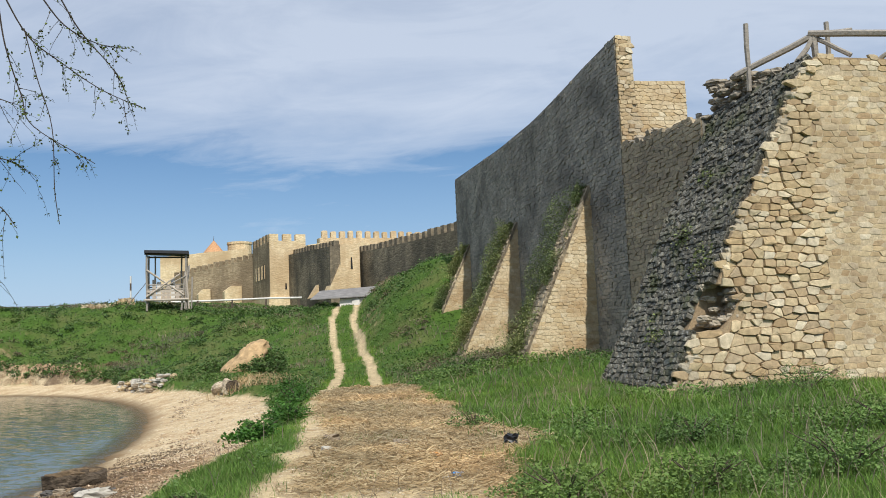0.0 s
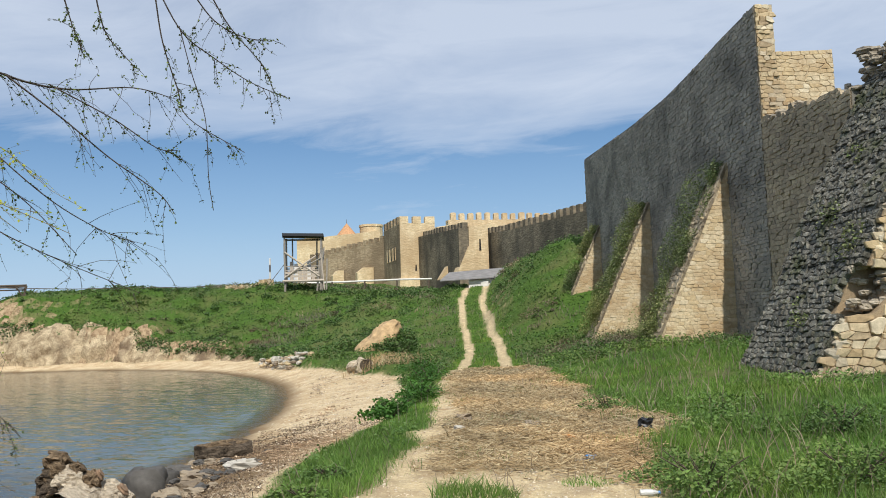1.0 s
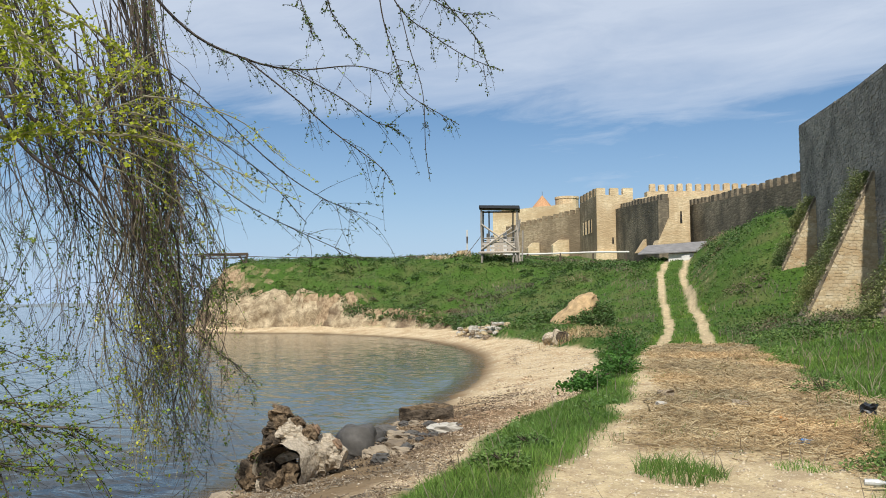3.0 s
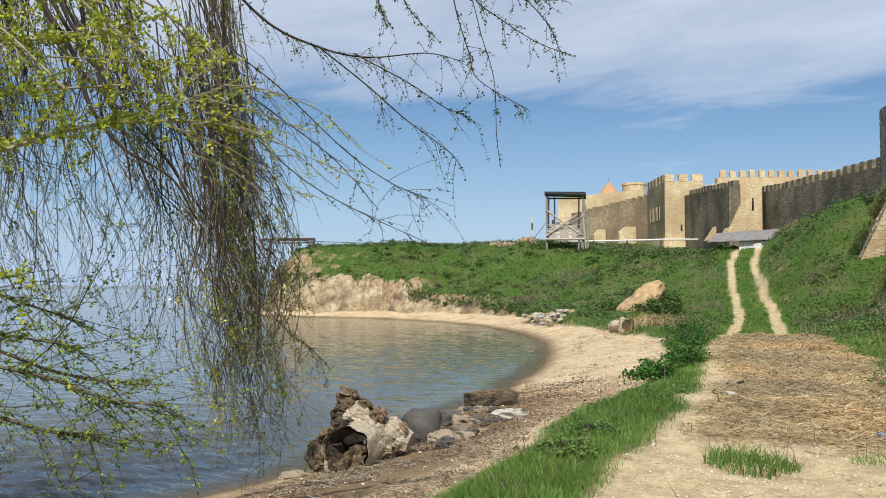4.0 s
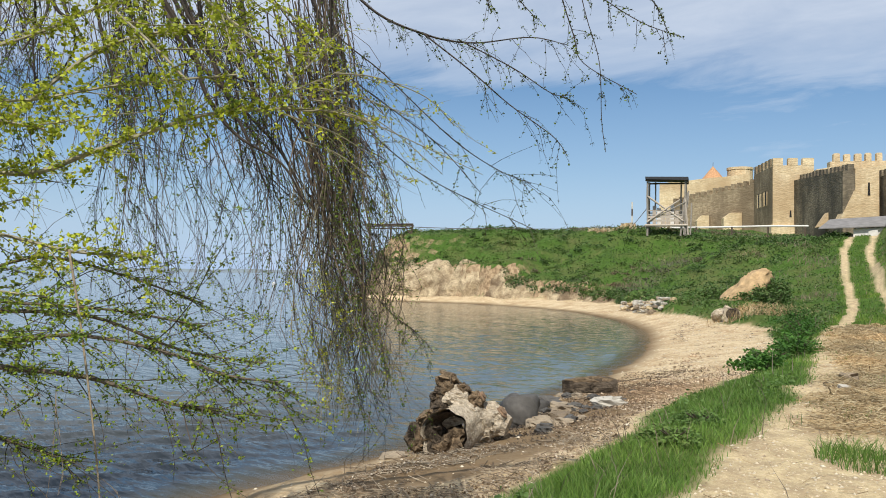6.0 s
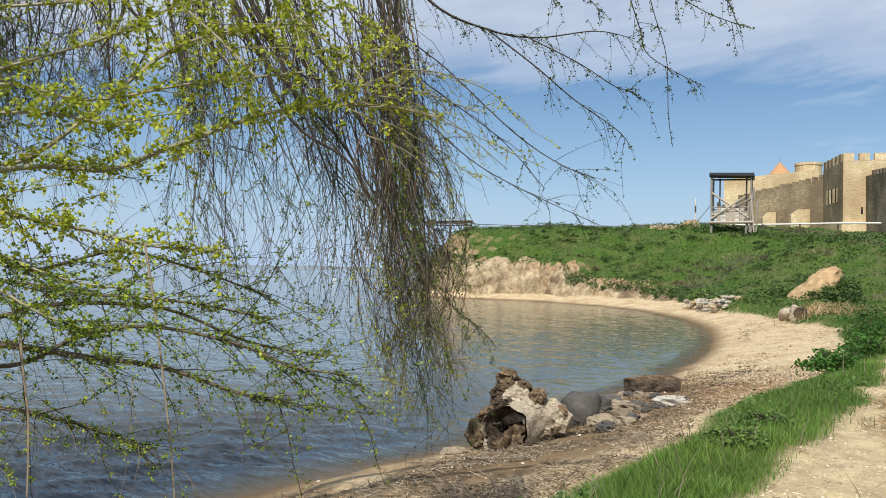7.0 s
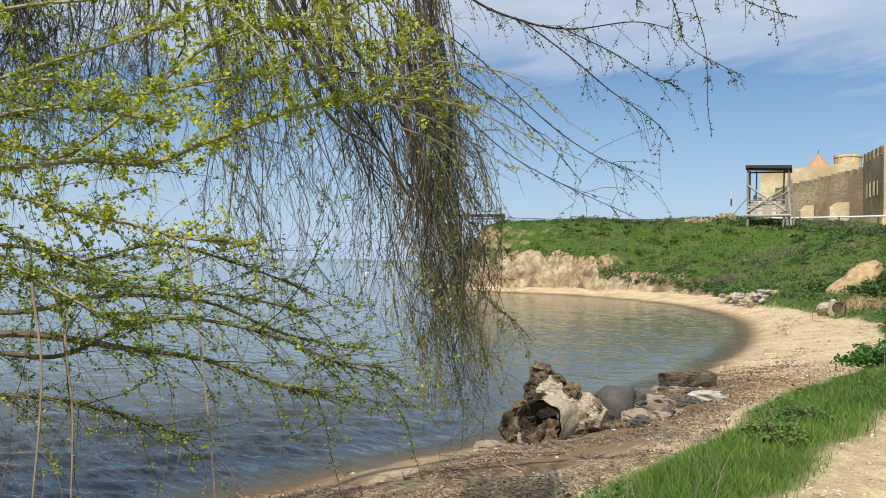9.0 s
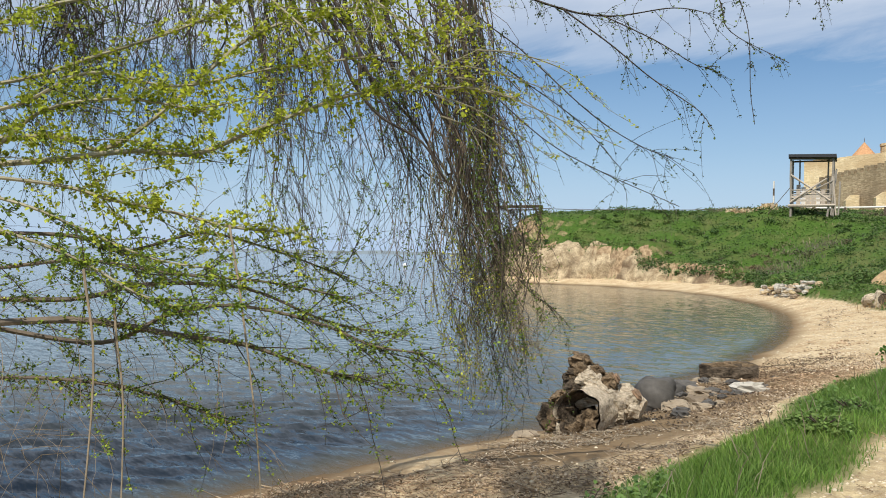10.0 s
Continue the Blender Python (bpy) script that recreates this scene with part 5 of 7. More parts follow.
# dry reeds over the bare strip
x, y, r = strewn(230000, 4.2, 31, -8, 40)
z, sd, se, bare, clear = zone_at(x, y)
reeds = ground_zones(x, y)[1][2]
ok = np.maximum(reeds, 0.006 * (bare > 0.5)) * (y < 31) > gen.random(len(x)) * 0.9
x, y, z, r = x[ok], y[ok], z[ok], r[ok]
k = len(x)
a, tip = gen.uniform(0, 2 * np.pi, k), gen.normal(0, 0.22, k)
half = (gen.uniform(0.02, 0.07, k) * gen.choice([1, 1, 1, 1, 1.9], k))[:, None]
way = np.stack([np.cos(a) * np.cos(tip), np.sin(a) * np.cos(tip), np.sin(tip)], -1)
side = np.stack([-np.sin(a), np.cos(a), 0 * a], -1) * (gen.uniform(0.0015, 0.0035, k) + 0.0002 * r)[:, None]
heap_z = np.maximum(0, lattice(x * 1.1, y * 1.1, 91) + 0.5 * lattice(x * 2.7, y * 2.7, 92)) * 0.13 * reeds[ok]
mid = np.stack([x, y, z + heap_z * gen.random(k) + gen.uniform(0.0, 0.05, k) + np.abs(np.sin(tip)) * half[:, 0]], -1)
lift = np.array([0, 0, 1.0]) * np.linalg.norm(side, axis=1)[:, None] * 1.2
reed = np.stack([mid - way * half - side, mid - way * half + side, mid - way * half + lift, mid + way * half - side, mid + way * half + side, mid + way * half + lift], 1)
many("dry_reeds", reed, [(0, 3, 5), (0, 5, 2), (1, 2, 5), (1, 5, 4), (0, 1, 4), (0, 4, 3)], straw, "washed-up dry reed stalks matted over the bare ground", "reed litter")

# shells and pebbles on the beach, brown wrack along the tide line
pebble = stone_material("beach_pebble", [(0.62, 0.50, 0.33), (0.72, 0.62, 0.45), (0.42, 0.30, 0.17), (0.78, 0.70, 0.54), (0.28, 0.20, 0.125)], (0.3, 0.22, 0.13), grime=0.2)
OCTA = np.array([(1, 0, 0), (0, 1, 0), (-1, 0, 0), (0, -1, 0), (0, 0, 1), (0, 0, -0.4)], float)
OCTA_F = [(0, 1, 4), (1, 2, 4), (2, 3, 4), (3, 0, 4), (1, 0, 5), (2, 1, 5), (3, 2, 5), (0, 3, 5)]


def pebbles(x, y, z, size):
    k = len(x)
    a = gen.uniform(0, 2 * np.pi, k)
    c, s0 = np.cos(a)[:, None], np.sin(a)[:, None]
    p = OCTA[None] * gen.uniform(0.6, 1.2, (k, 6, 1)) * size[:, None, None] * (1, 0.75, 0.5)
    return np.stack([p[..., 0] * c - p[..., 1] * s0 + x[:, None], p[..., 0] * s0 + p[..., 1] * c + y[:, None], p[..., 2] + z[:, None]], -1)


x, y, r = strewn(120000, 5, 60, 8, 80)
z, sd, se, bare, clear = zone_at(x, y)
ok = (sd > 0.35) & (se < 0.15) & (gen.random(len(x)) < 0.15 + 0.85 * ss(sd / 2.2)) & (lattice(x * 0.8, y * 0.8, 61) > -0.55) & ((y > 16) | (gen.random(len(x)) < 0.12))
x, y, z, r = x[ok], y[ok], z[ok], r[ok]
many("beach_pebbles", pebbles(x, y, z, gen.uniform(0.006, 0.022, len(x)) * gen.choice([1, 1, 1, 2.0], len(x)) + 0.0005 * r), OCTA_F, pebble, "pale shells and pebbles strewn over the sand", "pebbles")
x, y, r = strewn(240000, 4.5, 26, 15, 80)
z, sd, se, bare, clear = zone_at(x, y)
ok = (sd > 0.5) & (se < -0.05) & (y < 20) & (lattice(x * 0.9, y * 0.9, 62) + 0.6 * lattice(x * 2.4, y * 2.4, 63) > np.where(y > 10.3, -1.1, np.where(y > 8.6, -0.6, 0.02)))
x, y, z, r = x[ok], y[ok], z[ok], r[ok]
k = len(x)
wet_part = (np.abs(x + 6.6 + 0.22 * (y - 9.5)) + 0.5 * lattice(x * 1.3, y * 1.3, 66) < 0.95) & (y > 9.4) & (gen.random(k) < 0.93)
brown_wrack = leaf_material("brown_wrack", [(0.17, 0.11, 0.065), (0.27, 0.19, 0.115), (0.10, 0.07, 0.045), (0.46, 0.36, 0.24), (0.21, 0.145, 0.09), (0.66, 0.56, 0.42), (0.30, 0.215, 0.13)], 0.9, 0.0)
dark_wrack = leaf_material("wet_dark_wrack", [(0.10, 0.07, 0.045), (0.15, 0.105, 0.068), (0.06, 0.045, 0.032), (0.22, 0.165, 0.11), (0.12, 0.085, 0.06)], 0.85, 0.0)
at = np.stack([x, y, z + gen.uniform(0, 0.03, k)], -1)
size = gen.uniform(0.012, 0.05, k) * np.where(y < 9.4, 0.8, 1.0)
many("wrack", leaves(at[~wet_part], size[~wet_part], 0.3), LEAF, brown_wrack, "brown drift litter of bark and weed on the beach", "drift litter")
many("wet_wrack", leaves(at[wet_part], size[wet_part], 0.3), LEAF, dark_wrack, "dark damp drift litter among the beach rocks", "drift litter")
# broken sticks and reed ends lying in the drift litter
x, y, r = strewn(16000, 5, 17, 15, 70)
z, sd, se, bare, clear = zone_at(x, y)
ok = (sd > 0.4) & (se < 0.0) & (lattice(x * 0.9, y * 0.9, 62) + 0.6 * lattice(x * 2.4, y * 2.4, 63) > -0.3)
x, y, z = x[ok], y[ok], z[ok]
k = len(x)
a, tip = gen.uniform(0, 2 * np.pi, k), gen.normal(0, 0.16, k)
half = (gen.uniform(0.03, 0.09, k) * gen.choice([1, 1, 1, 2.0], k))[:, None]
way = np.stack([np.cos(a) * np.cos(tip), np.sin(a) * np.cos(tip), np.sin(tip)], -1)
side = np.stack([-np.sin(a), np.cos(a), 0 * a], -1) * gen.uniform(0.002, 0.006, k)[:, None]
mid = np.stack([x, y, z + 0.012 + np.abs(np.sin(tip)) * half[:, 0]], -1)
lift = np.array([0, 0, 1.0]) * np.linalg.norm(side, axis=1)[:, None] * 1.5
stick = np.stack([mid - way * half - side, mid - way * half + side, mid - way * half + lift, mid + way * half - side, mid + way * half + side, mid + way * half + lift], 1)
many("drift_sticks", stick, [(0, 3, 5), (0, 5, 2), (1, 2, 5), (1, 5, 4), (0, 1, 4), (0, 4, 3)], leaf_material("drift_stick", [(0.10, 0.07, 0.045), (0.30, 0.22, 0.14), (0.46, 0.37, 0.25), (0.17, 0.12, 0.08)], 0.9, 0.0), "broken sticks and reed ends in the drift litter", "drift litter")
x, y, r = strewn(60000, 20, 60, 8, 40)
z, sd, se, bare, clear = zone_at(x, y)
ok = (sd > 0.9) & (se < -0.2) & (lattice(sd * 1.6, y * 0.25, 64) + 0.7 * lattice(x * 1.7, y * 1.7, 65) > 0.35)
x, y, z, r = x[ok], y[ok], z[ok], r[ok]
many("tide_litter", leaves(np.stack([x, y, z + 0.01], -1), gen.uniform(0.03, 0.09, len(x)), 0.2), LEAF, brown_wrack, "thin lines of brown litter left by high water", "drift litter")
x, y, r = strewn(26000, 4, 18, -8, 48)
z, sd, se, bare, clear = zone_at(x, y)
ok = bare > 0.6
many("path_gravel", pebbles(x[ok], y[ok], z[ok], gen.uniform(0.004, 0.02, ok.sum()) * gen.choice([1, 1, 1, 1, 1.8], ok.sum())), OCTA_F, pebble, "small pale stones and shell bits on the dirt path", "gravel")


def shrub(name, x, y, wide, high, count, size, label, mat=None, group=""):
    """A leafy plant: stems and a crown of leaves."""
    zb = ground_z(x, y)
    t = thing(name, (x, y, zb), label, "shrub", group)
    stems = Form()
    for i in range(9):
        a, q = gen.uniform(0, 6.28), gen.uniform(0.1, 0.45)
        stems.tube([(x, y, zb - 0.05), (x + math.cos(a) * wide * q * 0.5, y + math.sin(a) * wide * q * 0.5, zb + high * 0.5), (x + math.cos(a) * wide * q, y + math.sin(a) * wide * q, zb + high * 0.85)], [0.012, 0.009, 0.004], 4)
    part("stem", stems, brown_wood, t)
    a, q, h = gen.uniform(0, 6.28, count), np.sqrt(gen.random(count)) * wide / 2, gen.random(count) ** 0.6
    lump = 1 + 0.3 * np.sin(a * 3 + x) + 0.2 * np.sin(a * 7)
    top = high * np.sqrt(np.clip(1 - (q / (wide / 2)) ** 2 * 0.8, 0.05, 1)) * (0.8 + 0.3 * np.sin(q * 9 + a * 2))
    at = np.stack([x + np.cos(a) * q * lump, y + np.sin(a) * q * lump, zb + top * (0.15 + 0.85 * h)], -1)
    me = many(name, leaves(at, gen.uniform(0.6, 1.3, count) * size), LEAF, mat or bush_green, "", "")
    part("crown", me, None, t)
    return t


for x, y, wd, h, k in ((-5.05, 15.6, 1.1, 0.45, 1300), (-5.35, 17.0, 0.8, 0.4, 700), (-5.55, 19.6, 1.2, 0.6, 1200), (-6.4, 22.5, 1.1, 0.5, 900), (-7.3, 26.8, 1.4, 0.7, 1200), (-8.3, 29.6, 1.5, 0.8, 1200)):
    shrub("beach_shrub", x, y, wd, h, k, 0.075, "dark green leafy weed bush at the beach edge", group="weed bushes at the beach edge")
for x, y, wd, h, k in ((0.35, 8.5, 1.3, 0.38, 1500), (1.7, 8.6, 1.5, 0.4, 1500), (-0.9, 15.0, 0.9, 0.4, 600), (3.4, 9.6, 1.5, 0.45, 1400), (2.3, 12.3, 1.2, 0.4, 900), (5.0, 12.4, 1.6, 0.5, 1300), (5.9, 18.6, 1.8, 0.55, 1100), (-3.35, 7.5, 0.55, 0.15, 600), (-3.55, 8.7, 0.5, 0.15, 500)):
    shrub("meadow_shrub", x, y, wd, h, int(k * 1.7), 0.042, "low leafy green weed clump in the meadow", clump_green, "weed clumps in the meadow")

for x, y, wd, h, k in ((-15.6, 50.6, 2.6, 1.5, 1500), (-16.8, 51.0, 2.2, 1.3, 1100), (-14.6, 48.4, 2.0, 1.1, 1000), (-18.9, 50.6, 1.8, 0.8, 700), (-14.2, 47.2, 2.0, 0.8, 800), (-15.2, 47.6, 1.8, 0.7, 800)):
    shrub("bank_shrub", x, y, wd, h, k, 0.16, "green weed bush on the bank beside bare earth", weed_green, "weed bushes on the bank")

# weeds on the sloping backs of the buttresses
def slope_weeds(name, n0, z0, n1, z1, u0, u1, count, size, level, seed, label, bushy=0.6):
    k = gen.random(count)
    u = gen.uniform(u0, u1, count)
    n, z = n0 + (n1 - n0) * k, z0 + (z1 - z0) * k
    ok = lattice(k * 6 + seed, u * 1.1 + seed, seed) + 0.5 * lattice(k * 17, u * 3, seed + 1) > level + 0.25
    n, z, u, k = n[ok], z[ok], u[ok], k[ok]
    off = 0.04 + gen.random(len(n)) ** 1.5 * bushy * (0.8 + 0.7 * lattice(k * 9 + seed, u * 2.0, seed + 2))
    n = n + off * 0.9
    z = z + off * 0.4
    at = np.stack([WO[0] + WN[0] * n + WU[0] * u, WO[1] + WN[1] * n + WU[1] * u, z], -1)
    return many(name, leaves(at, gen.uniform(0.7, 1.4, len(n)) * size), LEAF, moss_leaf, label, "weeds")


slope_weeds("buttress_weeds", 3.1, 0.85, 0.0, 7.5, 4.0, 5.7, 22000, 0.06, -0.4, 71, "green weeds sprouting on a buttress slope")
slope_weeds("buttress_weeds", 3.1, 0.9, 0.0, 7.5, 13.8, 15.4, 18000, 0.065, -0.45, 73, "green weeds sprouting on a buttress slope")
slope_weeds("buttress_weeds", 2.2, 3.0, 0.0, 7.5, 24.0, 25.5, 10000, 0.075, -0.35, 75, "green weeds sprouting on a buttress slope")
slope_weeds("buttress_weeds", 3.3, 0.5, 0.6, 5.9, -8.6, -5.2, 9000, 0.07, 0.32, 77, "mossy weeds in patches on the great buttress slope", 0.26)

# greenery hanging over the cliff's edge
rim = np.array(cliff_strip().v).reshape(-1, 18, 3)
k = 26000
i, j = gen.integers(0, len(rim), k), gen.integers(5, 18, k)
at = rim[i, j] + gen.normal(0, 0.14, (k, 3))
drape = 0.62 + 0.30 * lattice(rim[i, j, 0] * 0.35, rim[i, j, 1] * 0.35, 81) + 0.22 * lattice(rim[i, j, 0] * 1.3, rim[i, j, 1] * 1.3, 82) + 0.16 * ss((-rim[i, j, 0] - 40) / 3)
ok = j / 17.0 > drape
at = at[ok] + np.array((0, 0, 0.12))
many("cliff_weeds", leaves(at, gen.uniform(0.12, 0.24, len(at))), LEAF, weed_green, "green weeds draping over the cliff edge", "weeds")

# ---- driftwood, rocks and rubbish ----
def driftwood(name, dark, light):
    """Weathered wood: streaked grain, rot pockets and cracks."""
    m, n, p, where = material(name)
    long = n.node("ShaderNodeMapping", Vector=where, Rotation=(0.2, -0.4, 0.66), Scale=(2.2, 11.0, 11.0)).outputs[0]
    grain, rot = n.noise(2.2, long, 6.0, 0.7, 0.6), n.noise(3.2, where, 5.0, 0.65)
    c = n.mix(n.ramp(grain, [(0.36, 0.0), (0.62, 1.0)]), dark, light)
    c = n.mix(n.ramp(rot, [(0.54, 0.0), (0.66, 0.8)]), c, tuple(v * 0.35 for v in dark))
    n.put(p, "Base_Color", c)
    n.put(p, "Roughness", 0.9)
    n.put(p, "Specular_IOR_Level", 0.15)
    n.put(p, "Normal", n.bump(n.math("ADD", grain, n.math("MULTIPLY", rot, 1.5)), 1.0, 0.07))
    return m


drift = driftwood("bleached_driftwood", (0.40, 0.32, 0.225), (0.72, 0.62, 0.47))
drift_brown = driftwood("weathered_brown_driftwood", (0.08, 0.056, 0.035), (0.30, 0.215, 0.13))
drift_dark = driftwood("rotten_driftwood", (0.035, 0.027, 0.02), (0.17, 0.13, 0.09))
cut_end = plain("broken_wood_end", (0.21, 0.135, 0.08), 0.9, 0.4, 12.0, 0.5)
wet_rock = stone_material("wet_dark_rock", [(0.080, 0.076, 0.070), (0.115, 0.106, 0.094), (0.060, 0.056, 0.050)], (0.038, 0.034, 0.029), single=True, rough=0.65)
tan_rock = stone_material("tan_beach_rock", [(0.27, 0.21, 0.145), (0.34, 0.28, 0.20), (0.21, 0.165, 0.115)], (0.12, 0.09, 0.06), single=True)
white_rock = stone_material("pale_beach_rock", [(0.44, 0.41, 0.35), (0.50, 0.46, 0.39)], (0.30, 0.265, 0.205), single=True)


def gnarl(form, pts, radii, sides=12, seed=0.0, rag=0.16, closed=True):
    """A knobbly wooden limb."""
    pts = [Vector(p) for p in pts]
    fine = []
    for i in range(len(pts) - 1):
        for k in range(6):
            fine.append((pts[i].lerp(pts[i + 1], k / 6), radii[i] + (radii[i + 1] - radii[i]) * k / 6))
    fine.append((pts[-1], radii[-1]))
    rings = []
    for i, (p, r0) in enumerate(fine):
        a = (fine[min(i + 1, len(fine) - 1)][0] - fine[max(i - 1, 0)][0]).normalized()
        s0 = a.cross(Vector((0.31, 0.27, 0.9))).normalized()
        o = s0.cross(a)
        for j in range(sides):
            q = 2 * math.pi * j / sides
            k = 1 + rag * noise.noise(Vector((math.cos(q) * 1.5, math.sin(q) * 1.5, i * 0.3 + seed))) * 2 + rag * 0.9 * noise.noise(Vector((math.cos(q) * 4.0, math.sin(q) * 4.0, i * 0.5 + seed))) + rag * 0.8 * noise.noise(Vector((math.cos(q) * 8.0, math.sin(q) * 8.0, i * 0.9 + seed * 2)))
            rings.append(p + (s0 * math.cos(q) + o * math.sin(q)) * r0 * k)
    m0 = len(fine)
    faces = [(i * sides + j, i * sides + (j + 1) % sides, (i + 1) * sides + (j + 1) % sides, (i + 1) * sides + j) for i in range(m0 - 1) for j in range(sides)]
    if closed:
        faces += [tuple(range(sides))[::-1], tuple(range((m0 - 1) * sides, m0 * sides))]
    form.add(rings, faces)
    return form


def stump():
    c = Vector((-7.15, 9.35, ground_z(-7.15, 9.35) - 0.06))
    t = thing("driftwood_stump", c, "bleached hollow tree stump with broken root stubs on the beach", "stump")
    right, away = Vector((0.79, 0.61, 0)), Vector((-0.61, 0.79, 0))

    def at(x, y, z):
        return c + right * x + away * y + UP * z

    def hull(x0, x1, tilt, ra, rb, inner=False):
        """A ragged hollow trunk length with a torn mouth."""
        f, rings, sides = Form(), 14, 36
        for i in range(rings + 1):
            t = i / rings
            for j in range(sides):
                q = 2 * math.pi * j / sides
                d0 = Vector((math.cos(q), math.sin(q), 0))
                ridge = 1 + 0.16 * noise.noise(d0 * 1.3 + Vector((0, 0, t * 1.2 + 3))) + 0.12 * noise.noise(d0 * 3.4 + Vector((5, 0, t * 1.6))) + 0.05 * noise.noise(d0 * 8 + Vector((0, 9, t * 5)))
                r0 = (ra + (rb - ra) * t) * ridge * (1.0 if not inner else 0.88)
                lip = 0.16 * noise.noise(d0 * 2.2 + Vector((1, 7, 0))) * (1 - t) ** 2 + (0.03 if inner else 0.0)
                along = x0 + (x1 - x0) * t + lip
                mid_z = 0.26 + tilt * t
                f.v.append(at(along * 0.55 - 0.06 + d0.x * r0 * 0.88, along * 0.80 - d0.x * r0 * 0.36, mid_z + d0.y * r0))
        f.f = [(i * sides + j, i * sides + (j + 1) % sides, (i + 1) * sides + (j + 1) % sides, (i + 1) * sides + j) for i in range(rings) for j in range(sides)]
        return f

    part("body", hull(-0.46, 0.42, 0.12, 0.37, 0.27), drift, t, smooth=True)
    # Inner shell in dark wood: rot, and the hollow's shade put into the colour.
    part("hollow", hull(-0.46, 0.12, 0.10, 0.37, 0.10, True), drift_dark, t, "rotten hollow inside, its shade put into a dark colour", smooth=True)
    part("rotten_core", gnarl(Form(), [at(-0.30, -0.36, 0.0), at(-0.20, -0.27, 0.16), at(-0.02, -0.16, 0.30)], [0.15, 0.13, 0.09], 20, 7.0, 0.5), drift_brown, t)
    stubs = []
    for pts, rad, mat, rag in (
        ([(0.12, 0.20, 0.34), (0.40, 0.15, 0.38), (0.60, 0.08, 0.31)], [0.31, 0.25, 0.14], drift, 0.16),
        ([(0.36, 0.10, 0.40), (0.44, 0.05, 0.49), (0.50, 0.0, 0.55)], [0.17, 0.12, 0.08], drift, 0.2),
        ([(-0.02, 0.10, 0.38), (-0.12, 0.14, 0.66), (-0.22, 0.18, 0.86)], [0.29, 0.18, 0.10], drift, 0.2),
        ([(0.0, 0.12, 0.52), (0.12, 0.10, 0.68), (0.22, 0.06, 0.75)], [0.16, 0.10, 0.08], drift_brown, 0.3),
        ([(-0.25, 0.22, 0.72), (-0.28, 0.22, 0.92), (-0.25, 0.22, 1.06)], [0.12, 0.14, 0.11], drift_brown, 0.3),
        ([(-0.30, 0.24, 0.45), (-0.36, 0.26, 0.66), (-0.38, 0.24, 0.86)], [0.20, 0.14, 0.07], drift_dark, 0.35),
        ([(-0.08, 0.20, 0.60), (-0.05, 0.18, 0.80), (0.02, 0.16, 0.88)], [0.14, 0.11, 0.06], drift_brown, 0.35),
        ([(-0.34, 0.15, 0.34), (-0.54, 0.15, 0.38), (-0.61, 0.12, 0.50)], [0.22, 0.15, 0.07], drift_brown, 0.4),
        ([(-0.36, 0.12, 0.20), (-0.60, 0.10, 0.20), (-0.82, 0.02, 0.08)], [0.24, 0.16, 0.07], drift_dark, 0.4),
        ([(-0.48, 0.0, 0.16), (-0.62, -0.05, 0.12), (-0.74, -0.1, 0.03)], [0.16, 0.11, 0.06], drift_brown, 0.4),
    ):
        stub = part("root_stub", gnarl(Form(), [at(*p) for p in pts], rad, 26, pts[0][0] * 9, rag * 1.25), mat, t)
        stubs.append(stub)
    for own, p, q, r0 in ((3, (0.21, 0.06, 0.745), (0.26, 0.045, 0.775), 0.07), (1, (0.495, 0.0, 0.545), (0.53, -0.02, 0.575), 0.08)):
        part("broken_end", gnarl(Form(), [at(*p), at(*q)], [r0, r0 * 0.75], 11, 2.0, 0.3), cut_end, stubs[own], "torn brown wood end")


stump()


def rock(x, y, sx, sy, sz, mat, label, turn=0.0, sink=0.05, group="rocks by the water", rag=0.5):
    verts, faces = boulder(rng, sx, sy, sz, rag, 9, 13)
    ob = whole("rock", Form().add(verts, faces), mat, label, "rock", group, smooth=rag < 0.4)
    ob.matrix_world = Matrix.Translation((x, y, ground_z(x, y) - sink)) @ Matrix.Rotation(turn, 4, "Z")
    return ob


rock(-7.3, 11.0, 0.58, 0.6, 0.62, wet_rock, "dark wet boulder beside the driftwood stump", 0.4, rag=0.3)
rock(-8.1, 12.6, 0.6, 0.5, 0.35, wet_rock, "dark wet boulder at the water's edge", 1.0, rag=0.3)
rock(-8.45, 13.6, 0.7, 0.5, 0.28, wet_rock, "flat dark wet rock at the water's edge", 0.2)
rock(-6.95, 13.25, 0.55, 0.36, 0.26, white_rock, "pale whitish rock on the drift litter", 0.5)
rock(-6.8, 10.75, 0.44, 0.32, 0.2, tan_rock, "flat tan rock half sunk in drift litter", 0.3)
rock(-6.5, 10.95, 0.34, 0.26, 0.16, tan_rock, "flat tan rock half sunk in drift litter", 1.3)
rock(-7.25, 12.3, 0.5, 0.4, 0.2, tan_rock, "flat tan rock half sunk in drift litter", 2.0)
rock(-7.8, 13.0, 0.45, 0.35, 0.18, tan_rock, "flat tan rock half sunk in drift litter", 0.0)
rock(-7.0, 11.7, 0.38, 0.34, 0.2, tan_rock, "flat tan rock half sunk in drift litter", 0.9)
rock(-7.7, 8.45, 0.34, 0.28, 0.14, tan_rock, "small worn rock near the waterline", 0.9)
for k in range(64):
    y = rng.uniform(9.8, 15.6)
    x = -6.0 - 0.16 * (y - 9.5) - rng.uniform(0.2, 1.9)
    q = rng.uniform(0.1, 0.28)
    rock(x, y, q, q * 0.8, q * 0.5, rng.choice([tan_rock, wet_rock, wet_rock]), "small worn rock among the drift litter", rng.uniform(0, 6), 0.03)
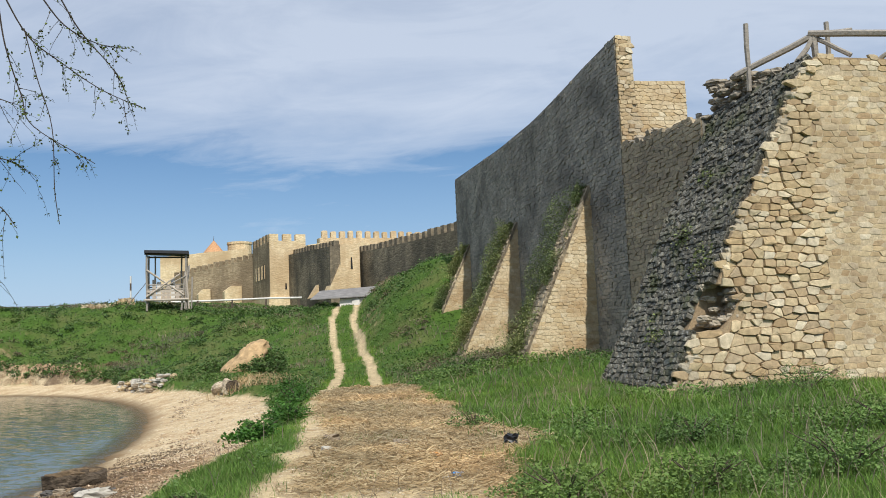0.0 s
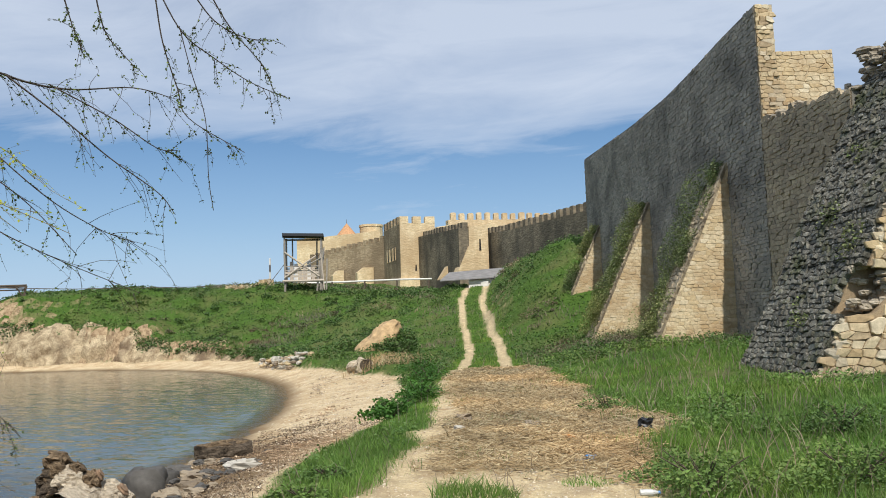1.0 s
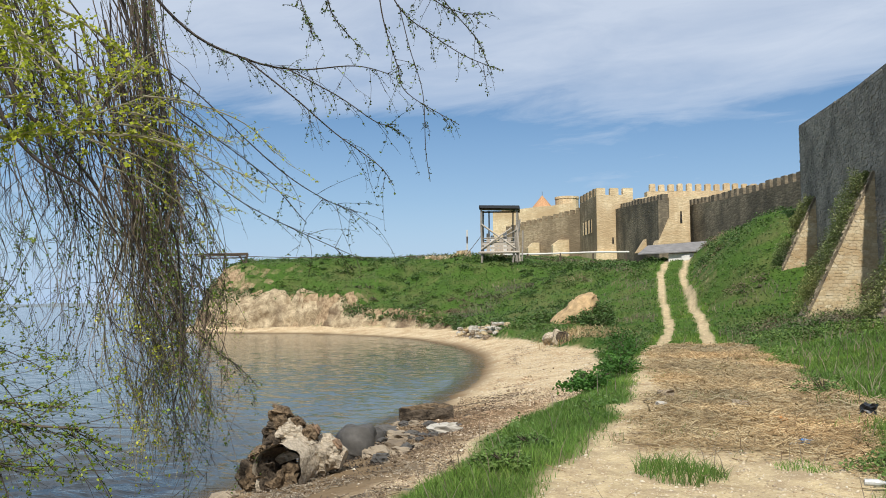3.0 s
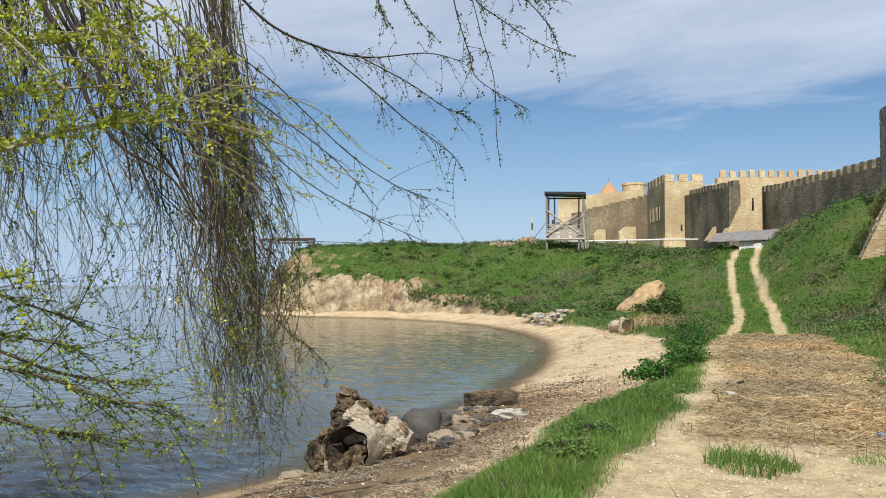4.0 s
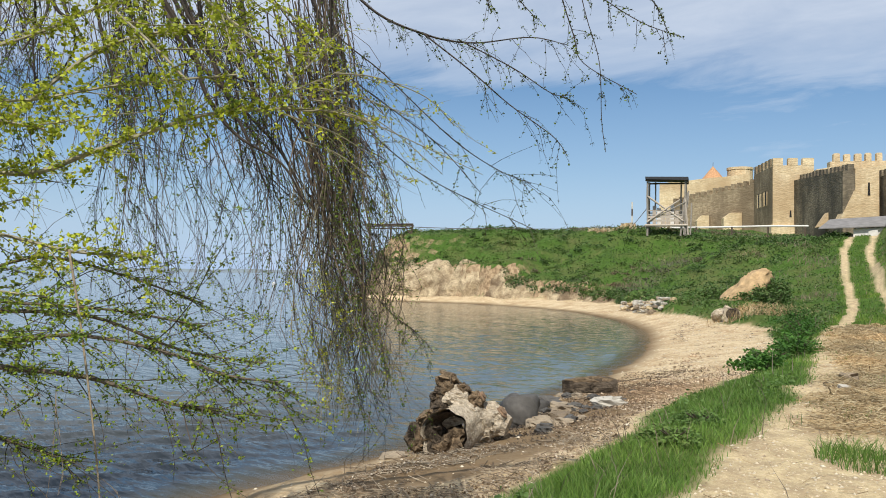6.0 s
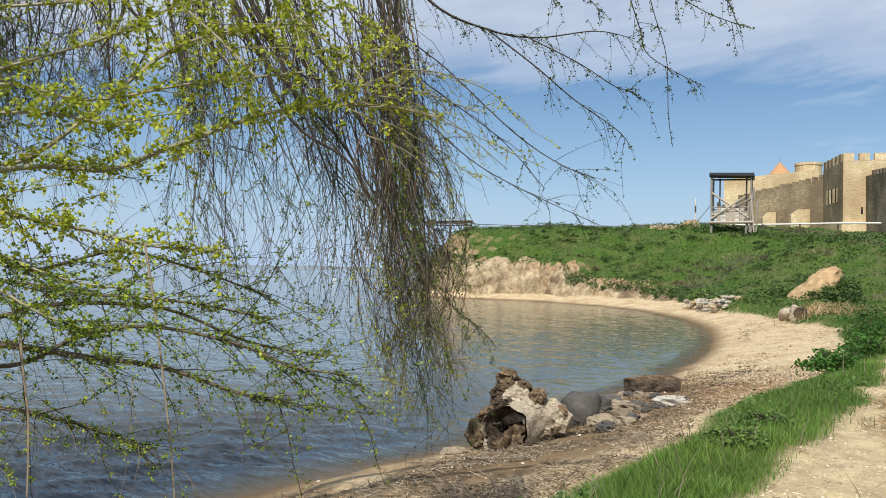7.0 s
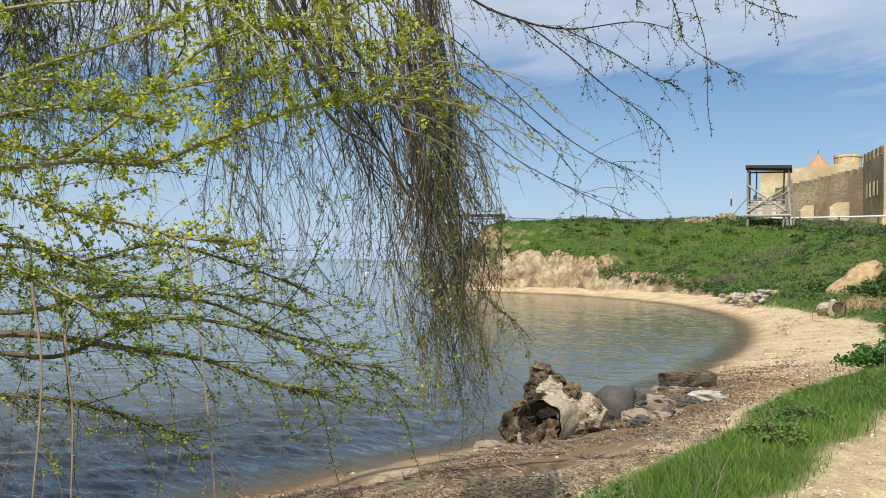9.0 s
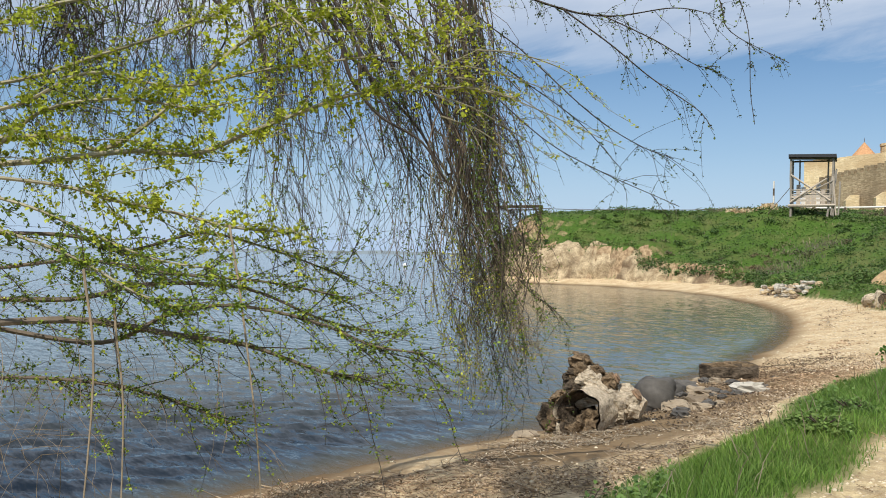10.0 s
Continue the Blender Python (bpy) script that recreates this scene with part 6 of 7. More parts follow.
beam = thing("driftwood_beam", (-8.3, 15.0, -0.8), "dark waterlogged timber beam lying on the shore", "beam")
zb = ground_z(-8.3, 15.0)
part("beam_body", gnarl(Form(), [(-8.75, 14.8, zb + 0.10), (-8.3, 15.1, zb + 0.14), (-7.85, 15.4, zb + 0.13)], [0.16, 0.19, 0.17], 14, 6.0, 0.22), drift_dark, beam)
part("split_top", gnarl(Form(), [(-8.7, 14.8, zb + 0.22), (-8.3, 15.05, zb + 0.27), (-7.9, 15.35, zb + 0.25)], [0.06, 0.09, 0.06], 10, 2.0, 0.3), drift_brown, beam)
x, y = -13.5, 37.6
zb = ground_z(x, y)
log = thing("driftwood_log", (x, y, zb), "short broken driftwood log on the sand, a dark disc for its hollow", "log")
part("body", gnarl(Form(), [(x - 0.65, y + 0.35, zb + 0.22), (x, y, zb + 0.36), (x + 0.45, y - 0.5, zb + 0.36)], [0.24, 0.32, 0.36], 16, 8.0, 0.25), drift, log)
# Solid dark disc on the log's end; its colour stands for a hollow's shade.
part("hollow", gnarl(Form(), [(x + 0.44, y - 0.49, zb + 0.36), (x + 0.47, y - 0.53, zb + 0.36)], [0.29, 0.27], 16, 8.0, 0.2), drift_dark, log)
heap = thing("rubble_heap", (-22.5, 49.0, -0.4), "heap of pale broken stones at the foot of the bank", "rubble")
for k in range(110):
    f0 = rng.random()
    q = Vector((-20.3, 45.9, 0)).lerp(Vector((-25.6, 53.6, 0)), f0) + Vector((rng.uniform(-0.8, 0.8), rng.uniform(-0.8, 0.8), 0))
    verts, faces = boulder(rng, rng.uniform(0.25, 0.55), rng.uniform(0.25, 0.45), rng.uniform(0.15, 0.3), 0.3, 4, 6)
    lift = rng.uniform(0, 0.55) * (1 - abs(f0 - 0.5))
    part("stone", Form().add([Vector(v) + Vector((q.x, q.y, max(ground_z(q.x, q.y), -0.75) + lift)) for v in verts], faces), (white_rock, pale_piece, white_rock, tan_rock)[k % 4], heap)
earth = plain("bare_ochre_earth", (0.42, 0.29, 0.15), 0.95, 0.5, 2.4, 1.0)
verts, faces = [], []
for i in range(27):
    for j in range(40):
        th, ph = math.pi * i / 26, 2 * math.pi * j / 40
        d = Vector((math.sin(th) * math.cos(ph), math.sin(th) * math.sin(ph), math.cos(th)))
        k = 1 + 0.25 * noise.noise(d * 1.5 + Vector((3, 1, 0))) + 0.14 * noise.noise(d * 3.8) + 0.08 * noise.noise(d * 9)
        verts.append((d.x * 1.5 * k, d.y * 1.1 * k, d.z * 0.95 * k + 1.05 * d.x + 0.16 * noise.noise(d * 14)))
        if i < 26:
            faces.append((i * 40 + j, (i + 1) * 40 + j, (i + 1) * 40 + (j + 1) % 40, i * 40 + (j + 1) % 40))
outcrop = whole("earth_outcrop", Form().add(verts, faces), earth, "bare ochre earth hump breaking through the weeds", "outcrop", smooth=True)
outcrop.matrix_world = Matrix.Translation((-16.6, 49.5, ground_z(-16.6, 49.5) + 0.35)) @ Matrix.Rotation(0.45, 4, "Z")

blue_film = plain("blue_plastic", (0.06, 0.22, 0.48), 0.4, 0.2)
black_film = plain("black_plastic", (0.012, 0.013, 0.015), 0.35, 0.2)
white_film = plain("white_plastic", (0.46, 0.46, 0.43), 0.4, 0.1)
orange_film = plain("orange_scrap", (0.55, 0.25, 0.07), 0.6, 0.2)


def scrap(name, x, y, sx, sy, sz, mat, label, category="litter"):
    verts, faces = boulder(rng, sx, sy, sz, 0.7, 7, 10)
    ob = whole(name, Form().add(verts, faces), mat, label, category)
    ob.matrix_world = Matrix.Translation((x, y, ground_z(x, y))) @ Matrix.Rotation(rng.uniform(0, 6), 4, "Z")


scrap("plastic_scrap", -0.86, 10.25, 0.18, 0.12, 0.08, blue_film, "crumpled blue plastic scrap on the reed litter")
scrap("bin_bag", -0.25, 12.85, 0.24, 0.22, 0.2, black_film, "crumpled black plastic bag beside the grass", "bag")
scrap("orange_scrap", -1.28, 11.8, 0.2, 0.14, 0.06, orange_film, "orange rag scrap on the reed litter")
scrap("plastic_cup", -0.98, 10.1, 0.12, 0.1, 0.06, white_film, "dirty white plastic cup on the reed litter")
scrap("path_stone", -2.99, 12.55, 0.18, 0.15, 0.1, white_rock, "small pale stone on the path", "stone")
scrap("path_stone", -3.2, 13.75, 0.32, 0.2, 0.14, tan_rock, "grey-tan stone on the path", "stone")
scrap("path_stone", -1.96, 13.2, 0.24, 0.2, 0.14, tan_rock, "grey-tan stone on the path", "stone")
scrap("bark_piece", -3.25, 13.0, 0.3, 0.12, 0.07, drift_dark, "dark piece of bark on the path", "bark")
scrap("bark_piece", -1.5, 16.4, 0.34, 0.16, 0.1, drift_dark, "dark piece of bark on the reed litter", "bark")
bottle = thing("plastic_bottle", (-0.17, 8.0, 0.03), "clear crushed plastic bottle lying on the ground", "bottle")
part("body", gnarl(Form(), [(-0.25, 7.98, 0.05), (-0.14, 8.0, 0.05)], [0.03, 0.03], 10, 1.0, 0.08), white_film, bottle)
part("neck", gnarl(Form(), [(-0.14, 8.0, 0.05), (-0.09, 8.01, 0.05)], [0.026, 0.012], 10, 1.0, 0.05), white_film, bottle)
part("cap", gnarl(Form(), [(-0.09, 8.01, 0.05), (-0.07, 8.015, 0.05)], [0.014, 0.014], 8, 1.0, 0.0), blue_film, bottle)


# ---- the weeping willow that overhangs the viewpoint ----
bark = plain("willow_bark", (0.11, 0.085, 0.06), 0.9, 0.45, 9.0, 0.8)
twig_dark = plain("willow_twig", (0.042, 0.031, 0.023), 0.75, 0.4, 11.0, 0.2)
# Browner copy of the dark twig: paints sunlit strands by colour.
twig_lit = plain("willow_lit_twig", (0.15, 0.11, 0.072), 0.75, 0.5, 7.0, 0.2)
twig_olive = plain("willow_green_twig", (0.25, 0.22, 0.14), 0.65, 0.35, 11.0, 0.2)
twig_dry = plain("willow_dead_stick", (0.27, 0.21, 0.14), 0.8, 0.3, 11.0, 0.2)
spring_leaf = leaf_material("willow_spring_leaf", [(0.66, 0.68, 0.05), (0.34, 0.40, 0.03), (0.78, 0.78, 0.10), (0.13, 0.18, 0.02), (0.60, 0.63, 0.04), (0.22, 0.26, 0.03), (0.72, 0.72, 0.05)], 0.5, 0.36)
# Duller copy of the spring leaf, with shade put into its green.
shade_leaf = leaf_material("willow_shaded_leaf", [(0.12, 0.19, 0.03), (0.18, 0.26, 0.04), (0.09, 0.14, 0.025), (0.24, 0.32, 0.05)], 0.5, 0.35)
wr = random.Random(23)


def spline(pts, steps=6):
    pts = [Vector(p) for p in pts]
    q = [pts[0] * 2 - pts[1]] + pts + [pts[-1] * 2 - pts[-2]]
    out = []
    for i in range(1, len(q) - 2):
        for k in range(steps):
            t = k / steps
            out.append(0.5 * ((2 * q[i]) + (q[i + 1] - q[i - 1]) * t + (2 * q[i - 1] - 5 * q[i] + 4 * q[i + 1] - q[i + 2]) * t * t + (3 * q[i] - q[i - 1] - 3 * q[i + 1] + q[i + 2]) * t ** 3))
    return out + [pts[-1]]


def wild(scale):
    return Vector((wr.gauss(0, scale), wr.gauss(0, scale), wr.gauss(0, scale)))


class Spray:
    """Twigs and leaf places that grow from branches."""

    def __init__(self):
        self.twigs, self.leaf_at, self.leaf_size = Form(), [], []

    def twig(self, pts, r0, r1, sides=3):
        k = len(pts) - 1
        self.twigs.tube(pts, [r0 + (r1 - r0) * i / k for i in range(k + 1)], sides)

    def leafy(self, pts, step, size, start=0.0, bunch=2):
        for i in range(int(len(pts) * start), len(pts) - 1):
            k = max(1, int((pts[i + 1] - pts[i]).length / step))
            for j in range(k):
                base = pts[i].lerp(pts[i + 1], (j + wr.random()) / k)
                for _ in range(wr.randint(1, bunch)):
                    self.leaf_at.append(base + wild(size * 0.35))
                    self.leaf_size.append(size * wr.uniform(0.6, 1.3))

    def tufts(self, pts, step, size, start=0.0, count=6):
        """Leaves in tight bunches at the buds."""
        for i in range(int(len(pts) * start), len(pts) - 1):
            k = (pts[i + 1] - pts[i]).length / step
            for j in range(int(k) + (wr.random() < k - int(k))):
                base = pts[i].lerp(pts[i + 1], wr.random()) + wild(size * 0.3)
                for _ in range(wr.randint(2, count)):
                    self.leaf_at.append(base + wild(size * 0.42))
                    self.leaf_size.append(size * wr.uniform(0.6, 1.25))

    def shoots(self, pts, count, length, droop, leaf=0.0, step=0.05, start=0.1, bunch=2, radius=0.003, fork=0.3, stray=0.45):
        for _ in range(count):
            i = wr.randint(int(len(pts) * start), len(pts) - 2)
            base, ahead = pts[i], (pts[i + 1] - pts[i]).normalized()
            way = (ahead * wr.uniform(0.3, 1.0) + wild(stray) + Vector((0, 0, -droop * wr.random()))).normalized()
            size = length * wr.uniform(0.35, 1.2)
            line, p = [base], base
            for k in range(5):
                way = (way + wild(0.13) + Vector((0, 0, -droop * 0.22))).normalized()
                p = p + way * size / 5
                line.append(p)
            self.twig(line, radius, radius * 0.35)
            if leaf and bunch > 3:
                self.tufts(line, step, leaf, 0.1, bunch)
            elif leaf:
                self.leafy(line, step, leaf, 0.0, bunch)
            if wr.random() < fork and size > 0.12:
                self.shoots(line, 1, size * 0.5, droop, leaf, step, 0.2, bunch, radius * 0.7, 0.0, stray)

    def build(self, parent, twig_mat, leaf_mat, leaf_label=""):
        tagged(part("twig_spray", self.twigs, twig_mat, parent), kind="stuff")
        if self.leaf_at:
            at = np.array([tuple(p) for p in self.leaf_at])
            tagged(part("foliage", many("foliage", leaves(at, np.array(self.leaf_size), 0.8), LEAF, leaf_mat, "", ""), None, parent, leaf_label), kind="stuff")


TX, TY = -5.7, -0.1
tz = ground_z(TX, TY)
willow = thing("weeping_willow", (TX, TY, tz), "weeping willow with hanging brown twigs and fresh yellow-green leaves", "tree")
part("trunk", gnarl(Form(), [(TX, TY, tz - 0.2), (TX + 0.05, TY + 0.05, tz + 0.9), (TX + 0.15, TY + 0.1, 1.6), (TX + 0.2, TY + 0.3, 2.7)], [0.34, 0.27, 0.24, 0.18], 14, 4.0, 0.12), bark, willow)


def limb(pts, r0, r1, mat=None, sides=6):
    line = spline(pts)
    part("limb", Form().tube(line, [r0 + (r1 - r0) * i / (len(line) - 1) for i in range(len(line))], sides), mat or bark, willow)
    return line


high = limb([(TX + 0.2, TY + 0.3, 2.6), (-5.3, 1.2, 3.9), (-4.8, 2.3, 4.5), (-4.0, 3.3, 4.6), (-3.2, 4.0, 4.4), (-2.5, 4.4, 4.1)], 0.13, 0.03)
back = limb([(TX + 0.1, TY + 0.3, 2.4), (-5.9, 1.4, 3.6), (-5.8, 2.5, 4.1), (-5.3, 3.5, 4.2), (-4.6, 4.2, 4.0)], 0.11, 0.03)
side = limb([(TX + 0.2, TY + 0.2, 2.0), (-5.0, 0.55, 2.5), (-4.7, 0.9, 2.9), (-4.4, 1.5, 3.4)], 0.07, 0.02)

# low leafy boughs reaching in over the water
boughs, shaded = Spray(), Spray()
low_lines = []
for pts, r0, shoots, leaf in (
    ([(-5.5, 0.0, 0.9), (-4.6, 0.6, 1.15), (-3.85, 0.98, 1.25), (-3.66, 1.22, 1.23), (-3.49, 1.36, 1.2), (-3.26, 1.58, 1.16), (-3.01, 1.79, 1.06), (-2.81, 1.89, 1.04)], 0.022, 42, 0.020),
    ([(-4.2, 0.85, 1.2), (-3.78, 1.18, 1.15), (-3.59, 1.38, 1.27), (-3.38, 1.57, 1.32), (-3.12, 1.81, 1.26), (-2.89, 1.95, 1.17), (-2.68, 2.05, 1.15)], 0.012, 34, 0.020),
    ([(-5.4, 0.1, 1.2), (-4.7, 0.75, 1.3), (-4.11, 1.16, 1.32), (-3.98, 1.47, 1.39), (-3.78, 1.87, 1.37), (-3.57, 2.21, 1.21), (-3.33, 2.51, 1.14)], 0.016, 34, 0.020),
    ([(-5.5, 0.1, 1.7), (-4.8, 0.7, 1.9), (-4.14, 1.08, 1.95), (-3.93, 1.36, 2.0), (-3.72, 1.56, 1.99), (-3.53, 1.71, 2.08), (-3.41, 1.92, 2.19), (-3.17, 2.08, 2.27), (-2.91, 2.39, 2.31), (-2.69, 2.6, 2.26)], 0.017, 46, 0.024),
    ([(-5.45, 0.15, 1.9), (-4.8, 0.8, 2.05), (-4.32, 1.16, 2.08), (-4.16, 1.3, 2.02), (-4.08, 1.5, 2.16), (-3.88, 1.7, 2.41), (-3.78, 1.87, 2.59), (-3.66, 2.07, 2.7), (-3.49, 2.32, 2.75)], 0.016, 46, 0.025),
    ([(-4.6, 0.75, 1.9), (-4.03, 1.07, 1.83), (-3.87, 1.24, 1.77), (-3.76, 1.49, 1.72), (-3.56, 1.66, 1.66), (-3.41, 1.91, 1.64)], 0.010, 36, 0.023),
    ([(-5.3, 0.3, 1.6), (-4.51, 1.23, 1.62), (-4.4, 1.51, 1.54), (-4.15, 1.83, 1.64), (-3.98, 2.14, 1.56), (-3.67, 2.41, 1.42)], 0.012, 34, 0.021),
    ([(-5.2, 0.4, 2.4), (-4.7, 0.9, 2.6), (-4.45, 1.2, 2.75), (-4.2, 1.6, 2.85), (-3.95, 2.0, 3.0), (-3.7, 2.5, 3.0)], 0.012, 22, 0.024),
    ([(-4.4, 1.5, 3.4), (-4.1, 2.0, 3.35), (-3.9, 2.4, 3.2), (-3.65, 2.75, 3.05), (-3.4, 3.0, 2.8)], 0.010, 18, 0.024),
    ([(-5.3, 0.3, 1.9), (-4.4, 0.8, 1.95), (-4.0, 1.0, 2.15), (-3.75, 1.25, 2.2), (-3.5, 1.5, 2.15)], 0.010, 40, 0.025),
    ([(-5.3, 0.3, 2.1), (-4.5, 0.95, 2.2), (-4.05, 1.2, 2.35), (-3.8, 1.5, 2.3), (-3.55, 1.85, 2.4), (-3.3, 2.3, 2.5)], 0.010, 40, 0.024),
    ([(-5.3, 0.2, 1.3), (-4.4, 0.9, 1.45), (-3.9, 1.15, 1.5), (-3.6, 1.4, 1.45), (-3.3, 1.7, 1.42), (-3.1, 2.0, 1.35)], 0.011, 36, 0.021),
    ([(-5.4, 0.05, 0.8), (-4.4, 0.8, 0.95), (-3.8, 1.05, 1.0), (-3.5, 1.3, 0.95), (-3.2, 1.5, 0.85)], 0.012, 30, 0.019),
    ([(-3.63, 1.58, 2.98), (-3.48, 1.64, 2.84), (-3.34, 1.70, 2.66), (-3.18, 1.77, 2.51), (-3.02, 1.83, 2.35)], 0.007, 12, 0.021),
    ([(-3.45, 1.90, 3.06), (-3.30, 1.95, 2.90), (-3.13, 2.02, 2.73), (-2.94, 2.11, 2.56), (-2.75, 2.18, 2.36)], 0.007, 12, 0.021),
    ([(-5.2, 0.45, 2.3), (-4.6, 1.0, 2.35), (-4.3, 1.35, 2.5), (-4.1, 1.75, 2.7), (-3.95, 2.1, 2.95)], 0.012, 22, 0.023),
):
    low = pts[2][2] < 1.6
    line = limb(pts, r0, 0.004 if low else 0.006, bark if low else twig_olive, 6)
    spray = shaded if low else boughs
    if low:
        low_lines.append(line)
        spray.shoots(line, int(shoots * 0.8), 0.42, 0.10, leaf * 0.8, 0.045, 0.15, 6, 0.0022, 0.7, 0.34)
        spray.shoots(line, 7, 0.7, 0.05, leaf * 0.8, 0.045, 0.2, 7, 0.0032, 0.9, 0.3)
        boughs.tufts(line, 0.09, leaf * 0.9, 0.2, 8)
        shaded.tufts(line, 0.05, leaf * 0.9, 0.2, 9)
        spray.tufts(line, 0.05, leaf * 0.85, 0.2, 9)
    else:
        spray.shoots(line, int(shoots * 0.6), 0.26, 0.05, leaf, 0.03, 0.15, 10, 0.0022, 0.7)
        spray.shoots(line, 7, 0.62, 0.04, leaf, 0.04, 0.2, 9, 0.0034, 0.9)
        spray.tufts(line, 0.032, leaf * 1.08, 0.2, 9)
        shaded.shoots(line, int(shoots * 0.3), 0.4, 0.35, leaf * 0.8, 0.035, 0.15, 2, 0.0024, 0.7)
for pts in ([(-4.6, 0.2, 1.75), (-3.9, 0.5, 1.7), (-3.42, 0.74, 1.59), (-3.26, 0.91, 1.5), (-3.11, 1.03, 1.4), (-2.99, 1.16, 1.34)], [(-4.7, 0.3, 1.85), (-4.0, 0.55, 1.8), (-3.61, 0.79, 1.72), (-3.45, 0.98, 1.62), (-3.27, 1.16, 1.52), (-3.08, 1.33, 1.48)]):
    line = limb(pts, 0.009, 0.003, twig_olive, 6)
    boughs.tufts(line, 0.035, 0.02, 0.3, 10)
    shaded.shoots(line, 20, 0.3, 0.05, 0.019, 0.03, 0.35, 9, 0.0026, 0.7)
for pts in (
    [(-2.78, 2.30, 2.32), (-2.76, 2.46, 2.32), (-2.69, 2.67, 2.25), (-2.56, 2.92, 2.05)],
    [(-2.81, 2.26, 2.27), (-2.76, 2.47, 2.29), (-2.61, 2.74, 2.19), (-2.41, 3.03, 2.05)],
    [(-2.75, 2.33, 2.37), (-2.72, 2.57, 2.36), (-2.66, 2.83, 2.31)],
    [(-2.85, 2.21, 2.25), (-2.79, 2.43, 2.20), (-2.72, 2.64, 2.10), (-2.65, 2.83, 1.99)],
    [(-2.72, 2.36, 2.44), (-2.66, 2.56, 2.45), (-2.56, 2.79, 2.39), (-2.52, 2.95, 2.28)],
    [(-2.82, 2.25, 2.15), (-2.77, 2.45, 2.10), (-2.72, 2.64, 1.98), (-2.71, 2.78, 1.86)],
    [(-2.90, 2.16, 2.31), (-2.86, 2.43, 2.45), (-2.85, 2.66, 2.57)],
    [(-2.90, 2.16, 2.30), (-2.89, 2.39, 2.52), (-2.92, 2.58, 2.70)],
):
    line = limb(pts, 0.004, 0.0014, twig_olive, 5)
    boughs.shoots(line, 9, 0.26, 0.25, 0.014, 0.06, 0.1, 2, 0.0016, 0.7, 0.25)
    boughs.tufts(line, 0.10, 0.014, 0.2, 5)
boughs.build(willow, twig_olive, spring_leaf, "fresh yellow-green spring leaves")
# Mostly darker greens put the low boughs' shade into the leaf colour.
low_leaf = leaf_material("willow_low_shaded_leaf", [(0.12, 0.19, 0.025), (0.24, 0.33, 0.035), (0.06, 0.10, 0.018), (0.42, 0.49, 0.05), (0.09, 0.14, 0.022)], 0.5, 0.3)
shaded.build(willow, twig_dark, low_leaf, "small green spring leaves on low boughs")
bare = Spray()
for low in ([(-4.6, 0.6, 1.15), (-3.85, 0.98, 1.25), (-3.4, 1.4, 1.15), (-3.0, 1.8, 1.0)], [(-4.4, 0.8, 0.95), (-3.8, 1.05, 1.0), (-3.4, 1.35, 0.9), (-3.1, 1.6, 0.8)], [(-4.4, 0.7, 0.7), (-3.8, 0.95, 0.7), (-3.4, 1.15, 0.6)], [(-4.7, 0.75, 1.3), (-4.0, 1.3, 1.35), (-3.5, 2.2, 1.15)]):
    bare.shoots(spline(low, 5), 20, 0.5, 0.45, 0.0, 0.05, 0.05, 1, 0.0018, 0.9)
bare.build(willow, twig_lit, shade_leaf)
for pts in ([(-3.3, 1.51, 1.66), (-3.23, 1.53, 1.35), (-3.15, 1.56, 0.86), (-3.14, 1.59, 0.5)], [(-3.31, 1.04, 1.34), (-3.30, 1.05, 1.2), (-3.28, 1.07, 0.95), (-3.29, 1.07, 0.4)], [(-3.16, 0.87, 1.48), (-3.13, 0.9, 1.11), (-3.15, 0.86, 0.4)]):
    line = spline(pts, 4)
    part("hanging_stick", Form().tube(line, [0.0055 - 0.003 * i / len(line) for i in range(len(line))], 5), twig_dry, willow)

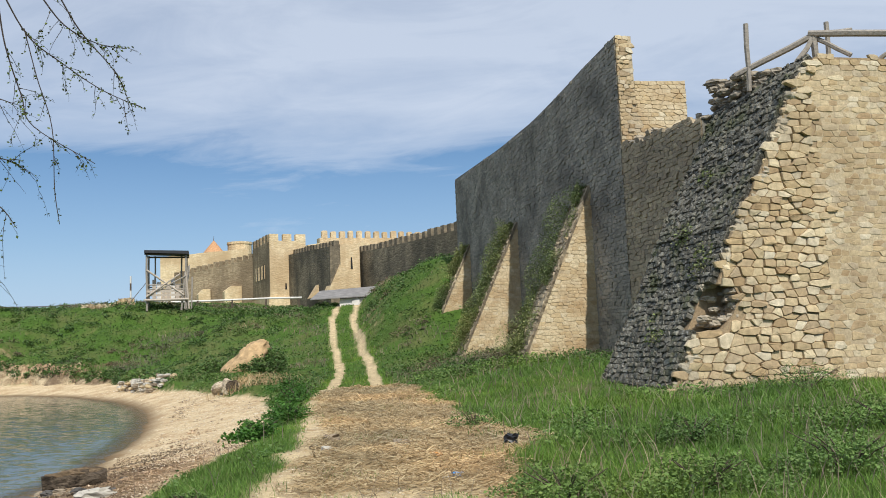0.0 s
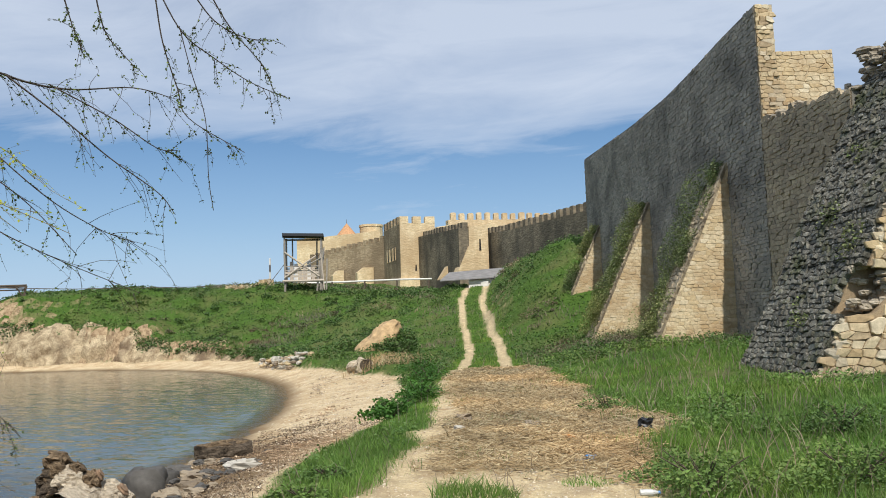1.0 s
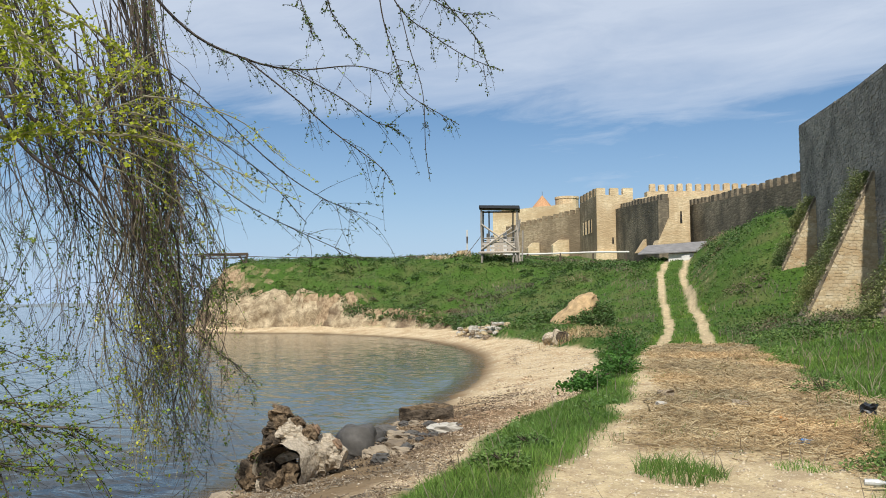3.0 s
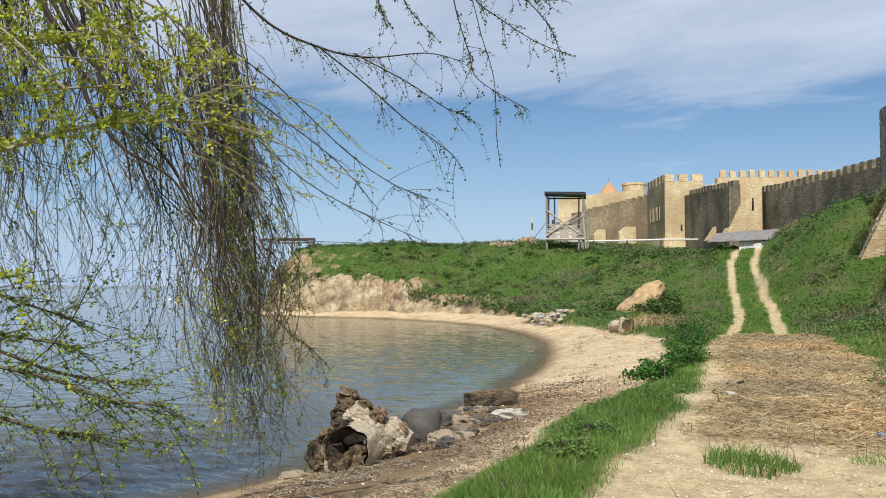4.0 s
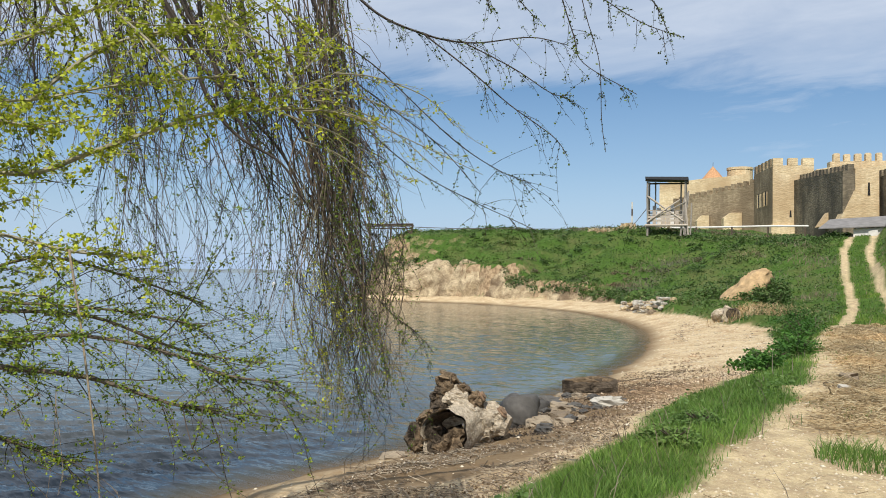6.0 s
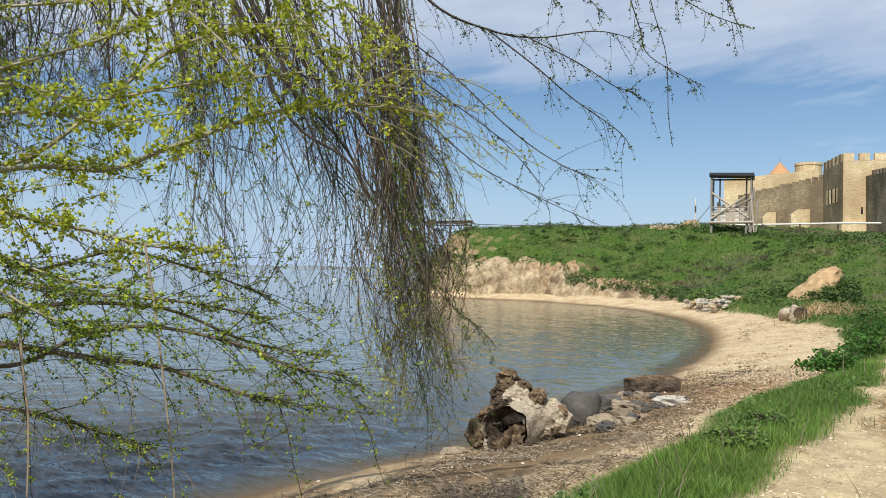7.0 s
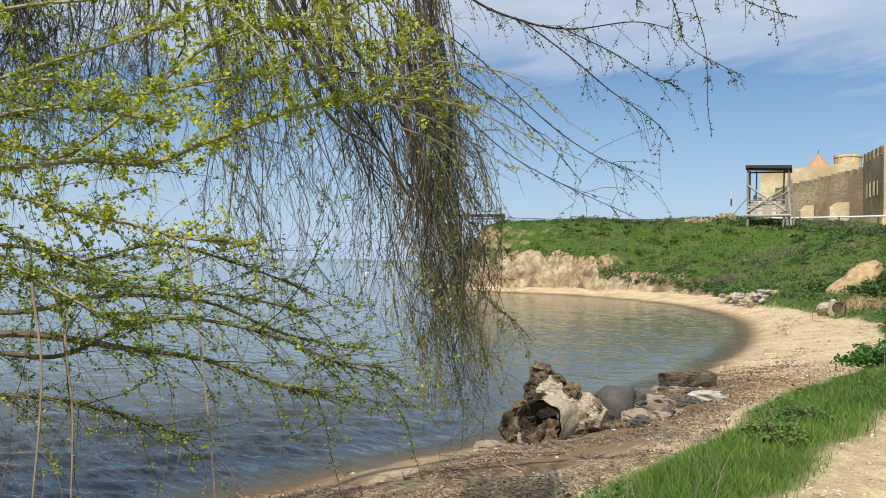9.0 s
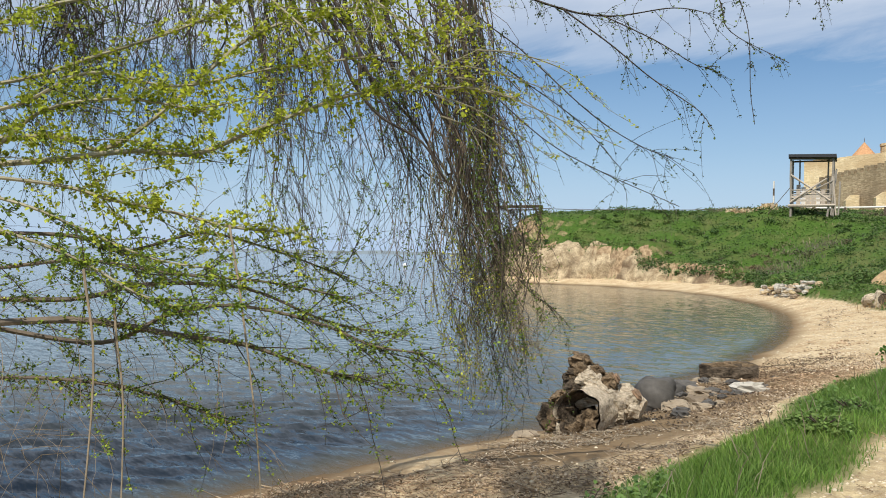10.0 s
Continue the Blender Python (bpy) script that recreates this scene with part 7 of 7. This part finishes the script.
# long arching branches on the far side, thinly leaved
arch = Spray()
for pts, r0, shoots, length in (
    ([(-4.3, 2.9, 4.5), (-3.94, 3.33, 3.64), (-3.62, 3.51, 3.2), (-3.3, 3.66, 3.01), (-3.07, 3.84, 2.96), (-2.73, 3.94, 2.96), (-2.54, 4.06, 2.91)], 0.011, 30, 0.3),
    ([(-4.2, 2.9, 3.6), (-3.81, 3.18, 2.95), (-3.48, 3.37, 2.64), (-3.11, 3.55, 2.33), (-2.9, 3.71, 2.04)], 0.005, 16, 0.35),
    ([(-4.1, 3.0, 3.9), (-3.81, 3.32, 3.12), (-3.47, 3.51, 2.76), (-3.1, 3.69, 2.37), (-2.88, 3.84, 2.19), (-2.72, 3.95, 2.11)], 0.005, 16, 0.35),
    ([(-3.3, 3.66, 3.01), (-3.02, 3.75, 2.77), (-2.83, 3.88, 2.57), (-2.57, 3.93, 2.37), (-2.49, 3.97, 2.25)], 0.005, 10, 0.3),
    ([(-3.14, 3.79, 2.98), (-2.81, 3.89, 2.78), (-2.57, 3.92, 2.61), (-2.48, 3.98, 2.6)], 0.004, 8, 0.25),
    ([(-3.9, 2.9, 3.0), (-3.55, 3.17, 2.58), (-3.19, 3.36, 2.21), (-2.95, 3.55, 2.03), (-2.59, 3.8, 1.83)], 0.004, 12, 0.3),
    ([(-3.8, 3.5, 1.8), (-3.72, 3.56, 1.58), (-3.49, 3.63, 1.34), (-3.39, 3.72, 1.24), (-3.23, 3.71, 1.12)], 0.004, 14, 0.25),
    ([(-2.41, 3.66, 3.39), (-2.30, 3.73, 3.15), (-2.16, 3.80, 3.02), (-2.00, 3.88, 2.90), (-1.83, 3.97, 2.82)], 0.004, 12, 0.15),
    ([(-2.26, 3.75, 3.37), (-2.16, 3.81, 3.22), (-2.03, 3.87, 3.14), (-1.90, 3.93, 3.12)], 0.004, 10, 0.15),
    ([(-2.31, 3.72, 3.18), (-2.26, 3.75, 2.94), (-2.20, 3.78, 2.70), (-2.19, 3.79, 2.40), (-2.17, 3.80, 2.23)], 0.0025, 3, 0.10),
    ([(-2.76, 3.41, 3.30), (-2.73, 3.44, 3.15), (-2.69, 3.47, 3.01)], 0.004, 8, 0.15),
    ([(-2.65, 3.50, 3.34), (-2.61, 3.53, 3.13), (-2.55, 3.57, 3.03), (-2.49, 3.61, 2.95)], 0.004, 9, 0.15),
    ([(-2.41, 3.66, 3.33), (-2.38, 3.68, 3.09), (-2.32, 3.72, 2.85), (-2.27, 3.74, 2.70), (-2.03, 3.87, 2.53)], 0.004, 8, 0.15),
    ([(-2.18, 3.79, 3.37), (-2.09, 3.84, 3.19), (-1.95, 3.91, 3.00), (-1.89, 3.94, 2.85)], 0.004, 8, 0.15),
):
    line = limb(pts, r0, 0.0018, twig_dark, 4)
    arch.shoots(line, int(shoots * 1.5), length, 0.5, 0.015, 0.06, 0.2, 2, 0.0019, 0.6)
    arch.leafy(line, 0.04, 0.016, 0.3, 2)
# Near-silhouette leaves: their darkness against the sky is put into the colour.
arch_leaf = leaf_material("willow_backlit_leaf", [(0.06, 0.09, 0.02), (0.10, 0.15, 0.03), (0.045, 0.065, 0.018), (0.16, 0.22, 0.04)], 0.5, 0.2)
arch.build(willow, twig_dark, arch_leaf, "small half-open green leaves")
for pts, r0 in (
    ([(-4.9, 2.2, 4.4), (-4.86, 2.8, 3.57), (-4.67, 2.9, 3.05), (-4.48, 3.16, 2.7), (-4.21, 3.33, 2.37), (-4.09, 3.47, 2.04)], 0.024),
    ([(-4.6, 2.6, 4.5), (-4.65, 3.27, 3.66), (-4.49, 3.31, 3.1), (-4.29, 3.39, 2.71), (-4.14, 3.56, 2.35), (-4.01, 3.55, 1.9)], 0.022),
    ([(-5.85, 2.2, 4.0), (-5.69, 2.56, 3.63), (-5.53, 2.65, 3.26), (-5.51, 2.69, 3.07), (-5.55, 2.61, 2.87)], 0.018),
    ([(-5.0, 2.6, 4.2), (-4.9, 3.0, 3.5), (-4.72, 3.2, 3.0), (-4.6, 3.3, 2.6), (-4.55, 3.35, 2.2)], 0.016),
    ([(-5.5, 2.6, 4.1), (-5.35, 2.9, 3.6), (-5.3, 3.0, 3.2), (-5.1, 3.1, 2.9), (-5.05, 3.1, 2.6)], 0.014),
    ([(-5.9, 2.2, 4.0), (-5.75, 2.5, 3.5), (-5.9, 2.6, 3.1), (-5.85, 2.6, 2.8)], 0.012),
    ([(-4.20, 2.35, 3.23), (-4.12, 2.48, 3.00), (-4.05, 2.59, 2.79), (-4.01, 2.65, 2.55), (-3.91, 2.78, 2.34), (-3.75, 2.97, 2.19), (-3.66, 3.07, 1.97)], 0.020),
    ([(-4.16, 2.43, 3.24), (-4.08, 2.54, 2.97), (-3.99, 2.67, 2.74), (-3.97, 2.69, 2.50)], 0.015),
    ([(-4.13, 2.48, 3.21), (-4.06, 2.58, 2.95), (-3.93, 2.75, 2.68), (-3.84, 2.86, 2.64)], 0.012),
    ([(-4.44, 1.92, 3.12), (-4.41, 2.00, 2.94), (-4.37, 2.07, 2.88), (-4.34, 2.12, 2.77)], 0.014),
    ([(-4.45, 1.90, 3.12), (-4.42, 1.96, 2.95), (-4.45, 1.90, 2.79), (-4.47, 1.86, 2.70)], 0.009),
    ([(-4.33, 2.14, 3.16), (-4.30, 2.19, 2.84), (-4.26, 2.26, 2.54), (-4.25, 2.28, 2.45)], 0.010),
    ([(-4.05, 2.59, 3.26), (-4.02, 2.63, 2.89), (-3.95, 2.72, 2.59), (-3.87, 2.83, 2.31), (-3.81, 2.91, 2.06)], 0.013),
    ([(-4.3, 3.0, 4.5), (-4.2, 3.5, 3.6), (-4.1, 3.62, 3.0), (-4.0, 3.6, 2.3), (-3.98, 3.6, 1.7)], 0.016),
):
    limb(pts, r0, 0.005, twig_dark, 6)


# curtain of hanging twigs
def polar(az, dist, z):
    a = radians(az)
    return Vector((-0.13 - math.sin(a) * dist, -0.18 + math.cos(a) * dist, z))


veil, lit_veil = Spray(), Spray()
for az, spread, dist, low, high_z, count, tails, lean_by in (
    (45.7, 1.0, 5.3, (0.75, 1.7), (2.7, 4.2), 74, 12, (1.0, 3.5)),
    (43.4, 1.1, 5.2, (0.5, 1.2), (2.0, 3.0), 44, 11, (2.0, 4.5)),
    (45.0, 0.7, 5.1, (0.9, 1.9), (2.9, 4.2), 34, 7, (1.0, 3.5)),
    (42.6, 1.2, 5.2, (1.3, 2.3), (2.6, 3.6), 26, 8, (2.0, 5.5)),
    (50.2, 0.9, 5.4, (1.1, 2.1), (3.0, 4.2), 44, 8, (2.0, 5.0)),
    (53.2, 0.8, 5.7, (1.4, 2.3), (3.3, 4.3), 30, 6, (1.0, 4.0)),
    (58.0, 1.1, 6.1, (0.95, 2.1), (3.0, 4.3), 48, 7, (-1.0, 2.0)),
    (60.4, 1.0, 6.3, (2.0, 3.0), (3.6, 4.4), 20, 4, (-2.0, 2.0)),
    (65.0, 1.0, 6.1, (1.9, 2.9), (3.4, 4.3), 34, 5, (-2.0, 2.0)),
    (70.5, 1.5, 5.9, (1.9, 2.9), (3.2, 4.3), 95, 9, (-2.0, 3.0)),
    (75.5, 2.3, 5.8, (1.7, 2.8), (3.4, 4.3), 40, 6, (-2.0, 3.0)),
):
    knots = [(wr.gauss(az, spread), wr.gauss(dist, 0.25), wr.uniform(*high_z), wr.uniform(*lean_by), wr.gauss(0, 0.9), wr.gauss(0, 0.25)) for _ in range(tails)]
    for _ in range(count):
        # Random strands take the sunlit twig tone, the rest the shaded one.
        lit = wr.random() < (0.40 if az < 52 else 0.25)
        spray = lit_veil if lit else veil
        a1, d0, z0, lean, sway, drop = wr.choice(knots)
        a1, d0, z0 = a1 + wr.gauss(0, 0.45), d0 + wr.gauss(0, 0.08), z0 + wr.gauss(0, 0.2)
        z1 = min(max(wr.uniform(*low) + drop, low[0]), 2.8)
        pts = []
        for k in range(7):
            t = k / 6
            pts.append(polar(a1 + lean * (1 - t) ** 2.2 + sway * math.sin(t * 5 + lean) - 1.4 * wr.random() * t * t, d0, z0 + (z1 - z0) * t ** 0.85) + wild(0.035 + 0.05 * t))
        line = spline(pts, 3)
        spray.twig(line, wr.choice([0.0022, 0.003, 0.004, 0.0065]), 0.0012)
        spray.shoots(line, wr.randint(9, 17), 0.24, 0.4, 0.016 if wr.random() < 0.3 else 0.0, 0.07, 0.1, 2, 0.0014, 0.8, 0.26)
        if wr.random() < 0.25:
            spray.leafy(line, 0.07, 0.02, 0.3, 2)
lit_veil.build(willow, twig_lit, shade_leaf, "small half-open green leaves")
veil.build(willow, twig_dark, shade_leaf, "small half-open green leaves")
# thin leafy ends that trail out of the hanging curtain, and more growth under the low boughs
ends, under = Spray(), Spray()
for _ in range(34):
    a0, a1, d0 = wr.uniform(44.5, 48.5), wr.uniform(39.8, 47.0), wr.uniform(4.9, 5.5)
    z1 = wr.uniform(0.5, 0.8) + 0.05 * (46 - a1)
    pts = [polar(a0 + (a1 - a0) * t ** 1.4, d0, 2.1 + (z1 - 2.1) * t ** 0.9) + wild(0.04) for t in (0, 0.2, 0.4, 0.6, 0.8, 1.0)]
    line = spline(pts, 3)
    ends.twig(line, 0.0028, 0.0012)
    ends.shoots(line, 10, 0.2, 0.3, 0.017 if wr.random() < 0.5 else 0.0, 0.06, 0.35, 4, 0.0014, 0.7, 0.3)
    ends.tufts(line, 0.22, 0.018, 0.5, 4)
ends.build(willow, twig_olive, spring_leaf, "yellow-green leaves at the twig ends")
for line in low_lines:
    under.shoots(line, 16, 0.36, 0.22, 0.017, 0.045, 0.1, 6, 0.002, 0.8, 0.34)
    under.shoots(line, 8, 0.5, 0.6, 0.015, 0.08, 0.1, 4, 0.0018, 0.8, 0.3)
under.build(willow, twig_dark, low_leaf, "small green leaves under the low boughs")
